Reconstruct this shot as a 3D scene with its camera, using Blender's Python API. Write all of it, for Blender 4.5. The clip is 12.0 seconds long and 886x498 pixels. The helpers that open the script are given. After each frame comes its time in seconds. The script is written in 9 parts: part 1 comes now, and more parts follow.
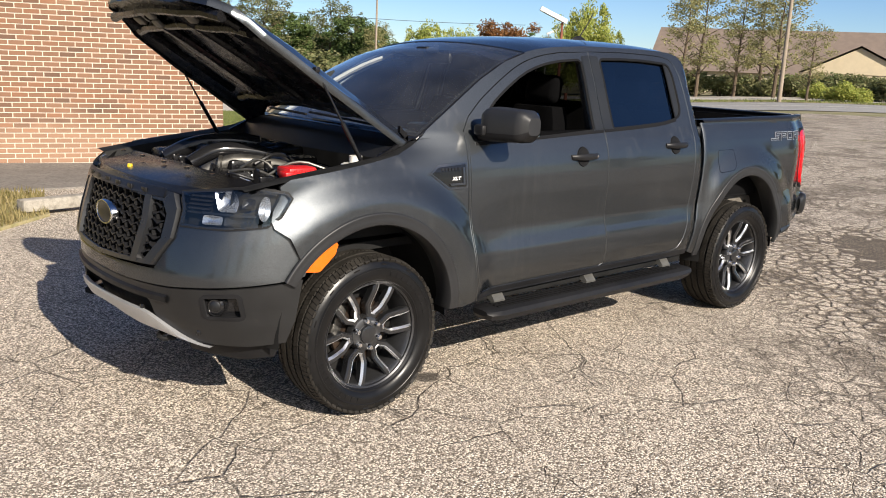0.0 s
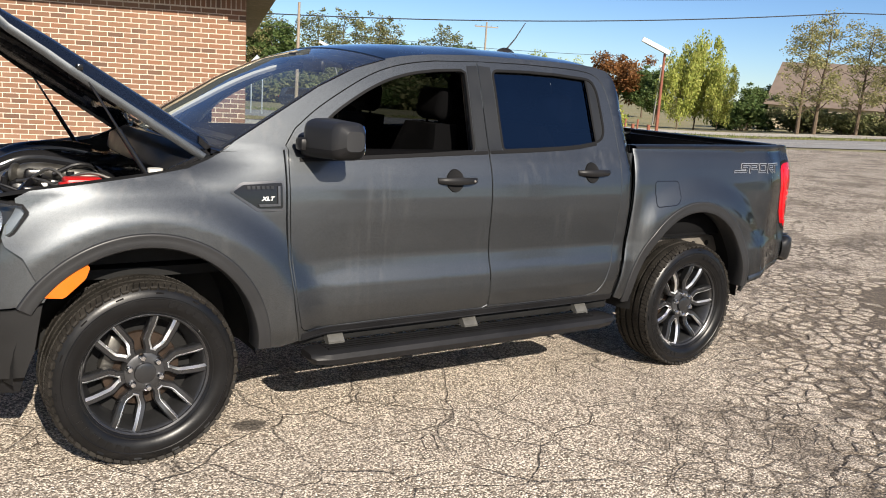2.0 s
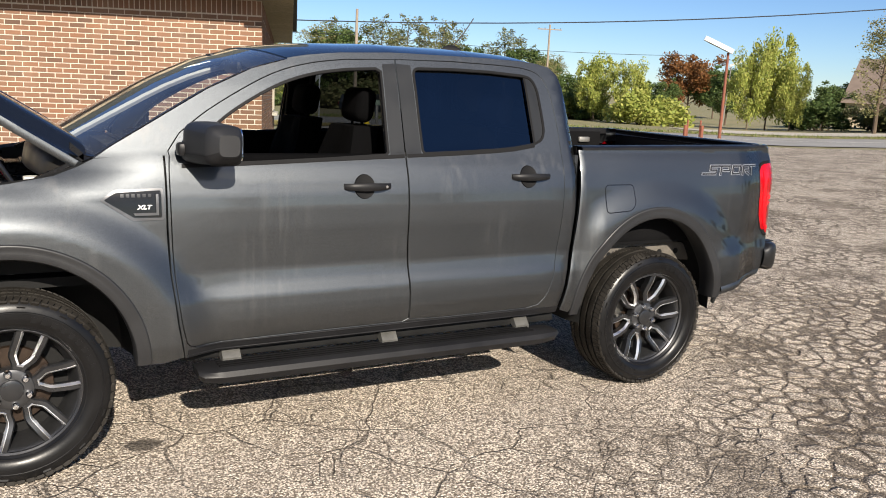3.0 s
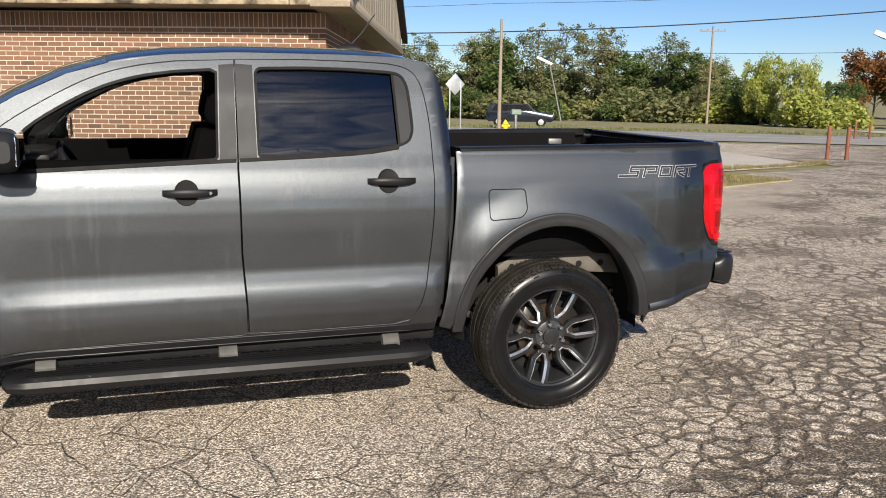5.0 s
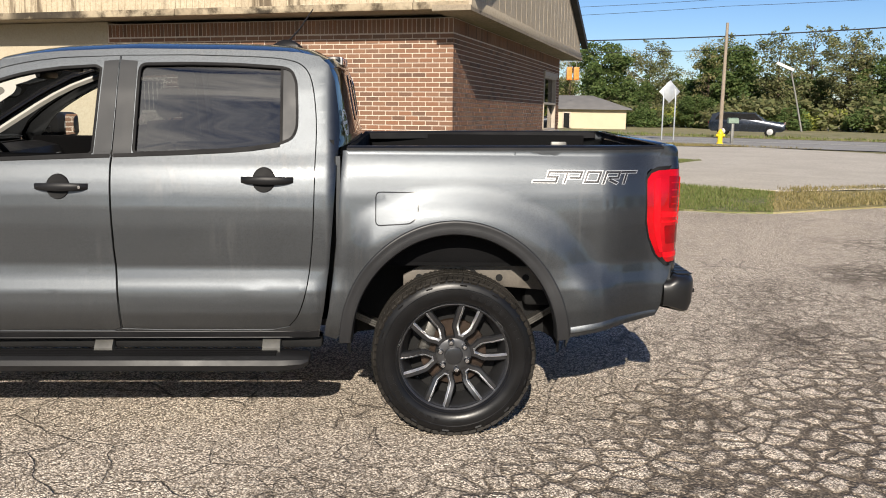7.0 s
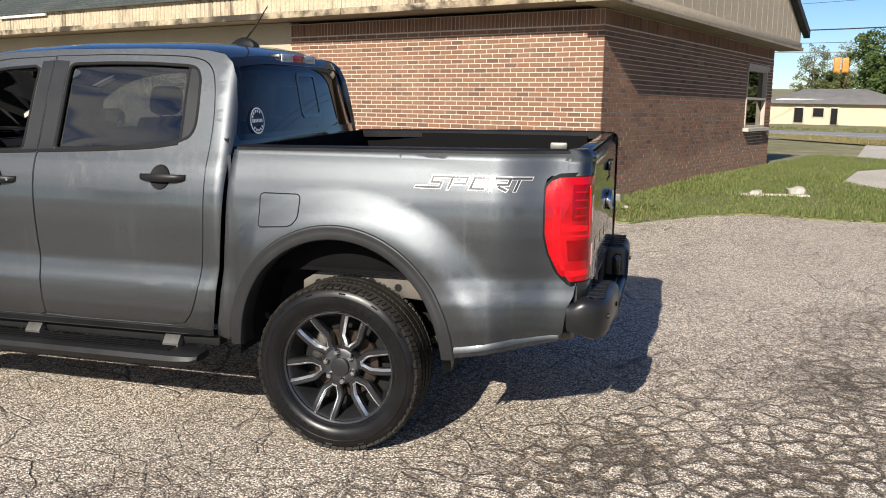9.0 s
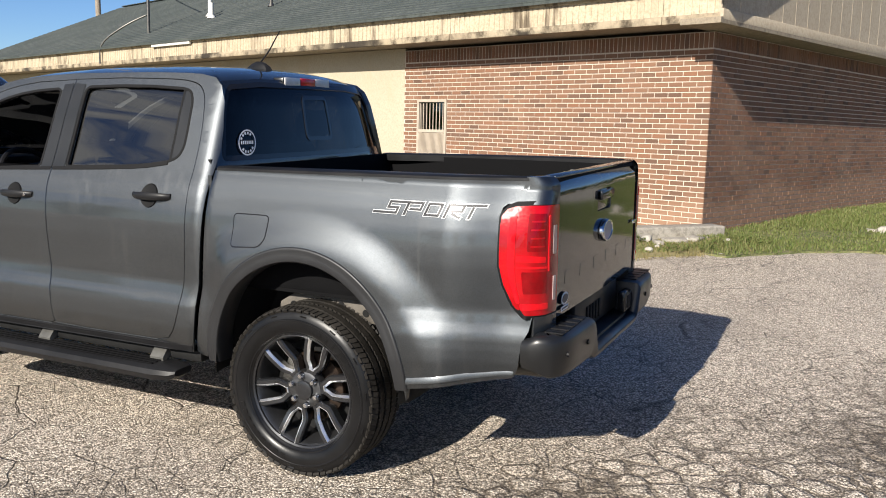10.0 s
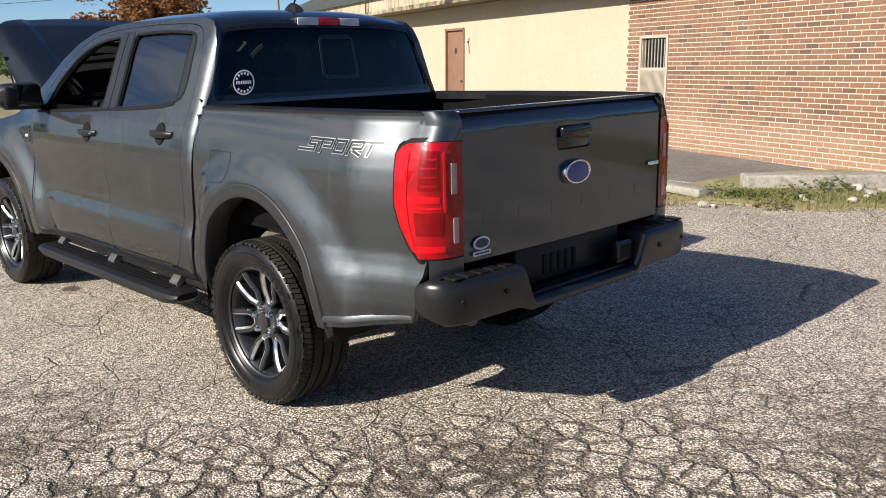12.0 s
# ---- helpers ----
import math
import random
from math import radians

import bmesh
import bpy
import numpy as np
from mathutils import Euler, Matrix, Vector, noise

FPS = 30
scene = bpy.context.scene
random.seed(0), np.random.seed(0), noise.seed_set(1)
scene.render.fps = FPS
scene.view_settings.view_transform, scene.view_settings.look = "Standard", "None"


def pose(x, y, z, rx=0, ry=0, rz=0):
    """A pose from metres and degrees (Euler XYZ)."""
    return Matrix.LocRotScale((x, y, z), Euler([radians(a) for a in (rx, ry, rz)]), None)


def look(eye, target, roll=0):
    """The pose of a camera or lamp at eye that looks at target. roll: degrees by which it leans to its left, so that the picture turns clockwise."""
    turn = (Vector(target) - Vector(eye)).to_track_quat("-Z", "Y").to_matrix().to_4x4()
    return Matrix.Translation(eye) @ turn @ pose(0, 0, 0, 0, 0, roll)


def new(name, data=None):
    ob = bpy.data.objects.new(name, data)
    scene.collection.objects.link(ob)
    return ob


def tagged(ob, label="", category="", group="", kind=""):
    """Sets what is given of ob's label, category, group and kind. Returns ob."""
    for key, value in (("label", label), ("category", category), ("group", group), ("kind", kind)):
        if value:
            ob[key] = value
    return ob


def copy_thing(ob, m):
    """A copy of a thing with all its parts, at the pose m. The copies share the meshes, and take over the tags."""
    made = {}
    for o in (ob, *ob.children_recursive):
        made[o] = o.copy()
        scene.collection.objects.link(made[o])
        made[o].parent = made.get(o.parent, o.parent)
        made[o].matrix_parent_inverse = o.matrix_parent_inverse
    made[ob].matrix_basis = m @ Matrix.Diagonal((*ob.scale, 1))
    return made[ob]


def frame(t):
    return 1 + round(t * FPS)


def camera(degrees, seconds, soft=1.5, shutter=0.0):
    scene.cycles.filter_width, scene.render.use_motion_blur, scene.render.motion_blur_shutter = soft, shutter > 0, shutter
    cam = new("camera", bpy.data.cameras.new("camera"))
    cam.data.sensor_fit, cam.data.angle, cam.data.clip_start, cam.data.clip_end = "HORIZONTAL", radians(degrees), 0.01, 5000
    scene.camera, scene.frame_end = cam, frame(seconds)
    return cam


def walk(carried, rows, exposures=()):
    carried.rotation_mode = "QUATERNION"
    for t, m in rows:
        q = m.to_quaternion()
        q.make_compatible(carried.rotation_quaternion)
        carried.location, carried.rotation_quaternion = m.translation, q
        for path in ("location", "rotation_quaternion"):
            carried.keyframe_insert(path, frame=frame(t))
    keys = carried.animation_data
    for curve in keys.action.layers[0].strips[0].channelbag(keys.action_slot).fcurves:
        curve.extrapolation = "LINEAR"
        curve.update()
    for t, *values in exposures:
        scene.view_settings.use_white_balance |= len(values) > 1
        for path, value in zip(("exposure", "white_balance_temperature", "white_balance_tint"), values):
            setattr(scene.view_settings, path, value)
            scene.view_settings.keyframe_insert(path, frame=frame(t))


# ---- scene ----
cam = camera(54.5, 12.0, soft=1.0)
PATH = [
    (0, (-2.313, -3.953, 1.654), (-1.014, -2.496, 1.221), 2.6),
    (0.5, (-1.956, -3.908, 1.627), (-0.659, -2.441, 1.219), 3.9),
    (1, (-1.63, -4.055, 1.626), (-0.384, -2.54, 1.236), 4.5),
    (1.5, (-1.265, -4.147, 1.617), (-0.09, -2.573, 1.237), 4.2),
    (2, (-0.893, -4.272, 1.615), (0.209, -2.646, 1.234), 3.8),
    (2.5, (-0.522, -4.365, 1.62), (0.506, -2.692, 1.241), 3.2),
    (3, (-0.115, -4.418, 1.63), (0.848, -2.707, 1.25), 2.8),
    (3.2, (0.017, -4.47, 1.614), (0.958, -2.747, 1.234), 2.7),
    (4.8, (1.216, -4.741, 1.611), (1.865, -2.883, 1.256), 1.0),
    (5, (1.384, -4.715, 1.615), (1.99, -2.845, 1.246), 0.9),
    (5.5, (1.792, -4.775, 1.607), (2.277, -2.869, 1.242), 0.7),
    (6, (2.177, -4.821, 1.6), (2.52, -2.885, 1.234), 0.6),
    (6.5, (2.619, -4.729, 1.581), (2.832, -2.774, 1.218), 0.8),
    (7, (3.015, -4.694, 1.573), (3.092, -2.728, 1.217), 0.7),
    (7.5, (3.403, -4.535, 1.567), (3.363, -2.566, 1.217), 0.7),
    (7.7, (3.561, -4.53, 1.574), (3.473, -2.561, 1.232), 0.7),
    (9.3, (4.83, -4.182, 1.601), (4.212, -2.316, 1.228), 0.3),
    (9.5, (4.977, -4.133, 1.585), (4.288, -2.29, 1.227), 0.3),
    (10, (5.314, -3.878, 1.601), (4.47, -2.093, 1.28), 0.8),
    (10.5, (5.673, -3.702, 1.607), (4.642, -2.016, 1.299), 0.6),
    (11, (5.962, -3.411, 1.571), (4.816, -1.797, 1.283), -0.0),
    (11.5, (6.294, -3.192, 1.559), (5.02, -1.701, 1.17), -1.2),
    (12, (6.494, -2.884, 1.553), (5.095, -1.526, 1.109), -1.2),
]
walk(cam, [(t, look(eye, target, roll)) for t, eye, target, roll in PATH], [(0.0, 0.82, 6730, 11), (0.5, 0.86, 6730, 11), (3.0, 0.80, 6730, 11), (5.0, 0.63, 6680, 11), (6.0, 0.56, 6680, 11), (7.5, 0.60, 6650, 11), (9.5, 0.74, 6430, 10), (10.5, 0.78, 6420, 10), (12.0, 0.74, 6420, 10)])

# ---- world and sun ----
SUN_DIR = Vector((0.29, 2.35, -1.36)).normalized()   # the way the sunlight travels
world = bpy.data.worlds.new("sky")
scene.world = world
world.use_nodes = True
wn = world.node_tree.nodes
sky = wn.new("ShaderNodeTexSky")
sky.sky_type = "NISHITA"
sky.sun_disc = False
sky.sun_elevation = math.asin(-SUN_DIR.z)
sky.sun_rotation = math.atan2(-SUN_DIR.x, -SUN_DIR.y)
sky.air_density, sky.dust_density, sky.ozone_density = 1.0, 0.0, 1.6
sky.altitude = 1800.0
hue = wn.new("ShaderNodeHueSaturation")
hue.inputs["Saturation"].default_value = 1.10
tint = wn.new("ShaderNodeMix")
tint.data_type, tint.blend_type = "RGBA", "MULTIPLY"
tint.inputs[0].default_value = 1.0
tint.inputs[7].default_value = (0.71, 0.87, 1.14, 1)
world.node_tree.links.new(sky.outputs[0], hue.inputs["Color"])
world.node_tree.links.new(hue.outputs[0], tint.inputs[6])
# thin streaks of high cloud in the half of the sky towards the sun
wl = world.node_tree.links
wdir = wn.new("ShaderNodeTexCoord").outputs["Generated"]
wmap = wn.new("ShaderNodeMapping")
wmap.inputs["Scale"].default_value = (1.2, 1.0, 7.5)
wl.new(wdir, wmap.inputs[0])
wnoise = wn.new("ShaderNodeTexNoise")
for k_, v_ in (("Scale", 3.6), ("Detail", 8.0), ("Roughness", 0.66), ("Distortion", 0.4)):
    wnoise.inputs[k_].default_value = v_
wl.new(wmap.outputs[0], wnoise.inputs["Vector"])
wbank = wn.new("ShaderNodeVectorMath")   # the bank of cloud lies round the sun
wbank.operation = "DOT_PRODUCT"
wl.new(wdir, wbank.inputs[0])
wbank.inputs[1].default_value = (-0.35, -0.94, 0.0)
wsep = wn.new("ShaderNodeSeparateXYZ")
wl.new(wdir, wsep.inputs[0])


def world_range(val, lo, hi):
    n = wn.new("ShaderNodeMapRange")
    n.interpolation_type = "SMOOTHSTEP"
    wl.new(val, n.inputs[0])
    n.inputs[1].default_value, n.inputs[2].default_value = lo, hi
    return n.outputs[0]


def world_times(a, b):
    n = wn.new("ShaderNodeMath")
    n.operation = "MULTIPLY"
    wl.new(a, n.inputs[0])
    wl.new(b, n.inputs[1])
    return n.outputs[0]


cloud = world_times(world_times(world_range(wnoise.outputs[0], 0.32, 0.62), world_range(wbank.outputs["Value"], 0.52, 0.74)), world_range(wsep.outputs[2], 0.02, 0.12))
veil = wn.new("ShaderNodeMix")
veil.data_type = "RGBA"
wl.new(cloud, veil.inputs[0])
wl.new(tint.outputs[2], veil.inputs[6])
# the cloud is brighter round the sun
wsun = wn.new("ShaderNodeVectorMath")
wsun.operation = "DOT_PRODUCT"
wl.new(wdir, wsun.inputs[0])
wsun.inputs[1].default_value = -SUN_DIR
wglow = wn.new("ShaderNodeMix")
wglow.data_type = "RGBA"
wl.new(world_range(wsun.outputs["Value"], 0.90, 1.0), wglow.inputs[0])
wglow.inputs[6].default_value, wglow.inputs[7].default_value = (8.6, 8.6, 8.6, 1), (26.0, 25.2, 23.6, 1)
wl.new(wglow.outputs[2], veil.inputs[7])
wl.new(veil.outputs[2], wn["Background"].inputs[0])
wn["Background"].inputs[1].default_value = 0.060

sun = new("sun", bpy.data.lights.new("sun", "SUN"))
sun.data.energy, sun.data.angle, sun.data.color = 5.0, radians(0.55), (1.0, 0.93, 0.82)
sun.matrix_basis = look((0, 0, 20), Vector((0, 0, 20)) + SUN_DIR)


# ---- mesh helpers ----
def finish(me, angle=38):
    for p in me.polygons:
        p.use_smooth = True
    me.set_sharp_from_angle(angle=radians(angle))
    return me


def mesh_of(name, bm, angle=38):
    me = bpy.data.meshes.new(name)
    bmesh.ops.recalc_face_normals(bm, faces=bm.faces[:])
    bm.to_mesh(me)
    bm.free()
    return finish(me, angle)


def hang(name, me, material, parent=None, label=""):
    ob = new(name, me)
    if not me.materials:
        for m in (material if isinstance(material, (list, tuple)) else [material]):
            me.materials.append(m)
    if parent is not None:
        ob.parent = parent
    if label:
        tagged(ob, label)
    return ob


def part(name, bm, material, parent=None, label="", angle=38):
    return hang(name, mesh_of(name, bm, angle), material, parent, label)


def thing(name, label, category, m=None, group="", kind=""):
    ob = new(name)
    ob.empty_display_size = 0.1
    if m is not None:
        ob.matrix_basis = m
    return tagged(ob, label, category, group, kind)


def box(bm, c, s, bev=0.0, m=None, seg=2):
    """A box with centre c and size s, its edges rounded by bev."""
    made = bmesh.ops.create_cube(bm, size=1.0)["verts"]
    bmesh.ops.scale(bm, vec=s, verts=made)
    if bev > 0:
        edges = list({e for v in made for e in v.link_edges})
        got = bmesh.ops.bevel(bm, geom=edges, offset=bev, segments=seg, affect="EDGES", profile=0.5)
        made = list({v for f in got["faces"] for v in f.verts} | {v for v in made if v.is_valid})
    if m is not None:
        bmesh.ops.transform(bm, matrix=m, verts=made)
    bmesh.ops.translate(bm, vec=c, verts=made)
    return made


def loft(bm, rings, closed=True, caps=True):
    rows = [[bm.verts.new(p) for p in r] for r in rings]
    n = len(rows[0])
    for a, b in zip(rows, rows[1:]):
        for i in range(n if closed else n - 1):
            j = (i + 1) % n
            try:
                bm.faces.new((a[i], a[j], b[j], b[i]))
            except ValueError:
                pass
    if caps and closed:
        for r in (rows[0], rows[-1]):
            try:
                bm.faces.new(r)
            except ValueError:
                pass
    return rows


def frames_of(pts):
    pts = [Vector(p) for p in pts]
    out, up = [], None
    for i, p in enumerate(pts):
        d = (pts[min(i + 1, len(pts) - 1)] - pts[max(i - 1, 0)]).normalized()
        if up is None:
            up = Vector((0, 0, 1)) if abs(d.z) < 0.9 else Vector((1, 0, 0))
        a = d.cross(up).normalized()
        up = a.cross(d).normalized()
        out.append((p, a, up))
    return out


def tube(bm, pts, r, seg=8, smooth=0):
    """A round bar along pts; r is one radius or one for each point."""
    pts = [Vector(p) for p in pts]
    for _ in range(smooth):
        q = [pts[0]]
        for a, b in zip(pts, pts[1:]):
            q += [a.lerp(b, 0.25), a.lerp(b, 0.75)]
        pts = q + [pts[-1]]
    rad = [r] * len(pts) if not isinstance(r, (list, tuple)) else list(np.interp(np.linspace(0, 1, len(pts)), np.linspace(0, 1, len(r)), r))
    loft(bm, [[p + (a * math.cos(t) + u * math.sin(t)) * k for t in (2 * math.pi * i / seg for i in range(seg))]
              for (p, a, u), k in zip(frames_of(pts), rad)])


def lathe(bm, prof, seg=32, m=None, closed=False):
    """Turns prof, a list of (radius, height), about the y axis."""
    rings = []
    for r, y in prof:
        rings.append([Vector((r * math.cos(t), y, r * math.sin(t))) for t in (2 * math.pi * i / seg for i in range(seg))])
    if m is not None:
        rings = [[m @ p for p in r] for r in rings]
    if closed:
        rings.append(rings[0])
    loft(bm, rings, True, not closed)
    if closed:
        bmesh.ops.remove_doubles(bm, verts=bm.verts[:], dist=1e-6)


def rounded(pts, r=0.02, n=4):
    """The outline pts with its corners rounded."""
    out = []
    k = len(pts)
    for i in range(k):
        p, a, b = Vector(pts[i][:2]), Vector(pts[i - 1][:2]), Vector(pts[(i + 1) % k][:2])
        rr = pts[i][2] if len(pts[i]) > 2 else r
        la, lb = (a - p).length, (b - p).length
        d = min(rr, 0.45 * la, 0.45 * lb)
        if d < 1e-4:
            out.append(tuple(p))
            continue
        s, e = p + (a - p) / la * d, p + (b - p) / lb * d
        for j in range(n + 1):
            t = j / n
            out.append(tuple(s.lerp(p, t).lerp(p.lerp(e, t), t)))
    return out


def curve2(pts, n=6):
    """A smooth open curve through pts (Catmull-Rom)."""
    p = [np.array(q, float) for q in pts]
    p = [2 * p[0] - p[1]] + p + [2 * p[-1] - p[-2]]
    out = []
    for i in range(1, len(p) - 2):
        for j in range(n):
            t = j / n
            out.append(tuple(0.5 * (2 * p[i] + (p[i + 1] - p[i - 1]) * t + (2 * p[i - 1] - 5 * p[i] + 4 * p[i + 1] - p[i + 2]) * t * t
                                    + (3 * p[i] - p[i - 1] - 3 * p[i + 1] + p[i + 2]) * t ** 3)))
    return out + [tuple(p[-2])]


def grown(pts, d):
    """The outline pts moved outwards by d."""
    area = sum(a[0] * b[1] - b[0] * a[1] for a, b in zip(pts, pts[1:] + pts[:1]))
    s = 1 if area > 0 else -1
    out = []
    for i in range(len(pts)):
        a, p, b = Vector(pts[i - 1]), Vector(pts[i]), Vector(pts[(i + 1) % len(pts)])
        u, v = (p - a).normalized(), (b - p).normalized()
        n = (Vector((u.y, -u.x)) + Vector((v.y, -v.x)))
        n = n.normalized() if n.length > 1e-6 else Vector((u.y, -u.x))
        out.append(tuple(p + n * d * s))
    return out


def panel(outer, fmap, hint, holes=(), step=0.06, lip=0.012, thick=0.0):
    """A sheet cut to an outline in its own plane and laid on the surface fmap(u, v); hint: the way its outside faces.
    lip: depth of the folded edge; thick: depth of a second, inner skin."""
    bm = bmesh.new()
    for loop in (outer, *holes):
        vs = [bm.verts.new((p[0], p[1], 0)) for p in loop]
        for a, b in zip(vs, vs[1:] + vs[:1]):
            bm.edges.new((a, b))
    bmesh.ops.triangle_fill(bm, use_beauty=True, use_dissolve=False, edges=bm.edges[:])
    def within(p, loop):
        c = False
        for a, b in zip(loop, [*loop[1:], loop[0]]):
            if (a[1] > p.y) != (b[1] > p.y) and p.x < (b[0] - a[0]) * (p.y - a[1]) / (b[1] - a[1]) + a[0]:
                c = not c
        return c
    wrong = [f for f in bm.faces if any(within(f.calc_center_median(), h_) for h_ in holes) or not within(f.calc_center_median(), outer)]
    if wrong:
        bmesh.ops.delete(bm, geom=wrong, context="FACES")
    steps = step if isinstance(step, tuple) else (step, step)
    for ax in (0, 1):
        lo, hi = min(p[ax] for p in outer), max(p[ax] for p in outer)
        n = int((hi - lo) / steps[ax])
        for i in range(1, n + 1):
            c = lo + (hi - lo) * i / (n + 1)
            no = (1, 0, 0) if ax == 0 else (0, 1, 0)
            co = (c, 0, 0) if ax == 0 else (0, c, 0)
            bmesh.ops.bisect_plane(bm, geom=bm.verts[:] + bm.edges[:] + bm.faces[:], dist=1e-5, plane_co=co, plane_no=no)
    bmesh.ops.dissolve_degenerate(bm, dist=1e-5, edges=bm.edges[:])
    bm.verts.index_update()
    h = Vector(hint)
    verts, norms = [], []
    for v in bm.verts:
        u, w = v.co.x, v.co.y
        p = Vector(fmap(u, w))
        n = (Vector(fmap(u + 1e-3, w)) - Vector(fmap(u - 1e-3, w))).cross(Vector(fmap(u, w + 1e-3)) - Vector(fmap(u, w - 1e-3)))
        n = n.normalized() if n.length > 1e-12 else h.normalized()
        if n.dot(h) < 0:
            n = -n
        verts.append(p)
        norms.append(n)
    faces = []
    for f in bm.faces:
        ids = [v.index for v in f.verts]
        a, b, c = (verts[i] for i in ids[:3])
        fn = (b - a).cross(c - a)
        if fn.dot(norms[ids[0]]) < 0:
            ids.reverse()
        faces.append(ids)
    if thick:
        k = len(verts)
        more = [(verts[i] - norms[i] * thick, -norms[i]) for i in range(k)]
        verts += [m[0] for m in more]
        norms += [m[1] for m in more]
        faces += [[i + k for i in reversed(f)] for f in faces]
        lip = thick
    if lip:
        for e in bm.edges:
            if len(e.link_faces) != 1:
                continue
            i, j = (v.index for v in e.verts)
            inner = sum((verts[v.index] for v in e.link_faces[0].verts), Vector()) / len(e.link_faces[0].verts)
            out = ((verts[i] + verts[j]) / 2 - inner)
            t = (verts[j] - verts[i])
            if t.length < 1e-7:
                continue
            out = (out - t * (out.dot(t) / t.length_squared)).normalized()
            k = len(verts)
            verts += [verts[i].copy(), verts[j].copy(), verts[j] - norms[j] * lip, verts[i] - norms[i] * lip]
            mix = (out + norms[i] * 0.9).normalized()
            norms += [mix, mix, out, out]
            q = [k, k + 1, k + 2, k + 3]
            a, b, c = (verts[x] for x in q[:3])
            if (b - a).cross(c - a).dot(out) < 0:
                q.reverse()
            faces.append(q)
    bm.free()
    return verts, faces, norms


def sheet(name, data, material, parent=None, label=""):
    verts, faces, norms = data
    me = bpy.data.meshes.new(name)
    me.from_pydata([tuple(v) for v in verts], [], faces)
    for p in me.polygons:
        p.use_smooth = True
    me.normals_split_custom_set_from_vertices([tuple(n) for n in norms])
    me.update()
    return hang(name, me, material, parent, label)


def lettering(text, size, shear=0.0, spread=1.0, offset=0.0, extrude=0.0):
    """The triangles of a word in the built-in font, in the plane z = 0, as (verts, faces)."""
    cu = bpy.data.curves.new("word", "FONT")
    cu.body, cu.size, cu.shear, cu.space_character, cu.offset, cu.extrude = text, size, shear, spread, offset, extrude
    ob = bpy.data.objects.new("word", cu)
    scene.collection.objects.link(ob)
    bpy.context.view_layer.update()
    me = bpy.data.meshes.new_from_object(ob.evaluated_get(bpy.context.evaluated_depsgraph_get()))
    verts, faces = [v.co.copy() for v in me.vertices], [list(p.vertices) for p in me.polygons]
    bpy.data.objects.remove(ob)
    bpy.data.meshes.remove(me)
    bpy.data.curves.remove(cu)
    return verts, faces


# ---- materials ----
def material(name):
    m = bpy.data.materials.new(name)
    m.use_nodes = True
    nt = m.node_tree
    return m, nt, nt.nodes["Principled BSDF"]


def node(nt, kind, **kw):
    n = nt.nodes.new("ShaderNode" + kind)
    for k, v in kw.items():
        if k == "feature":
            n.feature = v
        else:
            n.inputs[k.replace("_", " ")].default_value = v
    return n


def mixc(nt, fac, a, b, mode="MIX"):
    n = nt.nodes.new("ShaderNodeMix")
    n.data_type, n.blend_type = "RGBA", mode
    for i, v in ((0, fac), (6, a), (7, b)):
        slot = n.inputs[i]
        if isinstance(v, bpy.types.NodeSocket):
            nt.links.new(v, slot)
        elif isinstance(v, (int, float)):
            slot.default_value = v if i == 0 else (v, v, v, 1)
        else:
            slot.default_value = (*v[:3], 1)
    return n.outputs[2]


def mathn(nt, op, a, b=0.0, c=None, clamp=False):
    n = nt.nodes.new("ShaderNodeMath")
    n.operation, n.use_clamp = op, clamp
    for i, v in enumerate((a, b, c)):
        if v is None:
            continue
        if isinstance(v, bpy.types.NodeSocket):
            nt.links.new(v, n.inputs[i])
        else:
            n.inputs[i].default_value = v
    return n.outputs[0]


def ramp(nt, val, lo, hi, a=0.0, b=1.0, smooth=True):
    n = nt.nodes.new("ShaderNodeMapRange")
    n.interpolation_type = "SMOOTHSTEP" if smooth else "LINEAR"
    nt.links.new(val, n.inputs[0])
    for i, v in zip((1, 2, 3, 4), (lo, hi, a, b)):
        n.inputs[i].default_value = v
    return n.outputs[0]


def place(nt, world_space=True, scale=(1, 1, 1)):
    if world_space:
        s = nt.nodes.new("ShaderNodeNewGeometry").outputs["Position"]
    else:
        s = nt.nodes.new("ShaderNodeTexCoord").outputs["Object"]
    if tuple(scale) != (1, 1, 1):
        m = nt.nodes.new("ShaderNodeMapping")
        m.inputs["Scale"].default_value = scale
        nt.links.new(s, m.inputs[0])
        s = m.outputs[0]
    return s


def noise_of(nt, vec, scale, detail=3.0, rough=0.55, distortion=0.0):
    n = node(nt, "TexNoise", Scale=scale, Detail=detail, Roughness=rough, Distortion=distortion)
    nt.links.new(vec, n.inputs["Vector"])
    return n.outputs[0]


def bump_of(nt, bsdf, height, strength, distance=0.01, under=None):
    b = node(nt, "Bump", Strength=strength, Distance=distance)
    nt.links.new(height, b.inputs["Height"])
    if under is not None:
        nt.links.new(under, b.inputs["Normal"])
    nt.links.new(b.outputs[0], bsdf.inputs["Normal"])
    return b.outputs[0]


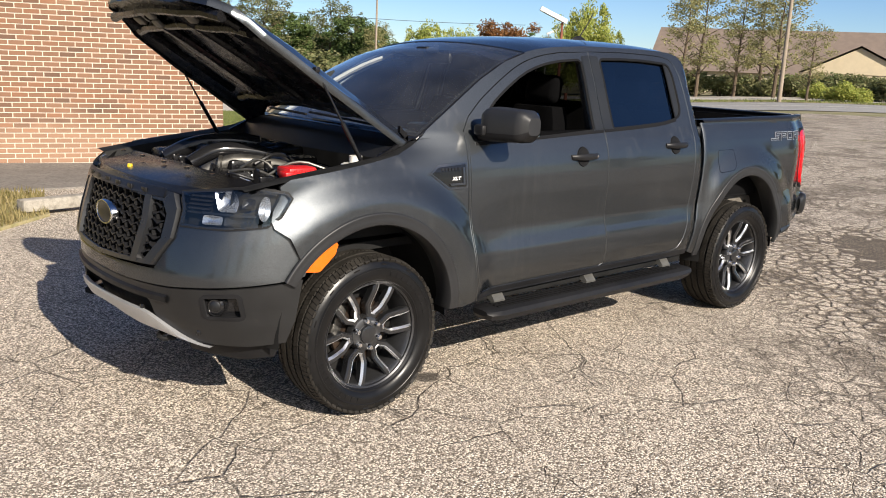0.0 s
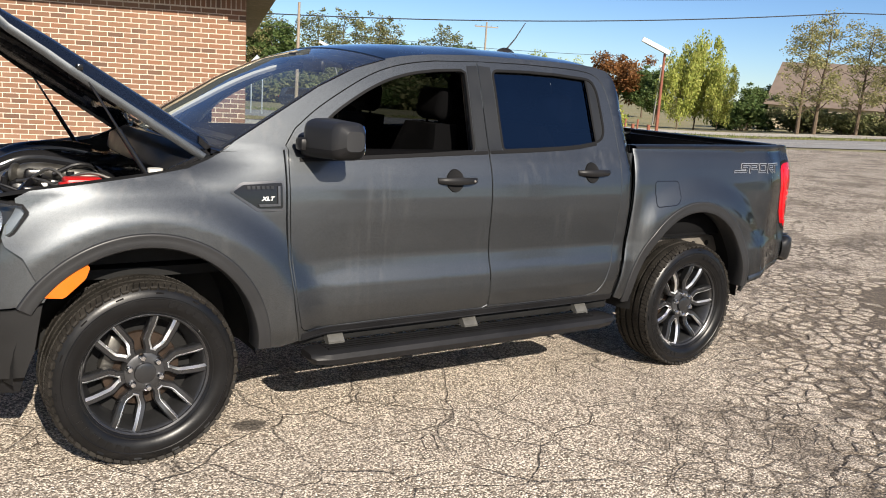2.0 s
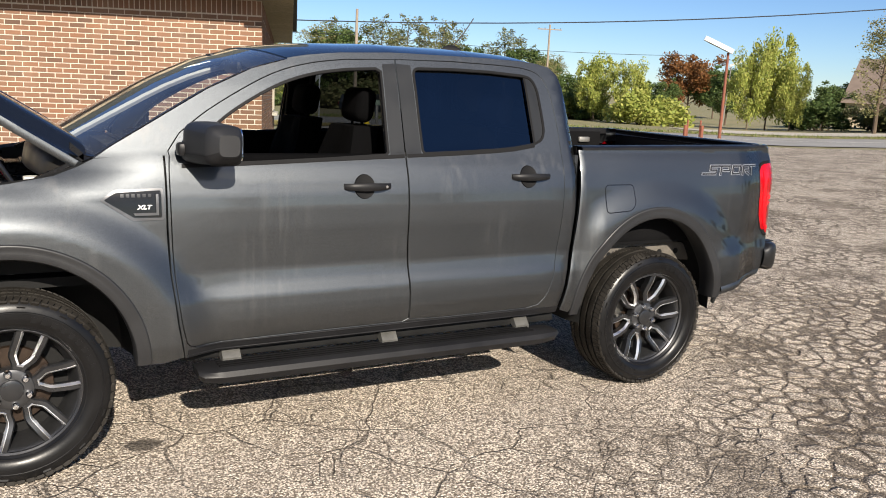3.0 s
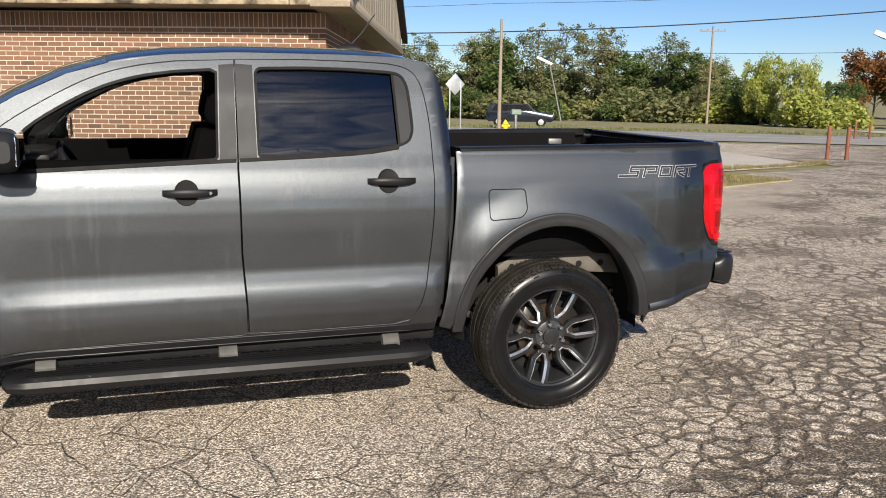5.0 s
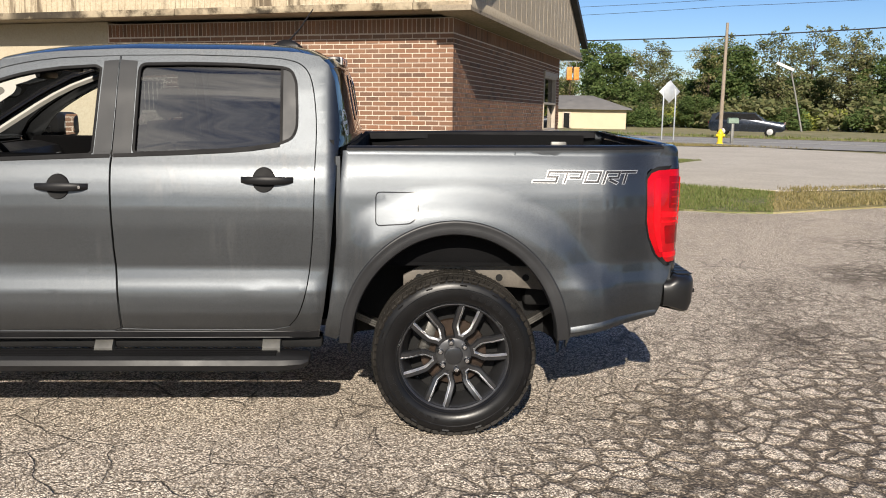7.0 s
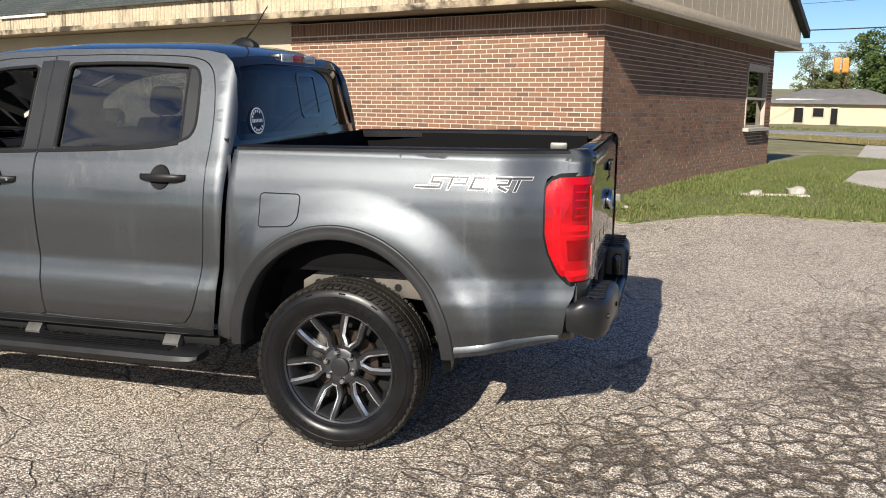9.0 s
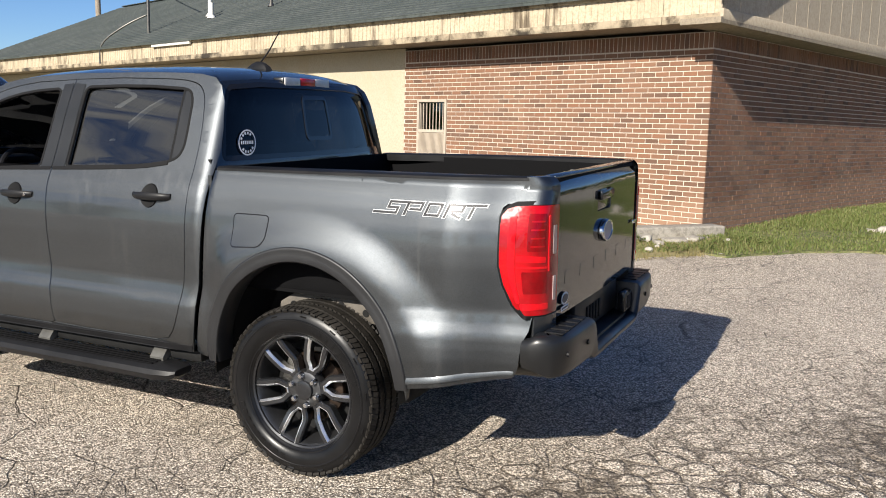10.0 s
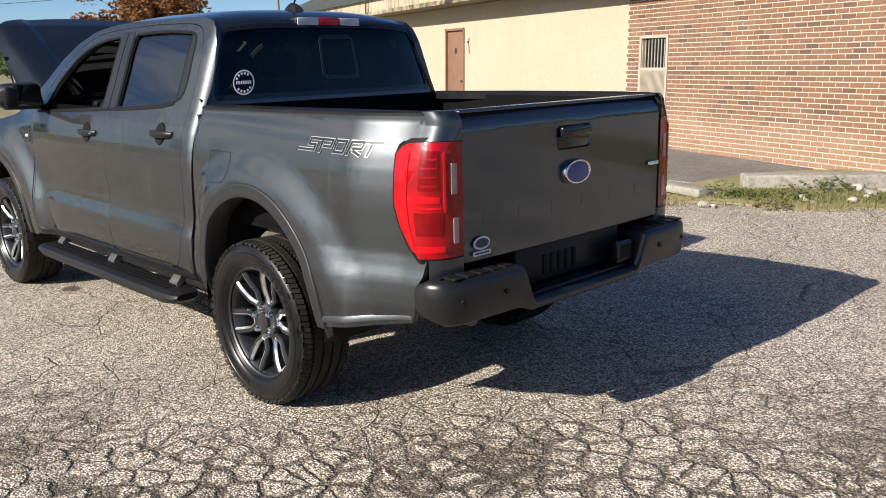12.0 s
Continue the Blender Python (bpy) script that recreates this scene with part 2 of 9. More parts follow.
def plain(name, color, rough=0.5, metal=0.0, vary=0.25, scale=6.0, fine=90.0, bump=0.1, coat=0.0, spec=0.5, world_space=False):
    """A plain surface with two scales of variation and a fine grain."""
    m, nt, b = material(name)
    v = place(nt, world_space)
    a, f = noise_of(nt, v, scale, 4), noise_of(nt, v, fine, 3)
    dark = tuple(c * (1 - vary) for c in color)
    lite = tuple(min(1, c * (1 + vary)) for c in color)
    c1 = mixc(nt, ramp(nt, a, 0.3, 0.7), dark, lite)
    c2 = mixc(nt, ramp(nt, f, 0.35, 0.65), tuple(c * (1 - vary * 0.5) for c in color), color)
    nt.links.new(mixc(nt, 0.5, c1, c2), b.inputs["Base Color"])
    nt.links.new(ramp(nt, a, 0.25, 0.75, max(0.02, rough * 0.85), min(1, rough * 1.15)), b.inputs["Roughness"])
    b.inputs["Metallic"].default_value = metal
    b.inputs["Coat Weight"].default_value = coat
    b.inputs["Coat Roughness"].default_value = 0.05
    b.inputs["Specular IOR Level"].default_value = spec
    if bump:
        bump_of(nt, b, f, bump, 0.004)
    return m


def car_paint():
    m, nt, b = material("car_paint")
    v = place(nt)
    flake = node(nt, "TexVoronoi", Scale=900.0)
    nt.links.new(v, flake.inputs["Vector"])
    big = noise_of(nt, v, 2.2, 4)
    # dried runs of water down the sides, and beads left on the paint
    runs = noise_of(nt, place(nt, True, (34, 34, 1.1)), 1.0, 4, 0.6)
    patch = noise_of(nt, v, 1.7, 2)
    film = mathn(nt, "MULTIPLY", ramp(nt, runs, 0.50, 0.66), ramp(nt, patch, 0.50, 0.62))
    bead = node(nt, "TexVoronoi", Scale=120.0)
    nt.links.new(v, bead.inputs["Vector"])
    drops = mathn(nt, "MULTIPLY", ramp(nt, bead.outputs["Distance"], 0.16, 0.30, 1.0, 0.0), ramp(nt, noise_of(nt, v, 4.5, 3), 0.60, 0.68))
    c = mixc(nt, ramp(nt, flake.outputs["Color"], 0.0, 1.0), (0.047, 0.0515, 0.056), (0.103, 0.112, 0.121))
    c = mixc(nt, mathn(nt, "MULTIPLY", film, 0.22), c, (0.14, 0.14, 0.138))
    nt.links.new(c, b.inputs["Base Color"])
    b.inputs["Metallic"].default_value = 1.0
    b.inputs["Coat IOR"].default_value = 1.52
    b.inputs["Specular Tint"].default_value = (0.06, 0.06, 0.062, 1)
    nt.links.new(mathn(nt, "ADD", ramp(nt, big, 0.3, 0.7, 0.45, 0.48), mathn(nt, "MULTIPLY", film, 0.05)), b.inputs["Roughness"])
    b.inputs["Coat Weight"].default_value = 1.0
    nt.links.new(mathn(nt, "ADD", ramp(nt, big, 0.35, 0.75, 0.06, 0.10), mathn(nt, "MULTIPLY", film, 0.10)), b.inputs["Coat Roughness"])
    bump_of(nt, b, mathn(nt, "ADD", mathn(nt, "MULTIPLY", noise_of(nt, v, 260, 1), 0.05), mathn(nt, "MULTIPLY", drops, 0.5)), 0.10, 0.002)
    return m


def glass(name, tint, dark=0.0, ior=1.52, dust=0.0):
    m, nt, b = material(name)
    out = nt.nodes["Material Output"]
    tr = node(nt, "BsdfTransparent")
    tr.inputs[0].default_value = (*tint, 1)
    gl = node(nt, "BsdfGlossy")
    gl.inputs["Roughness"].default_value = 0.015
    gl.inputs["Color"].default_value = (1, 1, 1, 1)
    fr = node(nt, "Fresnel", IOR=ior)
    mx = nt.nodes.new("ShaderNodeMixShader")
    smear = noise_of(nt, place(nt), 5.0, 3)
    nt.links.new(mathn(nt, "ADD", fr.outputs[0], ramp(nt, smear, 0.5, 0.8, dark, dark + 0.012)), mx.inputs[0])
    nt.links.new(tr.outputs[0], mx.inputs[1])
    nt.links.new(gl.outputs[0], mx.inputs[2])
    film = nt.nodes.new("ShaderNodeMixShader")
    dull = node(nt, "BsdfDiffuse")
    dull.inputs[0].default_value = (0.72, 0.73, 0.74, 1)
    nt.links.new(ramp(nt, smear, 0.3, 0.7, dust * 0.7, dust * 1.3), film.inputs[0])
    nt.links.new(mx.outputs[0], film.inputs[1])
    nt.links.new(dull.outputs[0], film.inputs[2])
    nt.links.new(film.outputs[0], out.inputs[0])
    return m


OIL = (0.51, -0.70)   # a spot of oil beside the front wheel


def asphalt(name="old_asphalt", block=False):
    m, nt, b = material(name)
    v = place(nt)

    def warped(src, scale, amount, detail):
        n = node(nt, "TexNoise", Scale=scale, Detail=detail)
        nt.links.new(src, n.inputs["Vector"])
        w = nt.nodes.new("ShaderNodeVectorMath")
        w.operation = "MULTIPLY_ADD"
        nt.links.new(n.outputs["Color"], w.inputs[0])
        w.inputs[1].default_value = (amount, amount, 0.0)
        nt.links.new(src, w.inputs[2])
        return w.outputs[0]
    flat = nt.nodes.new("ShaderNodeVectorMath")
    flat.operation = "MULTIPLY"
    flat.inputs[1].default_value = (1, 1, 0)
    nt.links.new(warped(warped(v, 2.2, 0.20, 2.0), 13.0, 0.030, 3.0), flat.inputs[0])
    fv = flat.outputs[0]
    cell = node(nt, "TexVoronoi", feature="DISTANCE_TO_EDGE", Scale=6.6)
    coarse = node(nt, "TexVoronoi", feature="DISTANCE_TO_EDGE", Scale=2.1)
    for n in (cell, coarse):
        nt.links.new(fv, n.inputs["Vector"])
    stone = node(nt, "TexVoronoi", Scale=108.0)
    tiny = node(nt, "TexVoronoi", Scale=210.0)
    for n in (stone, tiny):
        nt.links.new(v, n.inputs["Vector"])
    sep = nt.nodes.new("ShaderNodeSeparateXYZ")
    nt.links.new(v, sep.inputs[0])
    grain = noise_of(nt, v, 30, 5, 0.7)
    blot = noise_of(nt, v, 7.0, 4, 0.6)
    # where the surface has broken up into small blocks: behind and beside the rear wheel
    px = mathn(nt, "SUBTRACT", sep.outputs[0], mathn(nt, "MULTIPLY", sep.outputs[1], 0.90))
    drift = mathn(nt, "MULTIPLY", mathn(nt, "SUBTRACT", noise_of(nt, v, 0.6, 3), 0.5), 3.4)
    broken = ramp(nt, mathn(nt, "ADD", px, drift), 3.2, 5.2)
    # stones of many shades in the binder
    c = mixc(nt, ramp(nt, stone.outputs["Color"], 0.28, 0.72), (0.20, 0.166, 0.130), (0.93, 0.80, 0.655))
    c = mixc(nt, ramp(nt, tiny.outputs["Color"], 0.66, 0.86), c, (0.97, 0.89, 0.76))
    c = mixc(nt, mathn(nt, "MULTIPLY", ramp(nt, tiny.outputs["Color"], 0.40, 0.24), 0.62), c, (0.115, 0.098, 0.080))
    c = mixc(nt, ramp(nt, stone.outputs["Distance"], 0.46, 0.82), c, (0.14, 0.112, 0.084))
    c = mixc(nt, mathn(nt, "MULTIPLY", ramp(nt, grain, 0.50, 0.66), 0.50), c, (0.19, 0.157, 0.122))
    c = mixc(nt, mathn(nt, "MULTIPLY", ramp(nt, blot, 0.48, 0.70), 0.18), c, (0.26, 0.22, 0.18))
    wide = noise_of(nt, v, 0.5, 4)
    c = mixc(nt, mathn(nt, "MULTIPLY", ramp(nt, wide, 0.46, 0.70), 0.22), c, (0.27, 0.23, 0.19))
    # the bed of dirt and grit under the loose blocks
    waves = mathn(nt, "ADD", mathn(nt, "MULTIPLY", mathn(nt, "SINE", mathn(nt, "MULTIPLY_ADD", sep.outputs[0], 1.7, 0.6)), 0.30),
                  mathn(nt, "MULTIPLY", mathn(nt, "SINE", mathn(nt, "ADD", mathn(nt, "MULTIPLY", sep.outputs[0], 4.1), mathn(nt, "MULTIPLY", sep.outputs[1], -3.3))), 0.22))
    frayed = mathn(nt, "ADD", waves, mathn(nt, "MULTIPLY", mathn(nt, "SUBTRACT", grain, 0.5), 0.5))
    bed = mathn(nt, "MULTIPLY", ramp(nt, mathn(nt, "ADD", px, frayed), 4.1, 5.9), ramp(nt, mathn(nt, "ADD", sep.outputs[1], frayed), 0.75, -0.15))
    bed = mathn(nt, "MULTIPLY", bed, ramp(nt, mathn(nt, "ADD", sep.outputs[0], frayed), 9.6, 8.6))
    bed = mathn(nt, "MULTIPLY", bed, ramp(nt, mathn(nt, "ADD", sep.outputs[1], frayed), -4.2, -3.3))
    # dirt held between the blocks
    fuzz = mathn(nt, "MULTIPLY", mathn(nt, "SUBTRACT", grain, 0.5), 0.14)
    fuzz = mathn(nt, "ADD", fuzz, mathn(nt, "MULTIPLY", mathn(nt, "SUBTRACT", blot, 0.5), 0.16))
    held = ramp(nt, mathn(nt, "ADD", cell.outputs["Distance"], fuzz), 0.035, 0.145, 1.0, 0.0)
    patch = ramp(nt, noise_of(nt, v, 1.15, 4), 0.40, 0.60)
    held = mathn(nt, "MULTIPLY", mathn(nt, "MULTIPLY", held, broken), mathn(nt, "ADD", 0.45, mathn(nt, "MULTIPLY", patch, 0.55)))
    dirt = mixc(nt, ramp(nt, stone.outputs["Color"], 0.2, 0.9), (0.046, 0.036, 0.027), (0.150, 0.120, 0.090))
    if block:
        rim = nt.nodes.new("ShaderNodeAttribute")
        rim.attribute_name = "worn_edge"
        ragged = mathn(nt, "ADD", rim.outputs["Fac"], mathn(nt, "MULTIPLY", fuzz, 5.5))
        ragged = mathn(nt, "ADD", ragged, mathn(nt, "MULTIPLY", mathn(nt, "SUBTRACT", noise_of(nt, v, 1.3, 4, 0.6), 0.47), 2.4))
        held = ramp(nt, ragged, 0.30, 0.85)
    else:
        held = mathn(nt, "MULTIPLY", held, mathn(nt, "SUBTRACT", 1.0, bed))
    if not block:
        c = mixc(nt, mathn(nt, "MULTIPLY", held, 0.85), c, dirt)
    grit = mixc(nt, ramp(nt, stone.outputs["Color"], 0.45, 1.0), (0.062, 0.050, 0.038), (0.38, 0.31, 0.235))
    grit = mixc(nt, ramp(nt, blot, 0.42, 0.66, 0.0, 0.7), grit, (0.085, 0.068, 0.052))
    share = mathn(nt, "MULTIPLY", held if block else bed, ramp(nt, wide, 0.30, 0.55, 0.80, 0.97))
    c = mixc(nt, share, c, grit)
    # silt washed over the broken ground in uneven patches
    silt = mathn(nt, "MULTIPLY", ramp(nt, mathn(nt, "ADD", noise_of(nt, v, 0.95, 5, 0.62), mathn(nt, "MULTIPLY", fuzz, 0.6)), 0.50, 0.60), broken)
    c = mixc(nt, mathn(nt, "MULTIPLY", silt, 0.62), c, grit)
    # cracks, fine and broken off here and there
    thin = ramp(nt, mathn(nt, "ADD", cell.outputs["Distance"], mathn(nt, "MULTIPLY", mathn(nt, "SUBTRACT", grain, 0.45), 0.05)), 0.003, 0.023, 1.0, 0.0)
    some = ramp(nt, mathn(nt, "ADD", noise_of(nt, v, 1.0, 4), mathn(nt, "MULTIPLY", broken, 0.28)), 0.49, 0.60)
    long_ = mathn(nt, "MULTIPLY", ramp(nt, coarse.outputs["Distance"], 0.003, 0.016, 0.75, 0.0), ramp(nt, noise_of(nt, v, 0.8, 3), 0.43, 0.54))
    crack = mathn(nt, "MAXIMUM", mathn(nt, "MULTIPLY", thin, some), long_)
    crack = mathn(nt, "MULTIPLY", crack, mathn(nt, "SUBTRACT", 1.0, mathn(nt, "MULTIPLY", broken, 0.7)))
    crack = mathn(nt, "MULTIPLY", crack, 0.0) if block else mathn(nt, "MULTIPLY", crack, mathn(nt, "SUBTRACT", 1.0, bed))
    c = mixc(nt, mathn(nt, "MULTIPLY", crack, 0.75), c, (0.035, 0.029, 0.024))
    # oil spots
    spot = ramp(nt, noise_of(nt, v, 1.7, 2), 0.74, 0.79)
    c = mixc(nt, mathn(nt, "MULTIPLY", spot, 0.6), c, (0.06, 0.052, 0.045))
    far = mathn(nt, "ADD", mathn(nt, "POWER", mathn(nt, "MULTIPLY", mathn(nt, "SUBTRACT", sep.outputs[0], OIL[0]), 0.8), 2.0), mathn(nt, "POWER", mathn(nt, "SUBTRACT", sep.outputs[1], OIL[1]), 2.0))
    drip = ramp(nt, mathn(nt, "ADD", mathn(nt, "SQRT", far), mathn(nt, "MULTIPLY", mathn(nt, "SUBTRACT", grain, 0.5), 0.10)), 0.078, 0.050)
    c = mixc(nt, mathn(nt, "MULTIPLY", drip, 0.85), c, (0.050, 0.043, 0.036))
    nt.links.new(c, b.inputs["Base Color"])
    b.inputs["Roughness"].default_value = 0.88
    b.inputs["Specular IOR Level"].default_value = 0.3
    h = mathn(nt, "SUBTRACT", mathn(nt, "MULTIPLY", grain, 0.9), mathn(nt, "ADD", mathn(nt, "MULTIPLY", stone.outputs["Distance"], 0.8), mathn(nt, "MULTIPLY", crack, 1.6)))
    bump_of(nt, b, mathn(nt, "SUBTRACT", h, mathn(nt, "MULTIPLY", held, 1.0)), 0.9, 0.008)
    return m


def layered(name, cols, scale, fine, rough=0.9, bump=0.4, world_space=True, stretch=(1, 1, 1), streak=None, dist=0.01):
    m, nt, b = material(name)
    v = place(nt, world_space, stretch)
    a, f, g = noise_of(nt, v, scale, 4), noise_of(nt, v, fine, 4, 0.65), noise_of(nt, v, fine * 5, 2)
    c = mixc(nt, ramp(nt, a, 0.32, 0.68), cols[0], cols[1])
    c = mixc(nt, ramp(nt, f, 0.40, 0.70), c, cols[2])
    c = mixc(nt, mathn(nt, "MULTIPLY", ramp(nt, g, 0.4, 0.7), 0.35), c, tuple(x * 0.6 for x in cols[0]))
    if streak:
        s = noise_of(nt, place(nt, world_space, streak[0]), 1.0, 5, 0.65)
        e = noise_of(nt, v, 0.8, 3)
        c = mixc(nt, mathn(nt, "MULTIPLY", mathn(nt, "MULTIPLY", ramp(nt, s, streak[2], streak[2] + 0.16), ramp(nt, e, 0.38, 0.60)), streak[3]), c, streak[1])
    nt.links.new(c, b.inputs["Base Color"])
    b.inputs["Roughness"].default_value = rough
    b.inputs["Specular IOR Level"].default_value = 0.3
    bump_of(nt, b, mathn(nt, "ADD", f, mathn(nt, "MULTIPLY", g, 0.4)), bump, dist)
    return m


def brick_material():
    m, nt, b = material("red_brick")
    v = place(nt)
    oi = nt.nodes.new("ShaderNodeObjectInfo")
    gi = nt.nodes.new("ShaderNodeNewGeometry")
    r = mathn(nt, "FRACT", mathn(nt, "ADD", mathn(nt, "MULTIPLY", oi.outputs["Random"], 7.31), gi.outputs["Random Per Island"]))
    n1 = nt.nodes.new("ShaderNodeValToRGB")
    els = n1.color_ramp.elements
    els[0].position, els[0].color = 0.0, (0.108, 0.066, 0.047, 1)
    els[1].position, els[1].color = 1.0, (0.222, 0.112, 0.067, 1)
    for p, col in ((0.10, (0.146, 0.084, 0.057, 1)), (0.26, (0.178, 0.099, 0.064, 1)), (0.62, (0.204, 0.115, 0.074, 1)), (0.82, (0.192, 0.100, 0.062, 1))):
        e = els.new(p)
        e.color = col
    nt.links.new(r, n1.inputs[0])
    f, g = noise_of(nt, v, 70, 4, 0.7), noise_of(nt, v, 1.1, 4)
    c = mixc(nt, mathn(nt, "MULTIPLY", ramp(nt, f, 0.45, 0.75), 0.30), n1.outputs[0], (0.15, 0.085, 0.058))
    c = mixc(nt, mathn(nt, "MULTIPLY", ramp(nt, g, 0.5, 0.75), 0.18), c, (0.44, 0.30, 0.21))
    sep = nt.nodes.new("ShaderNodeSeparateXYZ")
    nt.links.new(v, sep.inputs[0])
    splash = ramp(nt, mathn(nt, "ADD", sep.outputs[2], mathn(nt, "MULTIPLY", mathn(nt, "SUBTRACT", noise_of(nt, v, 0.9, 4), 0.5), 0.9)), 0.62, 0.34)
    c = mixc(nt, mathn(nt, "MULTIPLY", splash, 0.42), c, (0.385, 0.240, 0.160))
    nt.links.new(c, b.inputs["Base Color"])
    b.inputs["Roughness"].default_value = 0.9
    b.inputs["Specular IOR Level"].default_value = 0.25
    bump_of(nt, b, f, 0.4, 0.004)
    return m


def leaf_material(name, cols):
    m, nt, b = material(name)
    gi = nt.nodes.new("ShaderNodeNewGeometry")
    n1 = nt.nodes.new("ShaderNodeValToRGB")
    els = n1.color_ramp.elements
    for e, c in zip(els, (cols[0], cols[-1])):
        e.color = (*c, 1)
    for i, c in enumerate(cols[1:-1]):
        e = els.new((i + 1) / (len(cols) - 1))
        e.color = (*c, 1)
    big = noise_of(nt, place(nt), 0.35, 3)
    r = mathn(nt, "ADD", mathn(nt, "MULTIPLY", gi.outputs["Random Per Island"], 0.6), mathn(nt, "MULTIPLY", big, 0.4))
    nt.links.new(r, n1.inputs[0])
    nt.links.new(n1.outputs[0], b.inputs["Base Color"])
    b.inputs["Roughness"].default_value = 0.6
    b.inputs["Specular IOR Level"].default_value = 0.25
    b.inputs["Transmission Weight"].default_value = 0.0
    tl = node(nt, "BsdfTranslucent")
    nt.links.new(n1.outputs[0], tl.inputs[0])
    mx = nt.nodes.new("ShaderNodeMixShader")
    mx.inputs[0].default_value = 0.35
    nt.links.new(b.outputs[0], mx.inputs[1])
    nt.links.new(tl.outputs[0], mx.inputs[2])
    nt.links.new(mx.outputs[0], nt.nodes["Material Output"].inputs[0])
    return m


PAINT = car_paint()
TRIM = plain("black_plastic", (0.011, 0.011, 0.012), 0.42, vary=0.3, bump=0.06, spec=0.2)
FLARE = plain("grey_moulding", (0.0095, 0.0098, 0.0105), 0.36, vary=0.15, bump=0.03, spec=0.5)
DARK = plain("underbody_black", (0.008, 0.008, 0.008), 0.75, vary=0.5, scale=9, spec=0.25)
BAY = plain("engine_plastic", (0.0075, 0.0075, 0.0085), 0.26, vary=0.5, scale=14, bump=0.12, spec=0.25)
RUBBER = plain("tyre_rubber", (0.0055, 0.0055, 0.006), 0.33, vary=0.35, scale=9, fine=120, bump=0.05, spec=0.30)
DUSTY_RUBBER = plain("dusty_tread_rubber", (0.020, 0.0175, 0.0145), 0.7, vary=0.6, scale=14, fine=90, bump=0.2, spec=0.25)
GLOSS = plain("gloss_black", (0.010, 0.010, 0.011), 0.12, vary=0.1, bump=0)
CHROME = plain("chrome", (0.72, 0.73, 0.75), 0.18, metal=1.0, vary=0.08, bump=0)
SILVER = plain("silver_paint", (0.50, 0.505, 0.51), 0.36, metal=0.6, vary=0.1, bump=0.02)
BARREL = plain("dark_wheel_barrel", (0.085, 0.086, 0.09), 0.36, metal=0.85, vary=0.3, bump=0.03)
REFLECTOR = plain("grey_reflector", (0.62, 0.64, 0.68), 0.26, metal=0.9, vary=0.2, bump=0.02)
ALLOY = plain("dark_alloy", (0.040, 0.041, 0.044), 0.34, metal=0.8, vary=0.15, bump=0.03)
SPOKE_DARK = plain("dark_spoke_paint", (0.034, 0.035, 0.038), 0.27, metal=0.6, vary=0.15, bump=0.02, coat=0.5)
RIM_EDGE = plain("dull_rim_edge", (0.16, 0.16, 0.165), 0.32, metal=1.0, vary=0.15, bump=0.02)
MACHINED = plain("machined_alloy", (0.84, 0.85, 0.87), 0.30, metal=1.0, vary=0.12, bump=0.02)
CASTING = plain("cast_metal", (0.13, 0.125, 0.115), 0.45, metal=0.8, vary=0.4, scale=18)
STEEL = plain("galvanised_steel", (0.22, 0.215, 0.20), 0.5, metal=0.5, vary=0.35, scale=12)
RUSTY = plain("rusty_disc", (0.040, 0.026, 0.018), 0.55, metal=0.6, vary=0.5, scale=16)
RUST_POLE = plain("rust_red_paint", (0.20, 0.065, 0.035), 0.7, vary=0.4, scale=4)
LINER = plain("bed_liner", (0.006, 0.006, 0.0065), 0.8, vary=0.3, fine=150, bump=0.3, spec=0.06)
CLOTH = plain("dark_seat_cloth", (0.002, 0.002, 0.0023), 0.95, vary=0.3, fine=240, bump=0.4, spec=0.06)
TRIM_LIGHT = plain("pale_grey_trim", (0.42, 0.41, 0.38), 0.7, vary=0.1)
RED_COVER = plain("red_plastic", (0.55, 0.012, 0.014), 0.4, vary=0.15)
WHITE_PLASTIC = plain("white_plastic", (0.62, 0.61, 0.57), 0.4, vary=0.15)
YELLOW = plain("yellow_plastic", (0.75, 0.52, 0.02), 0.4, vary=0.1)
AMBER = plain("amber_lens", (0.58, 0.115, 0.004), 0.18, vary=0.15, coat=0.6, bump=0.0)
SCREEN = glass("windscreen_glass", (0.84, 0.90, 0.88), 0.02, 1.52, 0.022)
CLEAR = glass("clear_glass", (0.86, 0.90, 0.89))
TINT = glass("tinted_glass", (0.10, 0.11, 0.12), 0.06)
REAR_TINT = glass("rear_tinted_glass", (0.045, 0.048, 0.052), 0.0, 1.38)
PALE_LENS = plain("clear_lens", (0.62, 0.60, 0.58), 0.2, vary=0.3, coat=0.8, bump=0.05, spec=0.3)
LAMP_GLASS = glass("lamp_glass", (0.80, 0.84, 0.88), 0.02, 1.45)
MIRROR = plain("mirror", (0.8, 0.82, 0.84), 0.02, metal=1.0, vary=0.0, bump=0)
WHITE_INK = plain("white_ink", (0.72, 0.72, 0.72), 0.5, vary=0.1, bump=0)
DARK_INK = plain("dark_ink", (0.05, 0.045, 0.05), 0.5, vary=0.1, bump=0)
BLUE_ENAMEL = plain("blue_enamel", (0.010, 0.045, 0.22), 0.32, vary=0.1, coat=0.35, bump=0)


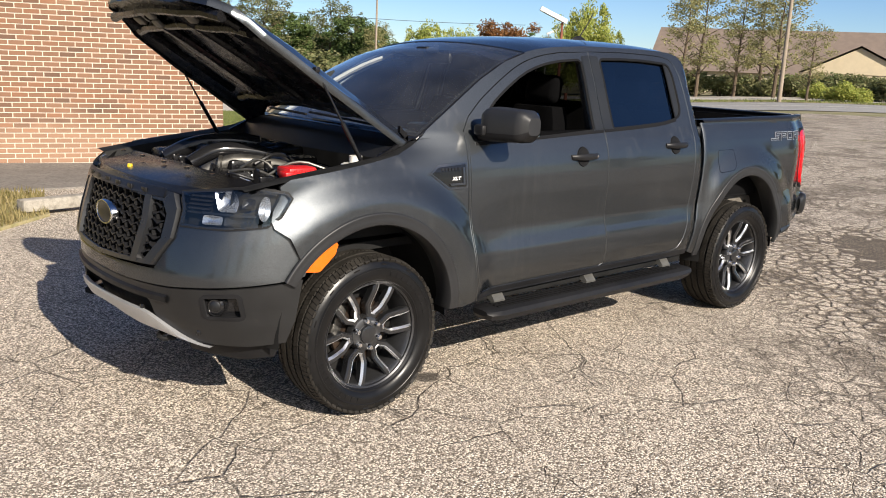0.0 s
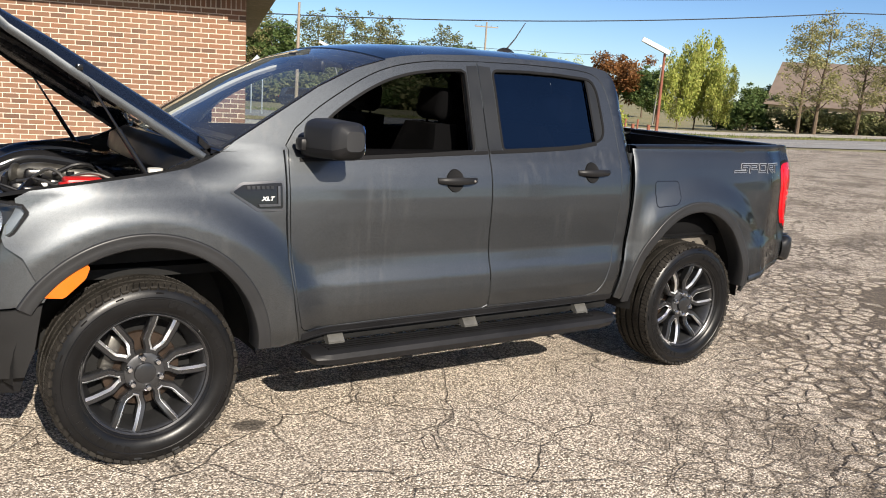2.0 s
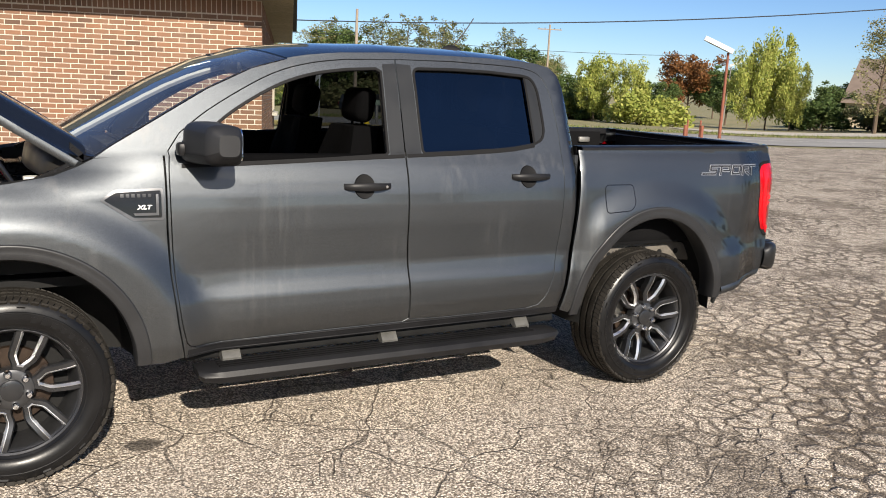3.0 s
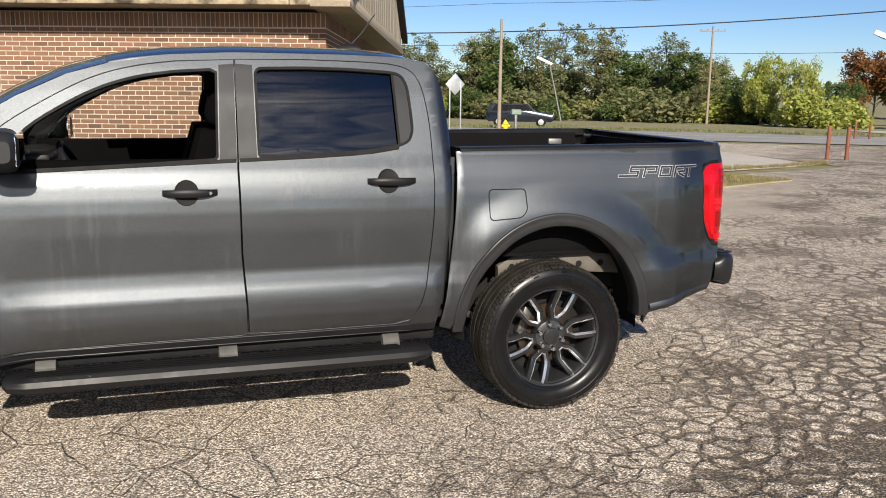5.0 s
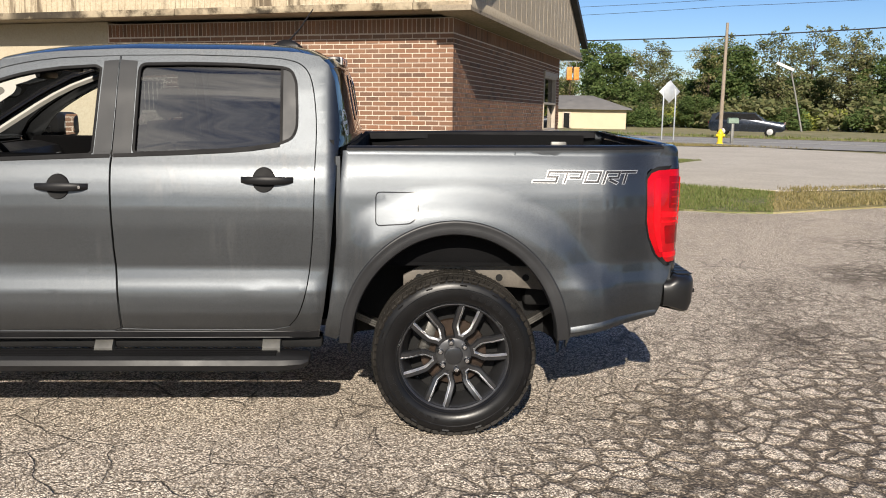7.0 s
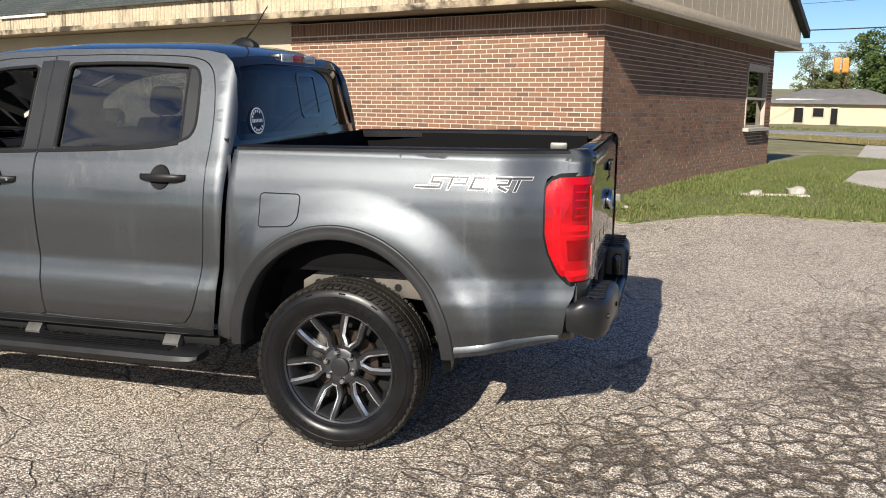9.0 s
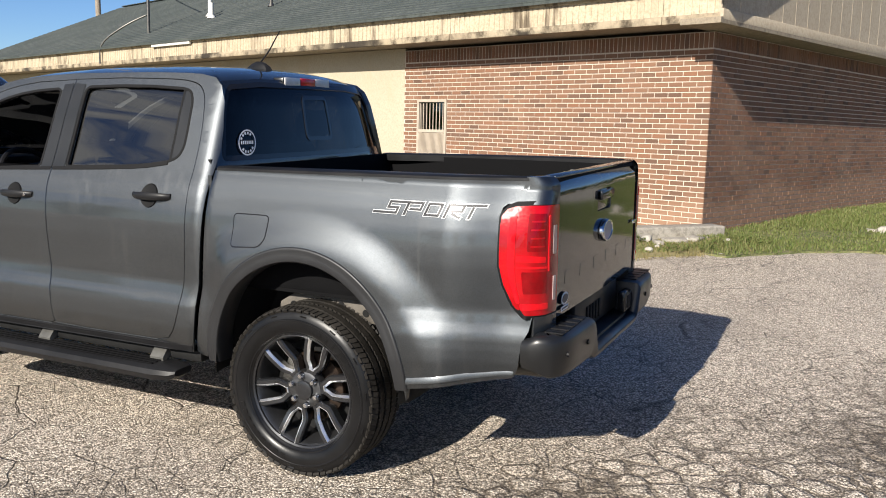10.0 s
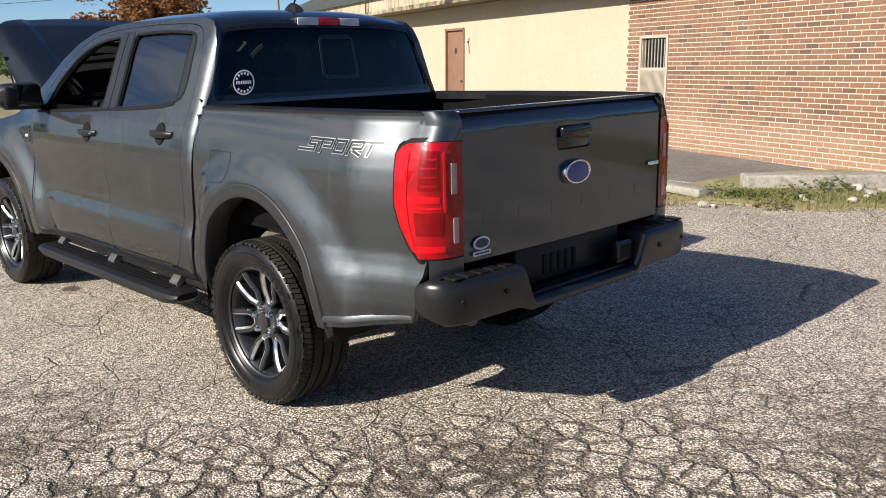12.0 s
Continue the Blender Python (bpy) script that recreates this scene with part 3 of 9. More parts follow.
def tail_lens():
    m, nt, b = material("red_lens")
    v = place(nt)
    w = node(nt, "TexVoronoi", Scale=70.0)
    nt.links.new(v, w.inputs["Vector"])
    c = mixc(nt, ramp(nt, noise_of(nt, v, 8, 2), 0.35, 0.65), (0.27, 0.001, 0.004), (0.38, 0.002, 0.006))
    nt.links.new(c, b.inputs["Base Color"])
    b.inputs["Roughness"].default_value = 0.25
    b.inputs["Specular IOR Level"].default_value = 0.1
    b.inputs["Coat Weight"].default_value = 0.8
    b.inputs["Coat Roughness"].default_value = 0.02
    b.inputs["Subsurface Weight"].default_value = 0.0
    bump_of(nt, b, w.outputs["Distance"], 0.10, 0.004)
    return m


RED_LENS = tail_lens()
RED_DEEP = plain("deep_red_lens", (0.19, 0.0008, 0.003), 0.2, vary=0.3, scale=14, coat=0.6, bump=0.03, spec=0.1)
RED_BRIGHT = plain("bright_red_lens", (0.66, 0.004, 0.010), 0.2, vary=0.2, coat=0.6, bump=0.05, spec=0.1)
WHITE_LENS = plain("white_lens", (0.40, 0.26, 0.25), 0.2, vary=0.3, coat=0.8, bump=0.05, spec=0.2)

ASPHALT = asphalt()
ASPHALT_BLOCK = asphalt("asphalt_block", True)
ROAD = layered("road_asphalt", ((0.27, 0.262, 0.248), (0.34, 0.33, 0.31), (0.23, 0.222, 0.21)), 0.4, 14, 0.85, 0.3)
CONCRETE = layered("old_concrete", ((0.46, 0.42, 0.36), (0.54, 0.50, 0.43), (0.36, 0.32, 0.27)), 0.8, 18, 0.9, 0.35)
KERB = layered("kerb_concrete", ((0.30, 0.275, 0.235), (0.37, 0.34, 0.29), (0.20, 0.18, 0.15)), 1.6, 16, 0.92, 0.5)
PAD = layered("dark_asphalt", ((0.17, 0.155, 0.14), (0.24, 0.22, 0.195), (0.12, 0.108, 0.095)), 1.4, 22, 0.9, 0.4)
DRY_SOIL = layered("dry_verge_soil", ((0.24, 0.20, 0.10), (0.34, 0.29, 0.16), (0.20, 0.19, 0.075)), 0.9, 7, 0.95, 0.6)
LAWN = layered("lawn_soil", ((0.10, 0.125, 0.040), (0.16, 0.17, 0.065), (0.22, 0.19, 0.11)), 1.3, 9, 0.95, 0.6)
FIELD = layered("far_ground", ((0.16, 0.16, 0.065), (0.23, 0.20, 0.10), (0.30, 0.26, 0.17)), 0.09, 1.2, 0.95, 0.3)
MORTAR = layered("mortar", ((0.60, 0.52, 0.43), (0.66, 0.58, 0.48), (0.50, 0.43, 0.35)), 2.0, 40, 0.95, 0.3)
BRICK = brick_material()
STUCCO = layered("cream_stucco", ((0.42, 0.365, 0.270), (0.455, 0.40, 0.30), (0.385, 0.33, 0.24)), 0.7, 30, 0.9, 0.15,
                 streak=((3.0, 3.0, 0.35), (0.40, 0.33, 0.22), 0.52, 0.45))
FASCIA = layered("peeling_fascia", ((0.46, 0.385, 0.275), (0.51, 0.44, 0.325), (0.38, 0.31, 0.21)), 0.9, 24, 0.85, 0.3,
                 streak=((7.0, 7.0, 0.9), (0.10, 0.075, 0.05), 0.47, 0.9))
ROT = layered("rotten_fascia_edge", ((0.44, 0.37, 0.26), (0.34, 0.275, 0.19), (0.06, 0.045, 0.03)), 0.9, 5.0, 0.9, 0.6,
              streak=((1.6, 1.6, 2.0), (0.030, 0.024, 0.018), 0.42, 0.95))
# board colour taken darker than the gable, with the eaves' shade in it
SOFFIT_SHADED = layered("shaded_soffit", ((0.27, 0.225, 0.165), (0.33, 0.28, 0.21), (0.20, 0.165, 0.12)), 0.8, 16, 0.9, 0.3)
GABLE = layered("beige_panel", ((0.42, 0.355, 0.265), (0.46, 0.395, 0.30), (0.36, 0.30, 0.22)), 0.8, 20, 0.85, 0.2)
SHINGLE = layered("dark_shingle", ((0.055, 0.066, 0.062), (0.085, 0.095, 0.088), (0.04, 0.046, 0.045)), 1.1, 12, 0.95, 0.5)
BARK = layered("bark", ((0.10, 0.075, 0.05), (0.16, 0.12, 0.085), (0.07, 0.05, 0.035)), 2.0, 14, 0.95, 0.8, stretch=(3, 3, 0.6), dist=0.03)
POLE_WOOD = layered("weathered_pole", ((0.27, 0.22, 0.17), (0.34, 0.29, 0.23), (0.19, 0.15, 0.11)), 1.0, 10, 0.9, 0.4, stretch=(5, 5, 0.5))
WINDOW_FRAME = plain("pale_window_frame", (0.40, 0.34, 0.27), 0.6, vary=0.2)
DOOR_BROWN = plain("brown_door", (0.20, 0.105, 0.065), 0.6, vary=0.15)
GREY_ROOF = plain("grey_far_roof", (0.20, 0.19, 0.175), 0.9, vary=0.2, scale=1.5)
BROWN_ROOF = plain("brown_far_roof", (0.17, 0.13, 0.105), 0.9, vary=0.2, scale=1.5)
TAN_WALL = plain("tan_wall", (0.50, 0.42, 0.29), 0.8, vary=0.1, scale=1.5)
WIRE = plain("wire", (0.015, 0.015, 0.016), 0.7, bump=0)
SIGN_BACK = plain("sign_metal", (0.50, 0.52, 0.53), 0.4, metal=0.6, vary=0.1)
STONE = plain("grey_stone", (0.38, 0.35, 0.30), 0.9, vary=0.3, scale=12, bump=0.5)


# ---- ground ----
def smooth(a, b, x):
    t = min(1.0, max(0.0, (x - a) / (b - a)))
    return t * t * (3 - 2 * t)


def fall(x, y):
    """Height of the ground: level round the truck, falling gently away beyond the lot."""
    dx, dy = x - 2.5, y + 4.0
    r = math.hypot(dx, dy)
    az = math.degrees(math.atan2(dx, dy))
    t = (lambda a, b, v: (lambda q: q * q * (3 - 2 * q))(min(1.0, max(0.0, (v - a) / (b - a)))))
    k = 0.021 - 0.013 * (t(46, 64, az) if az > 0 else t(0, 30, -az))
    k *= 1 - 0.75 * t(95, 150, abs(az))
    return -k * min(121.0, max(0.0, r - 14)) * t(12, 22, r)


BUILD = Matrix.Translation((3.605, 7.60, 0)) @ Matrix.Rotation(radians(-19.0), 4, "Z") @ Matrix.Rotation(radians(-1.3), 4, "X") @ Matrix.Rotation(radians(-0.4), 4, "Y")


def at(x, y, z=0.0):
    """World place of a point in the building's own plan: x along its front (0 at the corner), y away behind it."""
    return BUILD @ Vector((x, y, z))


def ground_sheet():
    bm = bmesh.new()
    rad = [0, 4, 8, 12, 14, 17, 20, 24, 30, 40, 55, 75, 100, 135, 170, 260, 500, 1200, 3000]
    n = 96
    rows = []
    for r in rad[1:]:
        row = []
        for i in range(n):
            a = 2 * math.pi * i / n
            x, y = 2.5 + r * math.sin(a), -4.0 + r * math.cos(a)
            row.append(bm.verts.new((x, y, fall(x, y) - 0.02)))
        rows.append(row)
    c = bm.verts.new((2.5, -4.0, -0.02))
    for i in range(n):
        bm.faces.new((c, rows[0][(i + 1) % n], rows[0][i]))
        for a, b in zip(rows, rows[1:]):
            bm.faces.new((a[i], a[(i + 1) % n], b[(i + 1) % n], b[i]))
    return bm


tagged(part("ground", ground_sheet(), FIELD), "dry grass and bare soil beyond the lot", "ground", kind="structure")


def patch(name, outline, lift, mat_, label, category, step=2.0, lip=0.0, local=False, kind="structure"):
    pts = [tuple(at(*p)[:2]) for p in outline] if local else outline
    ob = sheet(name, panel(pts, lambda u, v: Vector((u, v, fall(u, v) + lift)), (0, 0, 1), (), step, lip), mat_, None)
    return tagged(ob, label, category, kind=kind)


# the lot, ragged along its edge with the grass
LOT = [(-45, -45), (45, -45), (52, 5), (37.5, 19.5), (20.2, 27.2), (17.5, 12.6), (13.0, 10.4), (9.8, 8.4), (7.9, 8.3), (6.4, 8.3), (5.2, 8.2), (4.2, 7.9), (3.0, 7.7), (1.5, 8.1), (0.3, 6.4), (-0.5, 4.2), (-3, 2.6), (-20, 3.0), (-45, 4.0)]
lot = patch("lot", LOT, 0.0, ASPHALT, "cracked and patched old asphalt lot with dark dirt in the cracks", "asphalt lot", 4.0)
ROAD_N = Vector((0.404, 0.915))


def road_point(along, across):
    d = Vector((0.915, -0.404))
    p = ROAD_N * across + d * along
    return (p.x, p.y)


patch("road", [road_point(-70, 35.2), road_point(140, 35.2), road_point(140, 50.0), road_point(-70, 50.0)], 0.02, ROAD, "grey asphalt road with pale lane marks", "road", 5.0)
patch("driveway", [(7.2, 11.2), (9.4, 9.75), (12.0, 10.7), (17.3, 13.4), (20.4, 27.0), (17.4, 31.0), (11.3, 30.2)], 0.012, CONCRETE, "pale worn concrete driveway between lot and road", "driveway", 2.0, 0.02)
patch("verge", [(11.2, 30.4), (17.2, 31.0), (20.2, 29.6), (18.5, 30.1), (13.6, 34.2), (10.0, 40.0), (8.0, 40.6), (9.0, 34)], 0.03, DRY_SOIL, "grass verge beside the road", "grass verge", 2.0)
patch("side_lawn", [(0.0, -0.35), (0.35, -0.95), (0.75, -1.28), (1.0, -1.30), (1.12, -0.95), (1.3, -0.62), (1.42, -0.30), (1.7, 0.02), (1.85, 0.26), (2.3, 0.45), (2.75, 0.40), (3.3, 0.58), (3.8, 0.52), (4.4, 0.7), (4.6, 3.35), (3.2, 4.1), (2.2, 5.4), (1.9, 9.0), (3.4, 14.0), (0.0, 14.5)], 0.022, LAWN, "green lawn along the brick side wall", "lawn", 0.7, 0.03, True)
patch("dry_verge", [(4.4, 0.7), (6.2, 2.2), (8.2, 4.0), (7.6, 4.6), (5.6, 3.8), (4.6, 3.35)], 0.020, DRY_SOIL, "dry weedy verge between lot and driveway", "dry verge", 0.7, 0.03, True)
patch("pad", [(-24, -2.35), (-2.6, -2.35), (-1.4, -2.0), (-1.75, -0.9), (-1.75, 0.05), (-24, 0.05)], 0.018, PAD, "dark patched asphalt strip at the foot of the wall", "asphalt strip", 1.5, 0.02, True)
patch("grass_island", [(-24, -6.0), (-6.0, -6.35), (-4.2, -6.2), (-3.0, -5.3), (-2.2, -3.9), (-2.3, -2.7), (-2.9, -2.42), (-24, -2.42)], 0.03, DRY_SOIL, "dry yellow-green grass strip beside the lot", "grass strip", 1.0, 0.03, True)
patch("far_verge", [road_point(-70, 50.2), road_point(140, 50.2), road_point(140, 55.5), road_point(-70, 55.5)], 0.03, DRY_SOIL, "far roadside grass verge", "grass verge", 5.0)
patch("far_lot", [road_point(28, 58), road_point(120, 58), road_point(120, 74), road_point(28, 70)], 0.02, CONCRETE, "pale empty lot across the road", "empty lot", 5.0)

bm = bmesh.new()
for k, w in ((42.4, 0.14), (42.8, 0.14), (38.9, 0.12), (46.4, 0.12)):
    for i in range(-20, 40):
        if k in (38.9, 46.4) and i % 3:
            continue
        a, b = road_point(i * 3.0, k), road_point(i * 3.0 + (3.0 if k in (42.4, 42.8) else 3.0), k)
        c, d = road_point(i * 3.0 + 3.0, k + w), road_point(i * 3.0, k + w)
        bm.faces.new([bm.verts.new((p[0], p[1], fall(*p) + 0.035)) for p in (a, b, c, d)])
LINE_PAINT = plain("road_paint", (0.62, 0.60, 0.50), 0.7, vary=0.3, scale=1.0)
tagged(part("lane_marks", bm, LINE_PAINT), "worn pale lane lines", "lane marks", kind="structure")

# kerbs and loose concrete by the building
KERB_AT, KERB_ANG = Vector((2.20, 5.86)), radians(39.8)


def by_kerb(u, v):
    """A place u along the kerb's front edge and v behind it."""
    c, n = math.cos(KERB_ANG), math.sin(KERB_ANG)
    return (KERB_AT.x + c * u - n * v, KERB_AT.y + n * u + c * v)


def bank(x, y):
    """Height of the low bank of soil in front of the kerb."""
    c, n = math.cos(KERB_ANG), math.sin(KERB_ANG)
    dx, dy = x - KERB_AT.x, y - KERB_AT.y
    u, v = c * dx + n * dy, c * dy - n * dx
    if v < -1.2 or u < -1.2 or u > 3.2 or v > 1.9:
        return 0.0
    return 0.060 * smooth(-0.95, -0.25, v) * smooth(-0.95, -0.2, u) * (1 - smooth(2.2, 3.0, u)) * (1 - smooth(1.4, 1.9, v))


turn_kerb = Matrix.Rotation(KERB_ANG, 4, "Z")
bm = bmesh.new()
box(bm, Vector((*by_kerb(1.13, 0.15), 0.075)), (2.28, 0.30, 0.25), 0.025, turn_kerb, 3)
for v in bm.verts:
    v.co += Vector((0, 0, 1)) * 0.010 * noise.noise(v.co * 3.0)
tagged(part("kerb", bm, KERB), "worn concrete kerb at the corner of the building", "kerb", kind="structure")
soil = panel([by_kerb(u, v) for u, v in ((-0.80, -0.50), (-0.30, -0.66), (0.10, -0.88), (0.50, -0.95), (0.85, -0.86), (1.25, -0.90), (1.70, -0.78), (2.10, -0.70), (2.40, -0.50), (2.80, -0.30), (2.95, 0.05), (2.19, 0.45), (1.45, 1.65), (0.4, 1.2), (-0.5, 0.5), (-0.95, -0.1))],
             lambda x, y: Vector((x, y, 0.006 + bank(x, y) + 0.010 * noise.noise(Vector((x * 5, y * 5, 0))))), (0, 0, 1), (), 0.09, 0.02)
tagged(sheet("weedy_bank", soil, DRY_SOIL, None), "low bank of dry soil in front of the kerb", "soil bank", kind="structure")
bm = bmesh.new()
box(bm, at(-1.05, -2.70, 0.015), (0.70, 0.24, 0.09), 0.02, BUILD.to_3x3().to_4x4())
tagged(part("kerb_piece", bm, KERB), "broken pale kerb edge in the grass", "kerb", kind="structure")
bm = bmesh.new()
box(bm, at(-2.15, -3.7, 0.03), (0.7, 0.16, 0.12), 0.02, (BUILD @ Matrix.Rotation(0.5, 4, "Z")).to_3x3().to_4x4())
tagged(part("kerb_piece", bm, KERB), "broken pale kerb edge in the grass", "kerb", kind="structure")


def blades(name, outline, count, hmin, hmax, mats, label, seed, local=True, width=0.007, near=False):
    rnd = random.Random(seed)
    pts = [Vector(p) for p in outline]
    lo = Vector((min(p.x for p in pts), min(p.y for p in pts)))
    hi = Vector((max(p.x for p in pts), max(p.y for p in pts)))

    def inside(p):
        c = False
        for a, b in zip(pts, pts[1:] + pts[:1]):
            if (a.y > p.y) != (b.y > p.y) and p.x < (b.x - a.x) * (p.y - a.y) / (b.y - a.y) + a.x:
                c = not c
        return c
    verts, faces = [], []
    tries = 0
    while len(faces) < count and tries < count * 6:
        tries += 1
        p = Vector((rnd.uniform(lo.x, hi.x), rnd.uniform(lo.y, hi.y)))
        if not inside(p):
            continue
        w = at(p.x, p.y) if local else Vector((p.x, p.y, 0))
        if noise.noise(w * 1.3) < rnd.uniform(-0.75, 0.10):
            continue
        z = fall(w.x, w.y) + 0.03 if not (local or near) else fall(w.x, w.y) + bank(w.x, w.y) + (0.005 if near else 0.03)
        h = rnd.uniform(hmin, hmax) * (0.7 + 0.6 * noise.noise(w * 0.7 + Vector((5, 0, 0))))
        a = rnd.uniform(0, 6.28)
        d = Vector((math.cos(a), math.sin(a), 0))
        s = Vector((-d.y, d.x, 0)) * width * rnd.uniform(0.6, 1.4)
        bend = d * h * rnd.uniform(0.1, 0.8)
        k = len(verts)
        b0 = Vector((w.x, w.y, z))
        verts += [b0 - s, b0 + s, b0 + bend + Vector((0, 0, h))]
        faces.append((k, k + 1, k + 2))
    me = bpy.data.meshes.new(name)
    me.from_pydata([tuple(v) for v in verts], [], faces)
    return tagged(hang(name, me, mats), label, "grass", kind="stuff")


GREEN_BLADE = leaf_material("green_blades", ((0.085, 0.125, 0.030), (0.14, 0.185, 0.050), (0.20, 0.21, 0.075), (0.27, 0.24, 0.12)))
DRY_BLADE = leaf_material("dry_blades", ((0.10, 0.12, 0.035), (0.22, 0.19, 0.075), (0.32, 0.26, 0.12), (0.42, 0.34, 0.18)))
blades("lawn_grass", [(0.0, -0.3), (0.75, -1.30), (1.02, -1.34), (1.45, -0.40), (1.9, 0.22), (2.8, 0.38), (4.4, 0.68), (4.6, 3.4), (3.2, 4.1), (2.2, 5.4), (1.9, 9.0), (3.4, 14.0), (0.0, 14.5)], 52000, 0.03, 0.08, GREEN_BLADE, "short green lawn grass along the brick wall", 4)
blades("dry_grass", [(-12, -6.15), (-6.0, -6.3), (-4.2, -6.15), (-3.0, -5.3), (-2.2, -3.9), (-2.3, -2.7), (-2.9, -2.42), (-12, -2.42)], 48000, 0.04, 0.12, DRY_BLADE, "dry yellow-green grass strip", 5)
blades("kerb_weeds", [by_kerb(*p) for p in ((-1.1, -0.7), (-0.3, -0.95), (0.5, -1.1), (1.5, -1.0), (2.3, -0.8), (2.7, -0.3), (2.3, -0.1), (-0.2, -0.05), (-0.9, 0.1))], 2600, 0.02, 0.08, DRY_BLADE, "dry weeds and dry grass round the broken kerb", 6, local=False, near=True, width=0.005)
blades("dry_verge_grass", [(4.3, 0.7), (6.2, 2.2), (8.2, 4.0), (7.6, 4.6), (5.6, 3.8), (4.5, 3.35)], 6000, 0.03, 0.10, DRY_BLADE, "sparse dry grass on the verge", 14)
blades("green_weeds", [by_kerb(*p) for p in ((-0.6, -0.45), (0.1, -0.70), (1.0, -0.72), (2.2, -0.66), (2.9, -0.25), (2.6, -0.12), (1.7, -0.35), (0.9, -0.04), (0.2, -0.04))], 3600, 0.02, 0.07, GREEN_BLADE, "green weeds round the kerb", 16, local=False, near=True, width=0.006)
blades("verge_grass", [(9.5, 9.4), (11.6, 10.3), (17.6, 13.2), (17.9, 13.9), (11.8, 10.9), (9.3, 9.8)], 6000, 0.04, 0.14, DRY_BLADE, "dry grass along the driveway edge", 7, local=False)
blades("road_weeds", [(11.2, 30.4), (17.2, 31.0), (20.2, 29.6), (18.5, 30.6), (13.6, 34.2), (10.0, 40.0), (8.0, 40.6)], 9000, 0.05, 0.16, DRY_BLADE, "grass on the road verge", 8, local=False, width=0.012)

blades("far_verge_grass", [road_point(-25, 50.4), road_point(75, 50.4), road_point(75, 55.3), road_point(-25, 55.3)], 16000, 0.06, 0.26, GREEN_BLADE, "rough green grass on the far roadside", 9, local=False, width=0.03)


def weed(u, v, wide, high, seed, mat_, label):
    """A low clump of broad leaves on bent stalks."""
    rnd = random.Random(seed)
    verts, faces = [], []
    x0, y0 = by_kerb(u, v)
    for i in range(int(90 + 260 * wide)):
        a, r = rnd.uniform(0, 6.28), wide * math.sqrt(rnd.random())
        d = Vector((math.cos(a), math.sin(a), 0))
        h = high * (1 - 0.75 * (r / wide) ** 2) * rnd.uniform(0.25, 1.0)
        c = d * r + Vector((0, 0, h))
        turn_ = rnd.uniform(0, 6.28)
        f = Vector((math.cos(turn_), math.sin(turn_), rnd.uniform(-0.5, 0.4))).normalized() * rnd.uniform(0.018, 0.040)
        w = Vector((-f.y, f.x, rnd.uniform(-0.01, 0.01))) * 0.34
        k = len(verts)
        verts += [c - f, c + w, c + f, c - w]
        faces += [(k, k + 1, k + 2), (k, k + 2, k + 3)]
    me = bpy.data.meshes.new("weed")
    me.from_pydata([tuple(p) for p in verts], [], faces)
    ob = tagged(hang("weed", me, mat_), label, "weed", "weeds by the kerb", "stuff")
    ob.location = (x0, y0, bank(x0, y0) + 0.004)


for i, (u, v, w, h) in enumerate(((0.62, -0.17, 0.30, 0.13), (0.88, -0.12, 0.20, 0.17), (0.30, -0.40, 0.26, 0.10), (-0.32, -0.30, 0.24, 0.14), (-0.10, -0.42, 0.20, 0.09), (1.30, -0.56, 0.30, 0.06), (1.85, -0.50, 0.34, 0.06), (2.35, -0.28, 0.36, 0.08))):
    weed(u, v, w, h, 40 + i, GREEN_BLADE, "low clump of green weeds beside the kerb")
weed(0.05, -0.86, 0.20, 0.10, 60, DRY_BLADE, "dry straw-coloured weed at the lot's edge")
for i, (u, v, sx, sy) in enumerate(((1.42, -0.24, 0.30, 0.17), (1.72, -0.20, 0.22, 0.15), (1.15, -0.34, 0.14, 0.10))):
    bm = bmesh.new()
    box(bm, (0, 0, 0.018), (sx, sy, 0.05), 0.012)
    for q in bm.verts:
        q.co += 0.022 * noise.noise_vector(q.co * 9 + Vector((i * 4.0, 0, 0)))
    o = tagged(part("concrete_chunk", bm, KERB), "broken flat chunk of concrete lying in weeds", "concrete chunk", "concrete chunks")
    x0, y0 = by_kerb(u, v)
    o.matrix_basis = Matrix.Translation((x0, y0, bank(x0, y0) + 0.004)) @ Matrix.Rotation(0.9 * i + 0.4, 4, "Z") @ Matrix.Rotation(0.10, 4, "X")
rock_rnd = random.Random(21)
for i in range(26):
    r = rock_rnd.uniform(0.012, 0.05) if i > 3 else rock_rnd.uniform(0.05, 0.09)
    p = Vector((*by_kerb(rock_rnd.uniform(-0.6, 2.4), rock_rnd.uniform(-1.15, -0.08)), 0))
    if i == 0:
        p, r = Vector((*by_kerb(1.10, -0.16), 0)), 0.085
    if i == 1:
        p, r = at(2.0, 2.75), 0.16
    if i == 2:
        p, r = at(1.55, 2.2), 0.12
    bm = bmesh.new()
    bmesh.ops.create_icosphere(bm, subdivisions=2, radius=r)
    for v in bm.verts:
        v.co *= 1 + 0.45 * noise.noise(v.co * (1.6 / r) + Vector((i * 3.1, 0, 0)))
        v.co.z *= 0.6
    o = tagged(part("stone", bm, STONE), "rough grey stone lying by the kerb", "stone", "loose stones")
    o.location = (p.x, p.y, bank(p.x, p.y) + r * 0.35)
bm = bmesh.new()
box(bm, (0, 0, 0.03), (1.0, 0.16, 0.06), 0.01)
o = tagged(part("concrete_strip", bm, CONCRETE), "pale strip of concrete lying in the lawn", "concrete piece")
o.matrix_basis = BUILD @ Matrix.Translation((1.75, 2.45, 0.03)) @ Matrix.Rotation(0.45, 4, "Z")


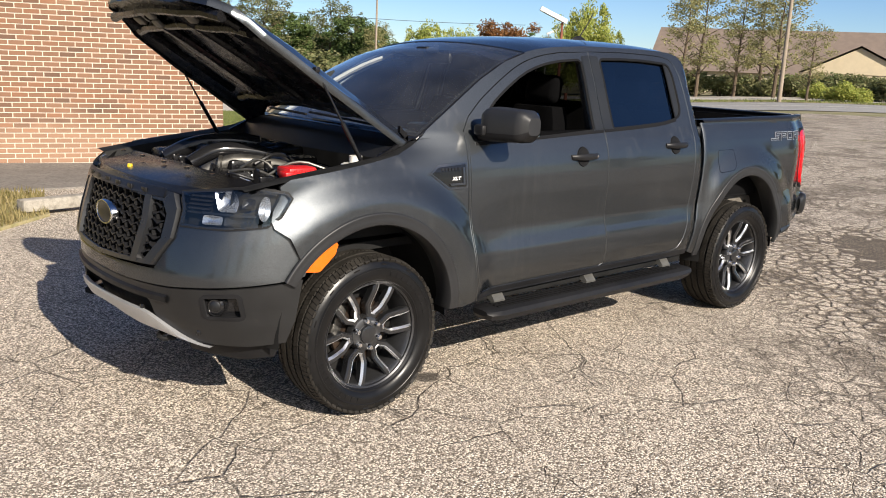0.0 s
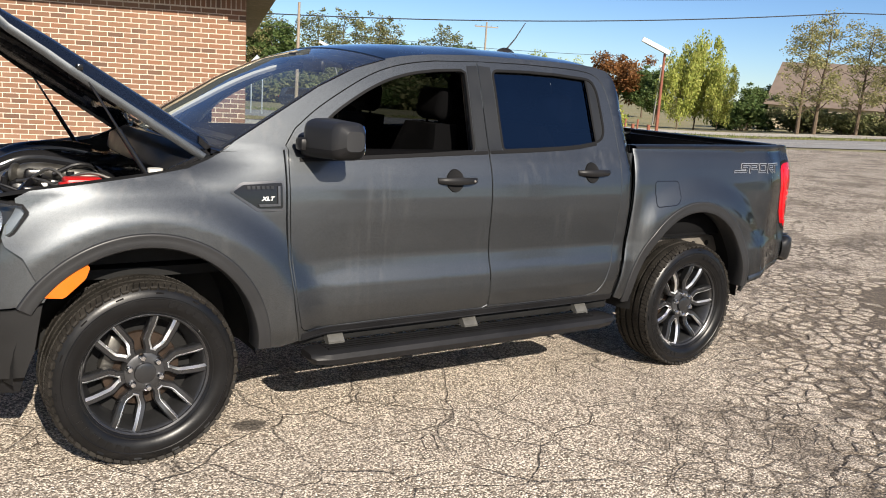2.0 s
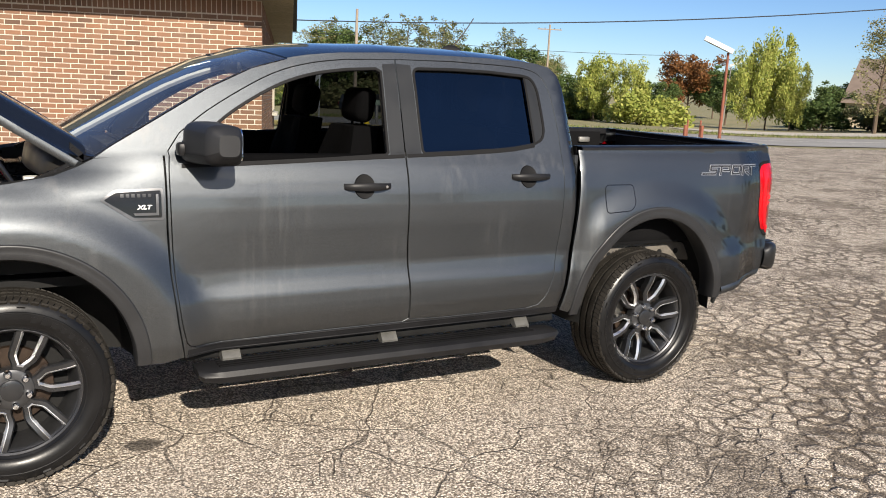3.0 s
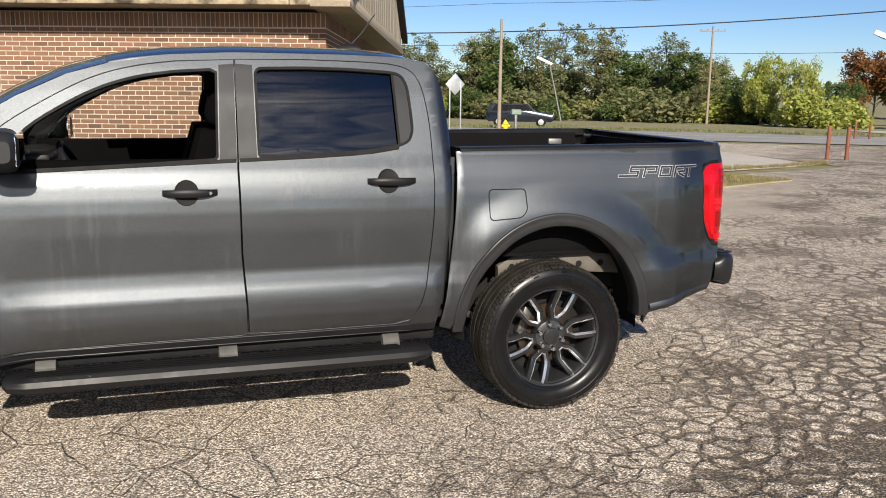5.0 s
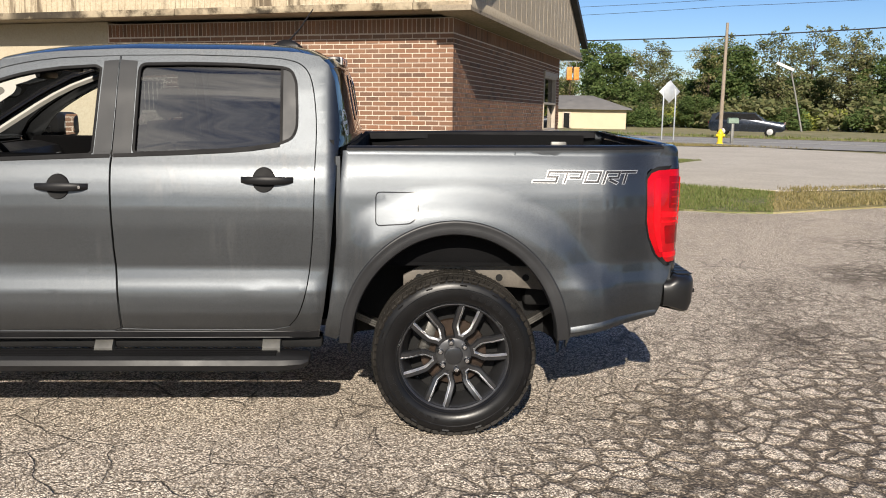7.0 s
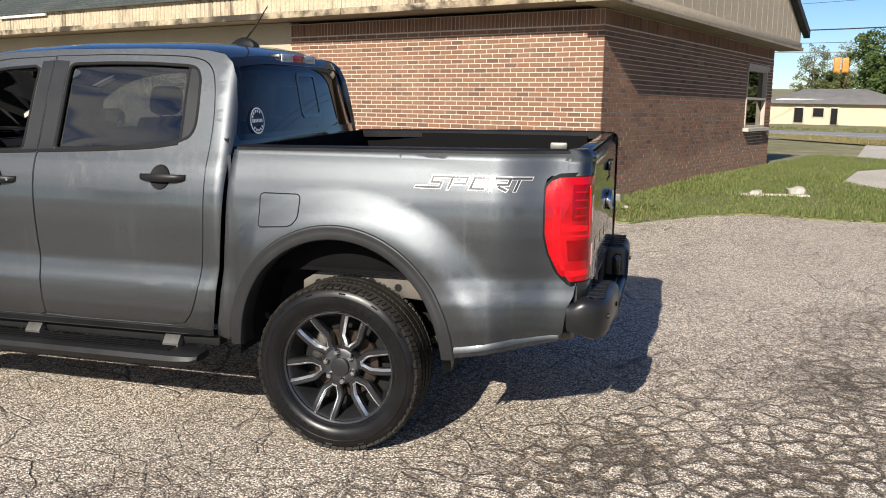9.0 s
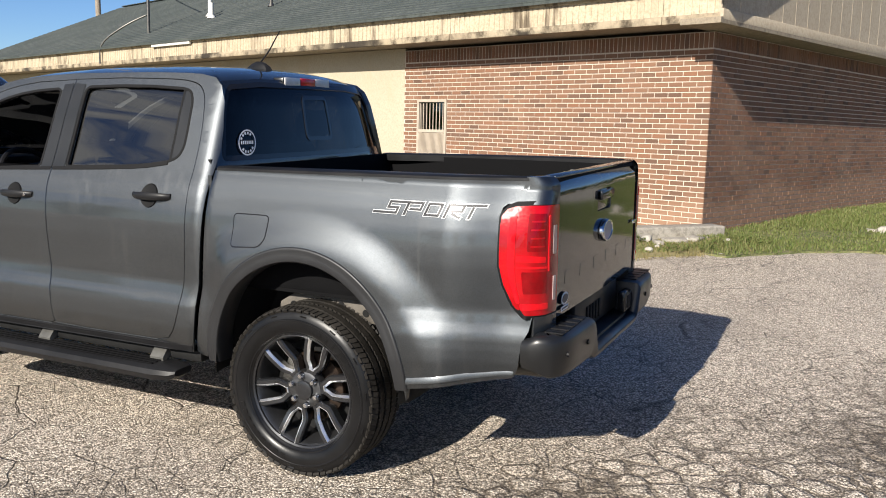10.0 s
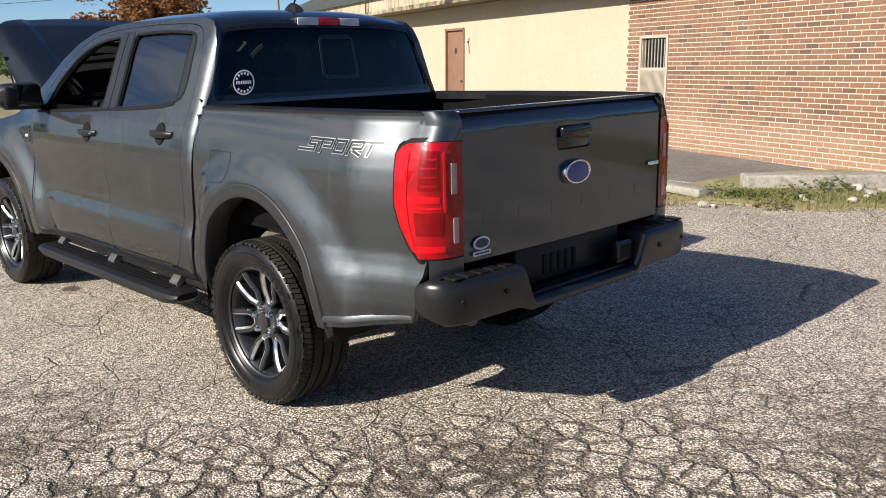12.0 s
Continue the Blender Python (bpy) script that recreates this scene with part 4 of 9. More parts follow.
# ---- the pickup: x runs from the front axle to the tail, y across, z up ----
def table(pairs, blur=0.02, lo=None, hi=None):
    xs, ys = zip(*pairs)
    g = np.linspace(xs[0], xs[-1], 400)
    v = np.interp(g, xs, ys)
    k = max(1, int(blur / (xs[-1] - xs[0]) * 400))
    pad = np.pad(v, k, mode="reflect", reflect_type="odd")
    w = np.hanning(2 * k + 1) + 1e-6
    v = np.convolve(pad, w / w.sum(), mode="valid")
    return lambda x: float(np.interp(x, g, v))


SIDE = table([(0.36, 0.822), (0.45, 0.852), (0.52, 0.872), (0.58, 0.884), (0.63, 0.8860), (0.685, 0.8840), (0.735, 0.8690), (0.79, 0.8590), (0.88, 0.8640), (0.98, 0.870), (1.06, 0.8705),
              (1.13, 0.864), (1.19, 0.852), (1.24, 0.835), (1.275, 0.818), (1.30, 0.806), (1.34, 0.790), (1.45, 0.748), (1.58, 0.700), (1.68, 0.658), (1.78, 0.612)], 0.016)
FLAT = table([(0.36, 0.830), (0.50, 0.860), (0.70, 0.870), (0.90, 0.872), (1.02, 0.868), (1.12, 0.859), (1.20, 0.843), (1.26, 0.824), (1.30, 0.806), (1.36, 0.770), (1.78, 0.64)], 0.03)
AXLE_F, AXLE_R, HUB_Z = 0.0, 3.221, 0.375


SEAM = table([(0.40, 2.600), (0.47, 2.611), (0.60, 2.637), (0.78, 2.661), (1.0, 2.680), (1.2, 2.694), (1.30, 2.701), (1.80, 2.705)], 0.03)


def turned(e, r):
    """Drop of a round corner of radius r, e beyond the start of its turn."""
    e = min(max(e, 0.0), 0.97 * r)
    return r - math.sqrt(r * r - e * e)


def S(x, z):
    """Half the width of the body at x and z."""
    seam = SEAM(z)
    if x > 2.715:
        z = min(z, 1.300)
    door = smooth(0.45, 0.95, x) * (1 - smooth(2.45, 2.9, x))
    aft = smooth(3.55, 3.85, x)
    k = max(door, 0.8 * aft)
    if z > 1.29 and x < 2.715:
        k = 1.0
    # the ledge along the side stands higher behind the rear wheel
    y = k * SIDE(z - 0.03 * aft * (1 - smooth(0.90, 1.08, z)) * smooth(0.45, 0.62, z)) + (1 - k) * FLAT(z)
    for xc in (AXLE_F, AXLE_R):
        r = math.hypot((x - xc) * 0.92, (z - 0.42) * 1.0)
        if z > 0.3:
            y += (0.056 if xc < 1 else 0.038 * smooth(2.68, 2.86, x)) * (1 - smooth(0.575, 0.755, r)) * (1 - 0.4 * smooth(1.05, 1.25, z))
    if x < 0.62 and z < 1.29:
        y -= 0.055 * smooth(1.12, 1.29, z) * (1 - smooth(0.20, 0.62, x))
    if x < -0.15 and z < 1.29:
        y -= 0.16 * (-0.15 - x) ** 1.6
    if x > 3.88:
        y -= 0.062 * smooth(3.88, 4.16, x) + 0.42 * max(0.0, x - 4.0) ** 2
    if z > 1.29 and x < 2.715:
        y -= 0.035 * max(0.0, (1.5 - x)) ** 2
    if x < seam:
        r = 0.045 + 0.047 * smooth(0.80, 1.60, z)
        y -= turned(x - seam + r * 0.92, r) * (0.50 + 0.50 * smooth(0.90, 1.60, z))
    elif x < seam + 0.035:
        y -= turned(seam + 0.035 - x, 0.040) * 0.6
    return y


def far_shift(x):
    """The bed stands a little to the far side of the cab's middle line."""
    return 0.074 * smooth(2.75, 3.4, x)


def sided(sgn, off=0.0):
    return lambda u, v: Vector((u, sgn * (S(u, v) + off) + (far_shift(u) if sgn > 0 else 0.0), v))


def rise(x):
    """The bed's upper edge climbs slightly towards the tail."""
    return 0.016 * min(1.0, max(0.0, (x - 2.72) / 1.5))


truck = thing("pickup_truck", "dark grey crew-cab pickup, hood raised, parked on cracked asphalt", "pickup truck")

FRONT_DOOR = curve2([(0.660, 0.515), (0.638, 0.62), (0.620, 0.80), (0.612, 1.0), (0.610, 1.20), (0.618, 1.30)], 4) + \
    curve2([(0.670, 1.372), (0.796, 1.468), (0.992, 1.584), (1.138, 1.650), (1.287, 1.689), (1.44, 1.711)], 4) + \
    [(1.695, 1.724), (1.693, 1.50), (1.688, 1.29), (1.685, 1.25), (1.690, 0.87), (1.704, 0.64), (1.708, 0.512), (1.68, 0.500), (1.2, 0.498), (0.70, 0.490), (0.675, 0.497)]
FRONT_GLASS = curve2([(0.735, 1.300), (0.839, 1.420), (0.989, 1.520), (1.136, 1.594), (1.286, 1.640), (1.439, 1.665)], 4) + [(1.590, 1.676), (1.613, 1.665), (1.600, 1.302), (1.588, 1.292), (1.30, 1.275), (1.0, 1.262), (0.75, 1.252), (0.715, 1.268)]
REAR_DOOR = [(1.702, 1.725)] + curve2([(2.015, 1.731), (2.329, 1.725), (2.462, 1.712), (2.528, 1.682), (2.563, 1.62), (2.583, 1.508), (2.590, 1.391), (2.588, 1.264), (2.586, 1.135), (2.576, 0.922), (2.550, 0.711), (2.511, 0.580), (2.466, 0.520)], 4) + \
    [(2.394, 0.506), (1.9, 0.503), (1.716, 0.508), (1.711, 0.64), (1.697, 0.87), (1.692, 1.25), (1.695, 1.29), (1.700, 1.50)]
REAR_GLASS = [(1.790, 1.686), (2.014, 1.692), (2.222, 1.690), (2.425, 1.679), (2.468, 1.668), (2.492, 1.620), (2.500, 1.495), (2.501, 1.412), (2.482, 1.368), (2.430, 1.346), (2.306, 1.327), (2.202, 1.318), (1.997, 1.307), (1.795, 1.299), (1.786, 1.310)]
CAB_SIDE = [(0.655, 0.445), (1.2, 0.452), (2.0, 0.460), (2.598, 0.462), (2.625, 0.60), (2.650, 0.80), (2.668, 1.0), (2.682, 1.2), (2.690, 1.31), (2.694, 1.40), (2.686, 1.50), (2.668, 1.625), (2.640, 1.695), (2.595, 1.733), (2.50, 1.751),
            (2.2, 1.758), (1.7, 1.756), (1.4, 1.738), (1.17, 1.700), (1.0, 1.650), (0.80, 1.555), (0.60, 1.435), (0.40, 1.315), (0.335, 1.272), (0.45, 1.275), (0.598, 1.285), (0.598, 1.0), (0.607, 0.8), (0.628, 0.60)]


def arc(xc, zc, r, a0, a1, n=24, high=1.0):
    return [(xc + r * math.cos(radians(a0 + (a1 - a0) * i / n)), zc + high * r * math.sin(radians(a0 + (a1 - a0) * i / n))) for i in range(n + 1)]


ARCH_Z = 0.435
ARCH_F, ARCH_R, HIGH_R = -0.012, 3.222, 1.095
FENDER = [(0.589, 1.285), (0.589, 1.0), (0.598, 0.80), (0.620, 0.60), (0.648, 0.450), (0.56, 0.43)] + arc(ARCH_F, ARCH_Z, 0.518, 0, 138, 20) + \
    [(-0.445, 0.885), (-0.500, 0.925), (-0.508, 0.955), (-0.495, 1.0)] + [(-0.468, 1.04), (-0.456, 1.066), (-0.458, 1.098), (-0.41, 1.125), (-0.20, 1.150), (0.02, 1.178), (0.18, 1.205), (0.27, 1.238), (0.33, 1.268), (0.45, 1.278)]
BED = [(2.712, 1.315), (2.705, 1.2), (2.692, 1.0), (2.672, 0.78), (2.648, 0.60), (2.622, 0.47), (2.68, 0.452)] + arc(ARCH_R, ARCH_Z, 0.515, 178, -2, 26, HIGH_R)[1:] + \
    [(3.75, 0.475), (4.170, 0.556), (4.190, 0.60), (4.203, 0.70), (4.226, 0.748), (4.236, 0.803), (4.20, 0.804), (4.18, 0.814), (4.150, 0.848), (4.114, 0.925), (4.097, 1.0), (4.095, 1.195), (4.104, 1.228), (4.121, 1.242), (4.190, 1.243), (4.193, 1.32), (4.190, 1.340), (3.5, 1.332)]
SIDE_HINT = {-1: (0, -1, 0.1), 1: (0, 1, 0.1)}


def flare(xc, sgn, a0, a1, high=1.0):
    """A wheel-arch moulding: a rolled bead along its upper edge, a flat band and a lip turned in."""
    bm = bmesh.new()
    rings = []
    for i in range(61):
        a = radians(a0 + (a1 - a0) * i / 60)
        row = []
        for r, o in ((0.532, -0.004), (0.5305, 0.004), (0.527, 0.0075), (0.521, 0.0085), (0.514, 0.0065), (0.500, 0.0075), (0.484, 0.0085), (0.475, 0.006), (0.470, -0.002), (0.468, -0.06), (0.475, -0.11)):
            x, z = xc + r * math.cos(a), ARCH_Z + high * r * math.sin(a)
            row.append(Vector((x, sgn * (S(xc + 0.527 * math.cos(a), ARCH_Z + high * 0.527 * math.sin(a)) + o), z)))
        rings.append(row)
    loft(bm, rings, closed=False)
    return bm


def arch_liner(xc, sgn, high=1.0):
    bm = bmesh.new()
    rings = []
    for i in range(25):
        a = radians(-5 + 190 * i / 24)
        rings.append([Vector((xc + r * math.cos(a), sgn * y, ARCH_Z + high * r * math.sin(a))) for r, y in ((0.476, 0.87), (0.500, 0.80), (0.50, 0.60), (0.47, 0.50), (0.30, 0.49), (0.05, 0.49))])
    loft(bm, rings, closed=False)
    return bm


def handle_dish(sgn, x, z):
    """The hollow behind a door handle; it is hung in near-black for its shade."""
    bm = bmesh.new()
    rings = []
    for k, o in ((1.0, 0.001), (0.95, 0.006), (0.80, 0.0045), (0.35, 0.0035)):
        rings.append([Vector((x - 0.015 + 0.052 * k * math.cos(t), sgn * (S(x, z + 0.056 * k * math.sin(t)) + o), z + 0.056 * k * math.sin(t))) for t in (2 * math.pi * i / 20 for i in range(20))])
    loft(bm, rings, True, True)
    return bm


def handle_grip(sgn, x, z):
    bm = bmesh.new()
    y = S(x, z)
    prof = []
    for i in range(13):
        t = i / 12
        xx = x - 0.115 + 0.23 * t
        lift = 0.030 * math.sin(math.pi * min(1, max(0, (t - 0.02) / 0.96))) ** 0.5
        hh = 0.019 * (0.75 + 0.25 * math.sin(math.pi * t))
        prof.append([Vector((xx, sgn * (y + lift + 0.010 * math.cos(a) - 0.002), z + hh * math.sin(a))) for a in (2 * math.pi * j / 10 for j in range(10))])
    loft(bm, prof)
    return bm


def ground_mirror(sgn):
    bm = bmesh.new()
    rings = []
    # the housing, lofted outwards from the door
    for t in np.linspace(0, 1, 13):
        y = 0.850 + 0.255 * t
        w = 0.090 * (1 - 0.22 * t) * (1 - max(0, t - 0.86) * 3.0)
        h = 0.084 * (1 - 0.10 * t) * (1 - max(0, t - 0.86) * 3.2)
        if t < 0.12:
            w *= 0.75 + 2 * t
            h *= 0.75 + 2 * t
        cx, cz = 0.735 + 0.05 * t, 1.348
        row = []
        for j in range(24):
            a = 2 * math.pi * j / 24
            c, s = math.cos(a), math.sin(a)
            row.append(Vector((cx + w * math.copysign(abs(c) ** 0.55, c), sgn * y, cz + h * math.copysign(abs(s) ** 0.5, s))))
        rings.append(row)
    loft(bm, rings)
    return bm


def wheel_meshes():
    # tyre
    bm = bmesh.new()
    half = [(0.248, 0.098), (0.259, 0.112), (0.264, 0.1155), (0.266, 0.119), (0.270, 0.1195), (0.279, 0.128), (0.304, 0.134), (0.322, 0.1330), (0.324, 0.1345), (0.329, 0.1340), (0.331, 0.1310), (0.342, 0.1285), (0.356, 0.122), (0.370, 0.110), (0.3735, 0.095)]
    prof = [(r, -y) for r, y in half] + [(0.374, 0.0)] + half[::-1] + [(0.236, 0.0)]
    lathe(bm, prof, 72, closed=True)
    # raised blocks and lettering bars on the shoulder of the side wall
    for s in (-1, 1):
        for i in range(14):
            a = 2 * math.pi * i / 14
            r = 0.342
            m = Matrix.Rotation(-a, 4, "Y") @ Matrix.Translation((r, s * 0.1268, 0)) @ Matrix.Rotation(s * 0.30, 4, "Z")
            bmesh.ops.create_cube(bm, size=1.0, matrix=m @ Matrix.Diagonal((0.016, 0.0016, 0.030, 1)))
        for k in range(2):
            for i in range(9):
                a = 2 * math.pi * (k * 0.5 + 0.02 * i + 0.1)
                m = Matrix.Rotation(-a, 4, "Y") @ Matrix.Translation((0.304, s * 0.1345, 0))
                bmesh.ops.create_cube(bm, size=1.0, matrix=m @ Matrix.Diagonal((0.022, 0.0016, 0.020, 1)))
    tyre = mesh_of("tyre", bm, 30)
    bm = bmesh.new()
    rnd = random.Random(3)
    for row, (y, w, n) in enumerate(((-0.101, 0.036, 96), (-0.052, 0.036, 110), (0.0, 0.036, 100), (0.052, 0.036, 110), (0.101, 0.036, 96))):
        for i in range(n):
            a = 2 * math.pi * (i + 0.37 * row) / n
            ln = 2 * math.pi * 0.38 / n * (0.80 if abs(y) > 0.09 else 0.90)
            m = Matrix.Rotation(-a, 4, "Y") @ Matrix.Translation((0.3735 if abs(y) < 0.09 else 0.3695, y + rnd.uniform(-0.001, 0.001), 0)) @ Matrix.Rotation(0.30 * (1 if row % 2 else -1), 4, "X")
            if abs(y) > 0.09:
                m = m @ Matrix.Rotation(0.30 * (-1 if y < 0 else 1), 4, "Z")
            got = bmesh.ops.create_cube(bm, size=1.0, matrix=m @ Matrix.Diagonal((0.014, w, ln, 1)))
    # lugs where the tread turns over the shoulder, every second one longer
    for s in (-1, 1):
        for i in range(64):
            m = Matrix.Rotation(-2 * math.pi * i / 64, 4, "Y") @ Matrix.Translation((0.361 - 0.003 * (i % 2), s * 0.1165, 0)) @ Matrix.Rotation(s * 0.72, 4, "Z")
            bmesh.ops.create_cube(bm, size=1.0, matrix=m @ Matrix.Diagonal((0.024 + 0.010 * (i % 2), 0.008, 0.025, 1)))
    tread = mesh_of("tread", bm, 30)
    # rim barrel
    bm = bmesh.new()
    lathe(bm, [(0.247, -0.100), (0.254, -0.106), (0.260, -0.104), (0.257, -0.096), (0.247, -0.090), (0.238, -0.070), (0.222, -0.03), (0.213, 0.03), (0.227, 0.09), (0.243, 0.10), (0.249, 0.02), (0.249, -0.06)], 64, closed=True)
    # hub and the split spokes
    lathe(bm, [(0.030, -0.070), (0.066, -0.071), (0.080, -0.066), (0.088, -0.052), (0.086, -0.02), (0.05, 0.0)], 48)
    rim = mesh_of("wheel", bm, 35)
    bm, bright, lip = bmesh.new(), bmesh.new(), bmesh.new()
    for s in (-1, 1):
        def along(t, off, y):
            r = 0.074 + (0.251 - 0.074) * t
            half = 0.0125 + 0.0260 * smooth(0.06, 0.42, t) + 0.0100 * t
            a = s * (half + off * s) / r
            return Vector((r * math.cos(a), y, r * math.sin(a)))
        def depth(t):
            return -0.063 - 0.028 * smooth(0.15, 0.9, t)
        ts = [i / 14 for i in range(15)]
        rings = []
        for t in ts:
            w = 0.0150 + 0.0005 * t
            y0 = depth(t)
            rings.append([along(t, -w, y0 + 0.008), along(t, -w * 0.62, y0), along(t, w * 0.62, y0), along(t, w, y0 + 0.008), along(t, w * 0.8, y0 + 0.048), along(t, -w * 0.8, y0 + 0.048)])
        loft(bm, rings)
        # bright cut bevel along the arm, on the side of the fork's pocket
        e = -s
        rings = []
        for t in ts[2:]:
            w, y0 = 0.0150 + 0.0005 * t, depth(t)
            rings.append([along(t, e * w * 1.12, y0 + 0.0085), along(t, e * w * 0.58, y0 - 0.0015), along(t, e * w * 0.46, y0 - 0.0014), along(t, e * w * 0.50, y0 + 0.010), along(t, e * w * 1.02, y0 + 0.014)])
        loft(bright, rings)
    # web across the root of the fork, with its bright bevel
    box(bm, (0.084, -0.048, 0), (0.030, 0.028, 0.036), 0.005)
    box(bright, (0.0985, -0.0615, 0), (0.007, 0.010, 0.026), 0.002, seg=1)
    lathe(lip, [(0.2535, -0.1070), (0.2585, -0.1062), (0.2585, -0.1040), (0.2535, -0.1045)], 72, closed=True)
    lip_ring = mesh_of("rim_lip", lip, 35)
    spoke = mesh_of("spoke", bm, 35)
    face = mesh_of("machined_face", bright, 35)
    bm = bmesh.new()
    lathe(bm, [(0.001, -0.086), (0.030, -0.086), (0.042, -0.082), (0.045, -0.070), (0.043, -0.06)], 32)
    cap = mesh_of("hub_cap", bm)
    bm = bmesh.new()
    lathe(bm, [(0.001, -0.024), (0.009, -0.023), (0.0145, -0.014), (0.0165, 0.004)], 14)
    nut = mesh_of("lug_nut", bm)
    bm = bmesh.new()
    lathe(bm, [(0.06, 0.0), (0.155, 0.0), (0.157, 0.004), (0.157, 0.022), (0.15, 0.026), (0.06, 0.026)], 40)
    disc = mesh_of("brake_disc", bm)
    bm = bmesh.new()
    box(bm, (-0.135, 0.02, 0.03), (0.055, 0.06, 0.15), 0.012)
    caliper = mesh_of("caliper", bm)
    # black disc added behind the spokes for the dark of the voids
    bm = bmesh.new()
    lathe(bm, [(0.216, 0.034), (0.16, 0.040), (0.10, 0.046), (0.05, 0.05)], 40)
    backing = mesh_of("dust_shield", bm)
    return tyre, rim, face, cap, nut, disc, caliper, tread, spoke, lip_ring, backing


WHEEL = wheel_meshes()


def wheel(x, sgn, turn):
    tyre, rim, face, cap, nut, disc, caliper, tread, spoke, lip_ring, backing = WHEEL
    hub = hang("wheel", rim, BARREL, truck, "dark alloy wheel with six split spokes")
    hub.matrix_basis = Matrix.Translation((x, sgn * 0.782, HUB_Z)) @ Matrix.Rotation(0 if sgn < 0 else math.pi, 4, "Z") @ Matrix.Rotation(turn, 4, "Y")
    hang("tyre", tyre, RUBBER, hub, "black all-terrain tyre")
    tagged(hang("tread", tread, DUSTY_RUBBER, hub), kind="stuff")
    for k in range(6):
        turn_ = Matrix.Rotation(-2 * math.pi * (k + 0.5) / 6, 4, "Y")
        hang("spoke", spoke, SPOKE_DARK, hub).matrix_basis = turn_
        hang("machined_face", face, MACHINED, hub, "bright machined spoke edge" if k == 0 else "").matrix_basis = turn_
    hang("rim_lip", lip_ring, RIM_EDGE, hub)
    hang("hub_cap", cap, SPOKE_DARK, hub)
    for k in range(6):
        a = 2 * math.pi * k / 6
        n = hang("lug_nut", nut, CHROME, hub, "chrome lug nut" if k == 0 else "")
        n.matrix_basis = Matrix.Translation((0.066 * math.cos(a), -0.068, 0.066 * math.sin(a)))
    d = hang("brake_disc", disc, RUSTY, hub, "rust-tinged brake disc")
    d.matrix_basis = Matrix.Translation((0, -0.005, 0))
    hang("caliper", caliper, CASTING, hub)
    # black backing stands for the shade inside the wheel
    hang("dust_shield", backing, DARK, hub)


def stroke(pts, wide, closed=False):
    """A flat band along a line, with mitred corners: (left, right) points."""
    p = [Vector(q) for q in pts]
    n = len(p)
    rows = []
    for i in range(n):
        a = p[i - 1] if (i or closed) else None
        b = p[(i + 1) % n] if (i < n - 1 or closed) else None
        u = (p[i] - a).normalized() if a is not None else (b - p[i]).normalized()
        v = (b - p[i]).normalized() if b is not None else u
        nu, nv = Vector((-u.y, u.x)), Vector((-v.y, v.x))
        m = (nu + nv).normalized()
        k = wide / 2 / max(0.45, m.dot(nu))
        e = u * (-wide / 2 if a is None else wide / 2) if (a is None or b is None) else Vector((0, 0))
        rows.append((p[i] + m * k + e, p[i] - m * k + e))
    return rows


def word_strokes(wide):
    """The word on the bed side as bold slanted strokes, 0.443 m long."""
    lines = (([(4, 0), (76, 0), (76, 21), (44, 21), (44, 43), (98, 43)], False), ([(104, -3), (104, 43), (150, 43), (150, 18), (118, 18)], False),
             ([(170, 0), (170, 43), (212, 43), (212, 0)], True), ([(232, -3), (232, 43), (276, 43), (276, 19), (246, 19)], False), ([(252, 9), (276, -4)], False),
             ([(284, 43), (332, 43)], False), ([(302, 33), (302, -4)], False))
    verts, faces = [], []
    k = 0.443 / 350
    for pts, closed in lines:
        rows = stroke([(x * k, y * k * 0.80) for x, y in pts], wide if wide > 0.01 else wide, closed)
        base = len(verts)
        for a, b in rows:
            verts += [(a.x + 0.35 * a.y + 0.004, a.y), (b.x + 0.35 * b.y + 0.004, b.y)]
        m = len(rows)
        for i in range(m if closed else m - 1):
            j = (i + 1) % m
            faces.append((base + 2 * i, base + 2 * i + 1, base + 2 * j + 1, base + 2 * j))
    return verts, faces


WORD_FILL = plain("word_fill", (0.024, 0.024, 0.026), 0.4, metal=0.4, vary=0.1, bump=0)
GRILLE_GREY = plain("satin_grille_frame", (0.012, 0.0125, 0.014), 0.30, vary=0.12, bump=0.02, spec=0.5)
# near-black, for the shade painted into the door gaps
GAP_SHADE = plain("gap_shade", (0.003, 0.003, 0.003), 0.9, vary=0.2, bump=0.0, spec=0.05)
SEAL = plain("window_rubber", (0.0055, 0.0055, 0.006), 0.62, vary=0.2, bump=0.02, spec=0.16)
PILLAR_BLACK = plain("satin_pillar_film", (0.013, 0.0145, 0.017), 0.44, vary=0.08, bump=0.01, spec=0.26)
BRACKET = plain("dull_alloy", (0.11, 0.108, 0.10), 0.55, metal=0.5, vary=0.3, scale=12)
RAIL_STEEL = plain("dusty_rail", (0.105, 0.093, 0.078), 0.7, metal=0.1, vary=0.45, scale=14)


FLARE_ARCH = plain("satin_arch_moulding", (0.016, 0.0165, 0.018), 0.46, vary=0.12, bump=0.02, spec=0.45)


def mirror_shell(sgn):
    """The lower shell of the door mirror, a band round the underside of the housing."""
    bm = bmesh.new()
    rings = []
    for t in np.linspace(0.06, 1, 12):
        y = 0.850 + 0.255 * t
        w = 0.091 * (1 - 0.22 * t) * (1 - max(0, t - 0.86) * 3.0) + 0.002
        h = 0.085 * (1 - 0.10 * t) * (1 - max(0, t - 0.86) * 3.2) + 0.003
        cx, cz = 0.735 + 0.05 * t, 1.347
        rings.append([Vector((cx + w * math.copysign(abs(c) ** 0.55, c), sgn * y, cz + h * math.copysign(abs(s) ** 0.5, s)))
                      for c, s in ((math.cos(a), math.sin(a)) for a in (radians(194 + 152 * j / 14) for j in range(15)))])
    loft(bm, rings, closed=False)
    return bm


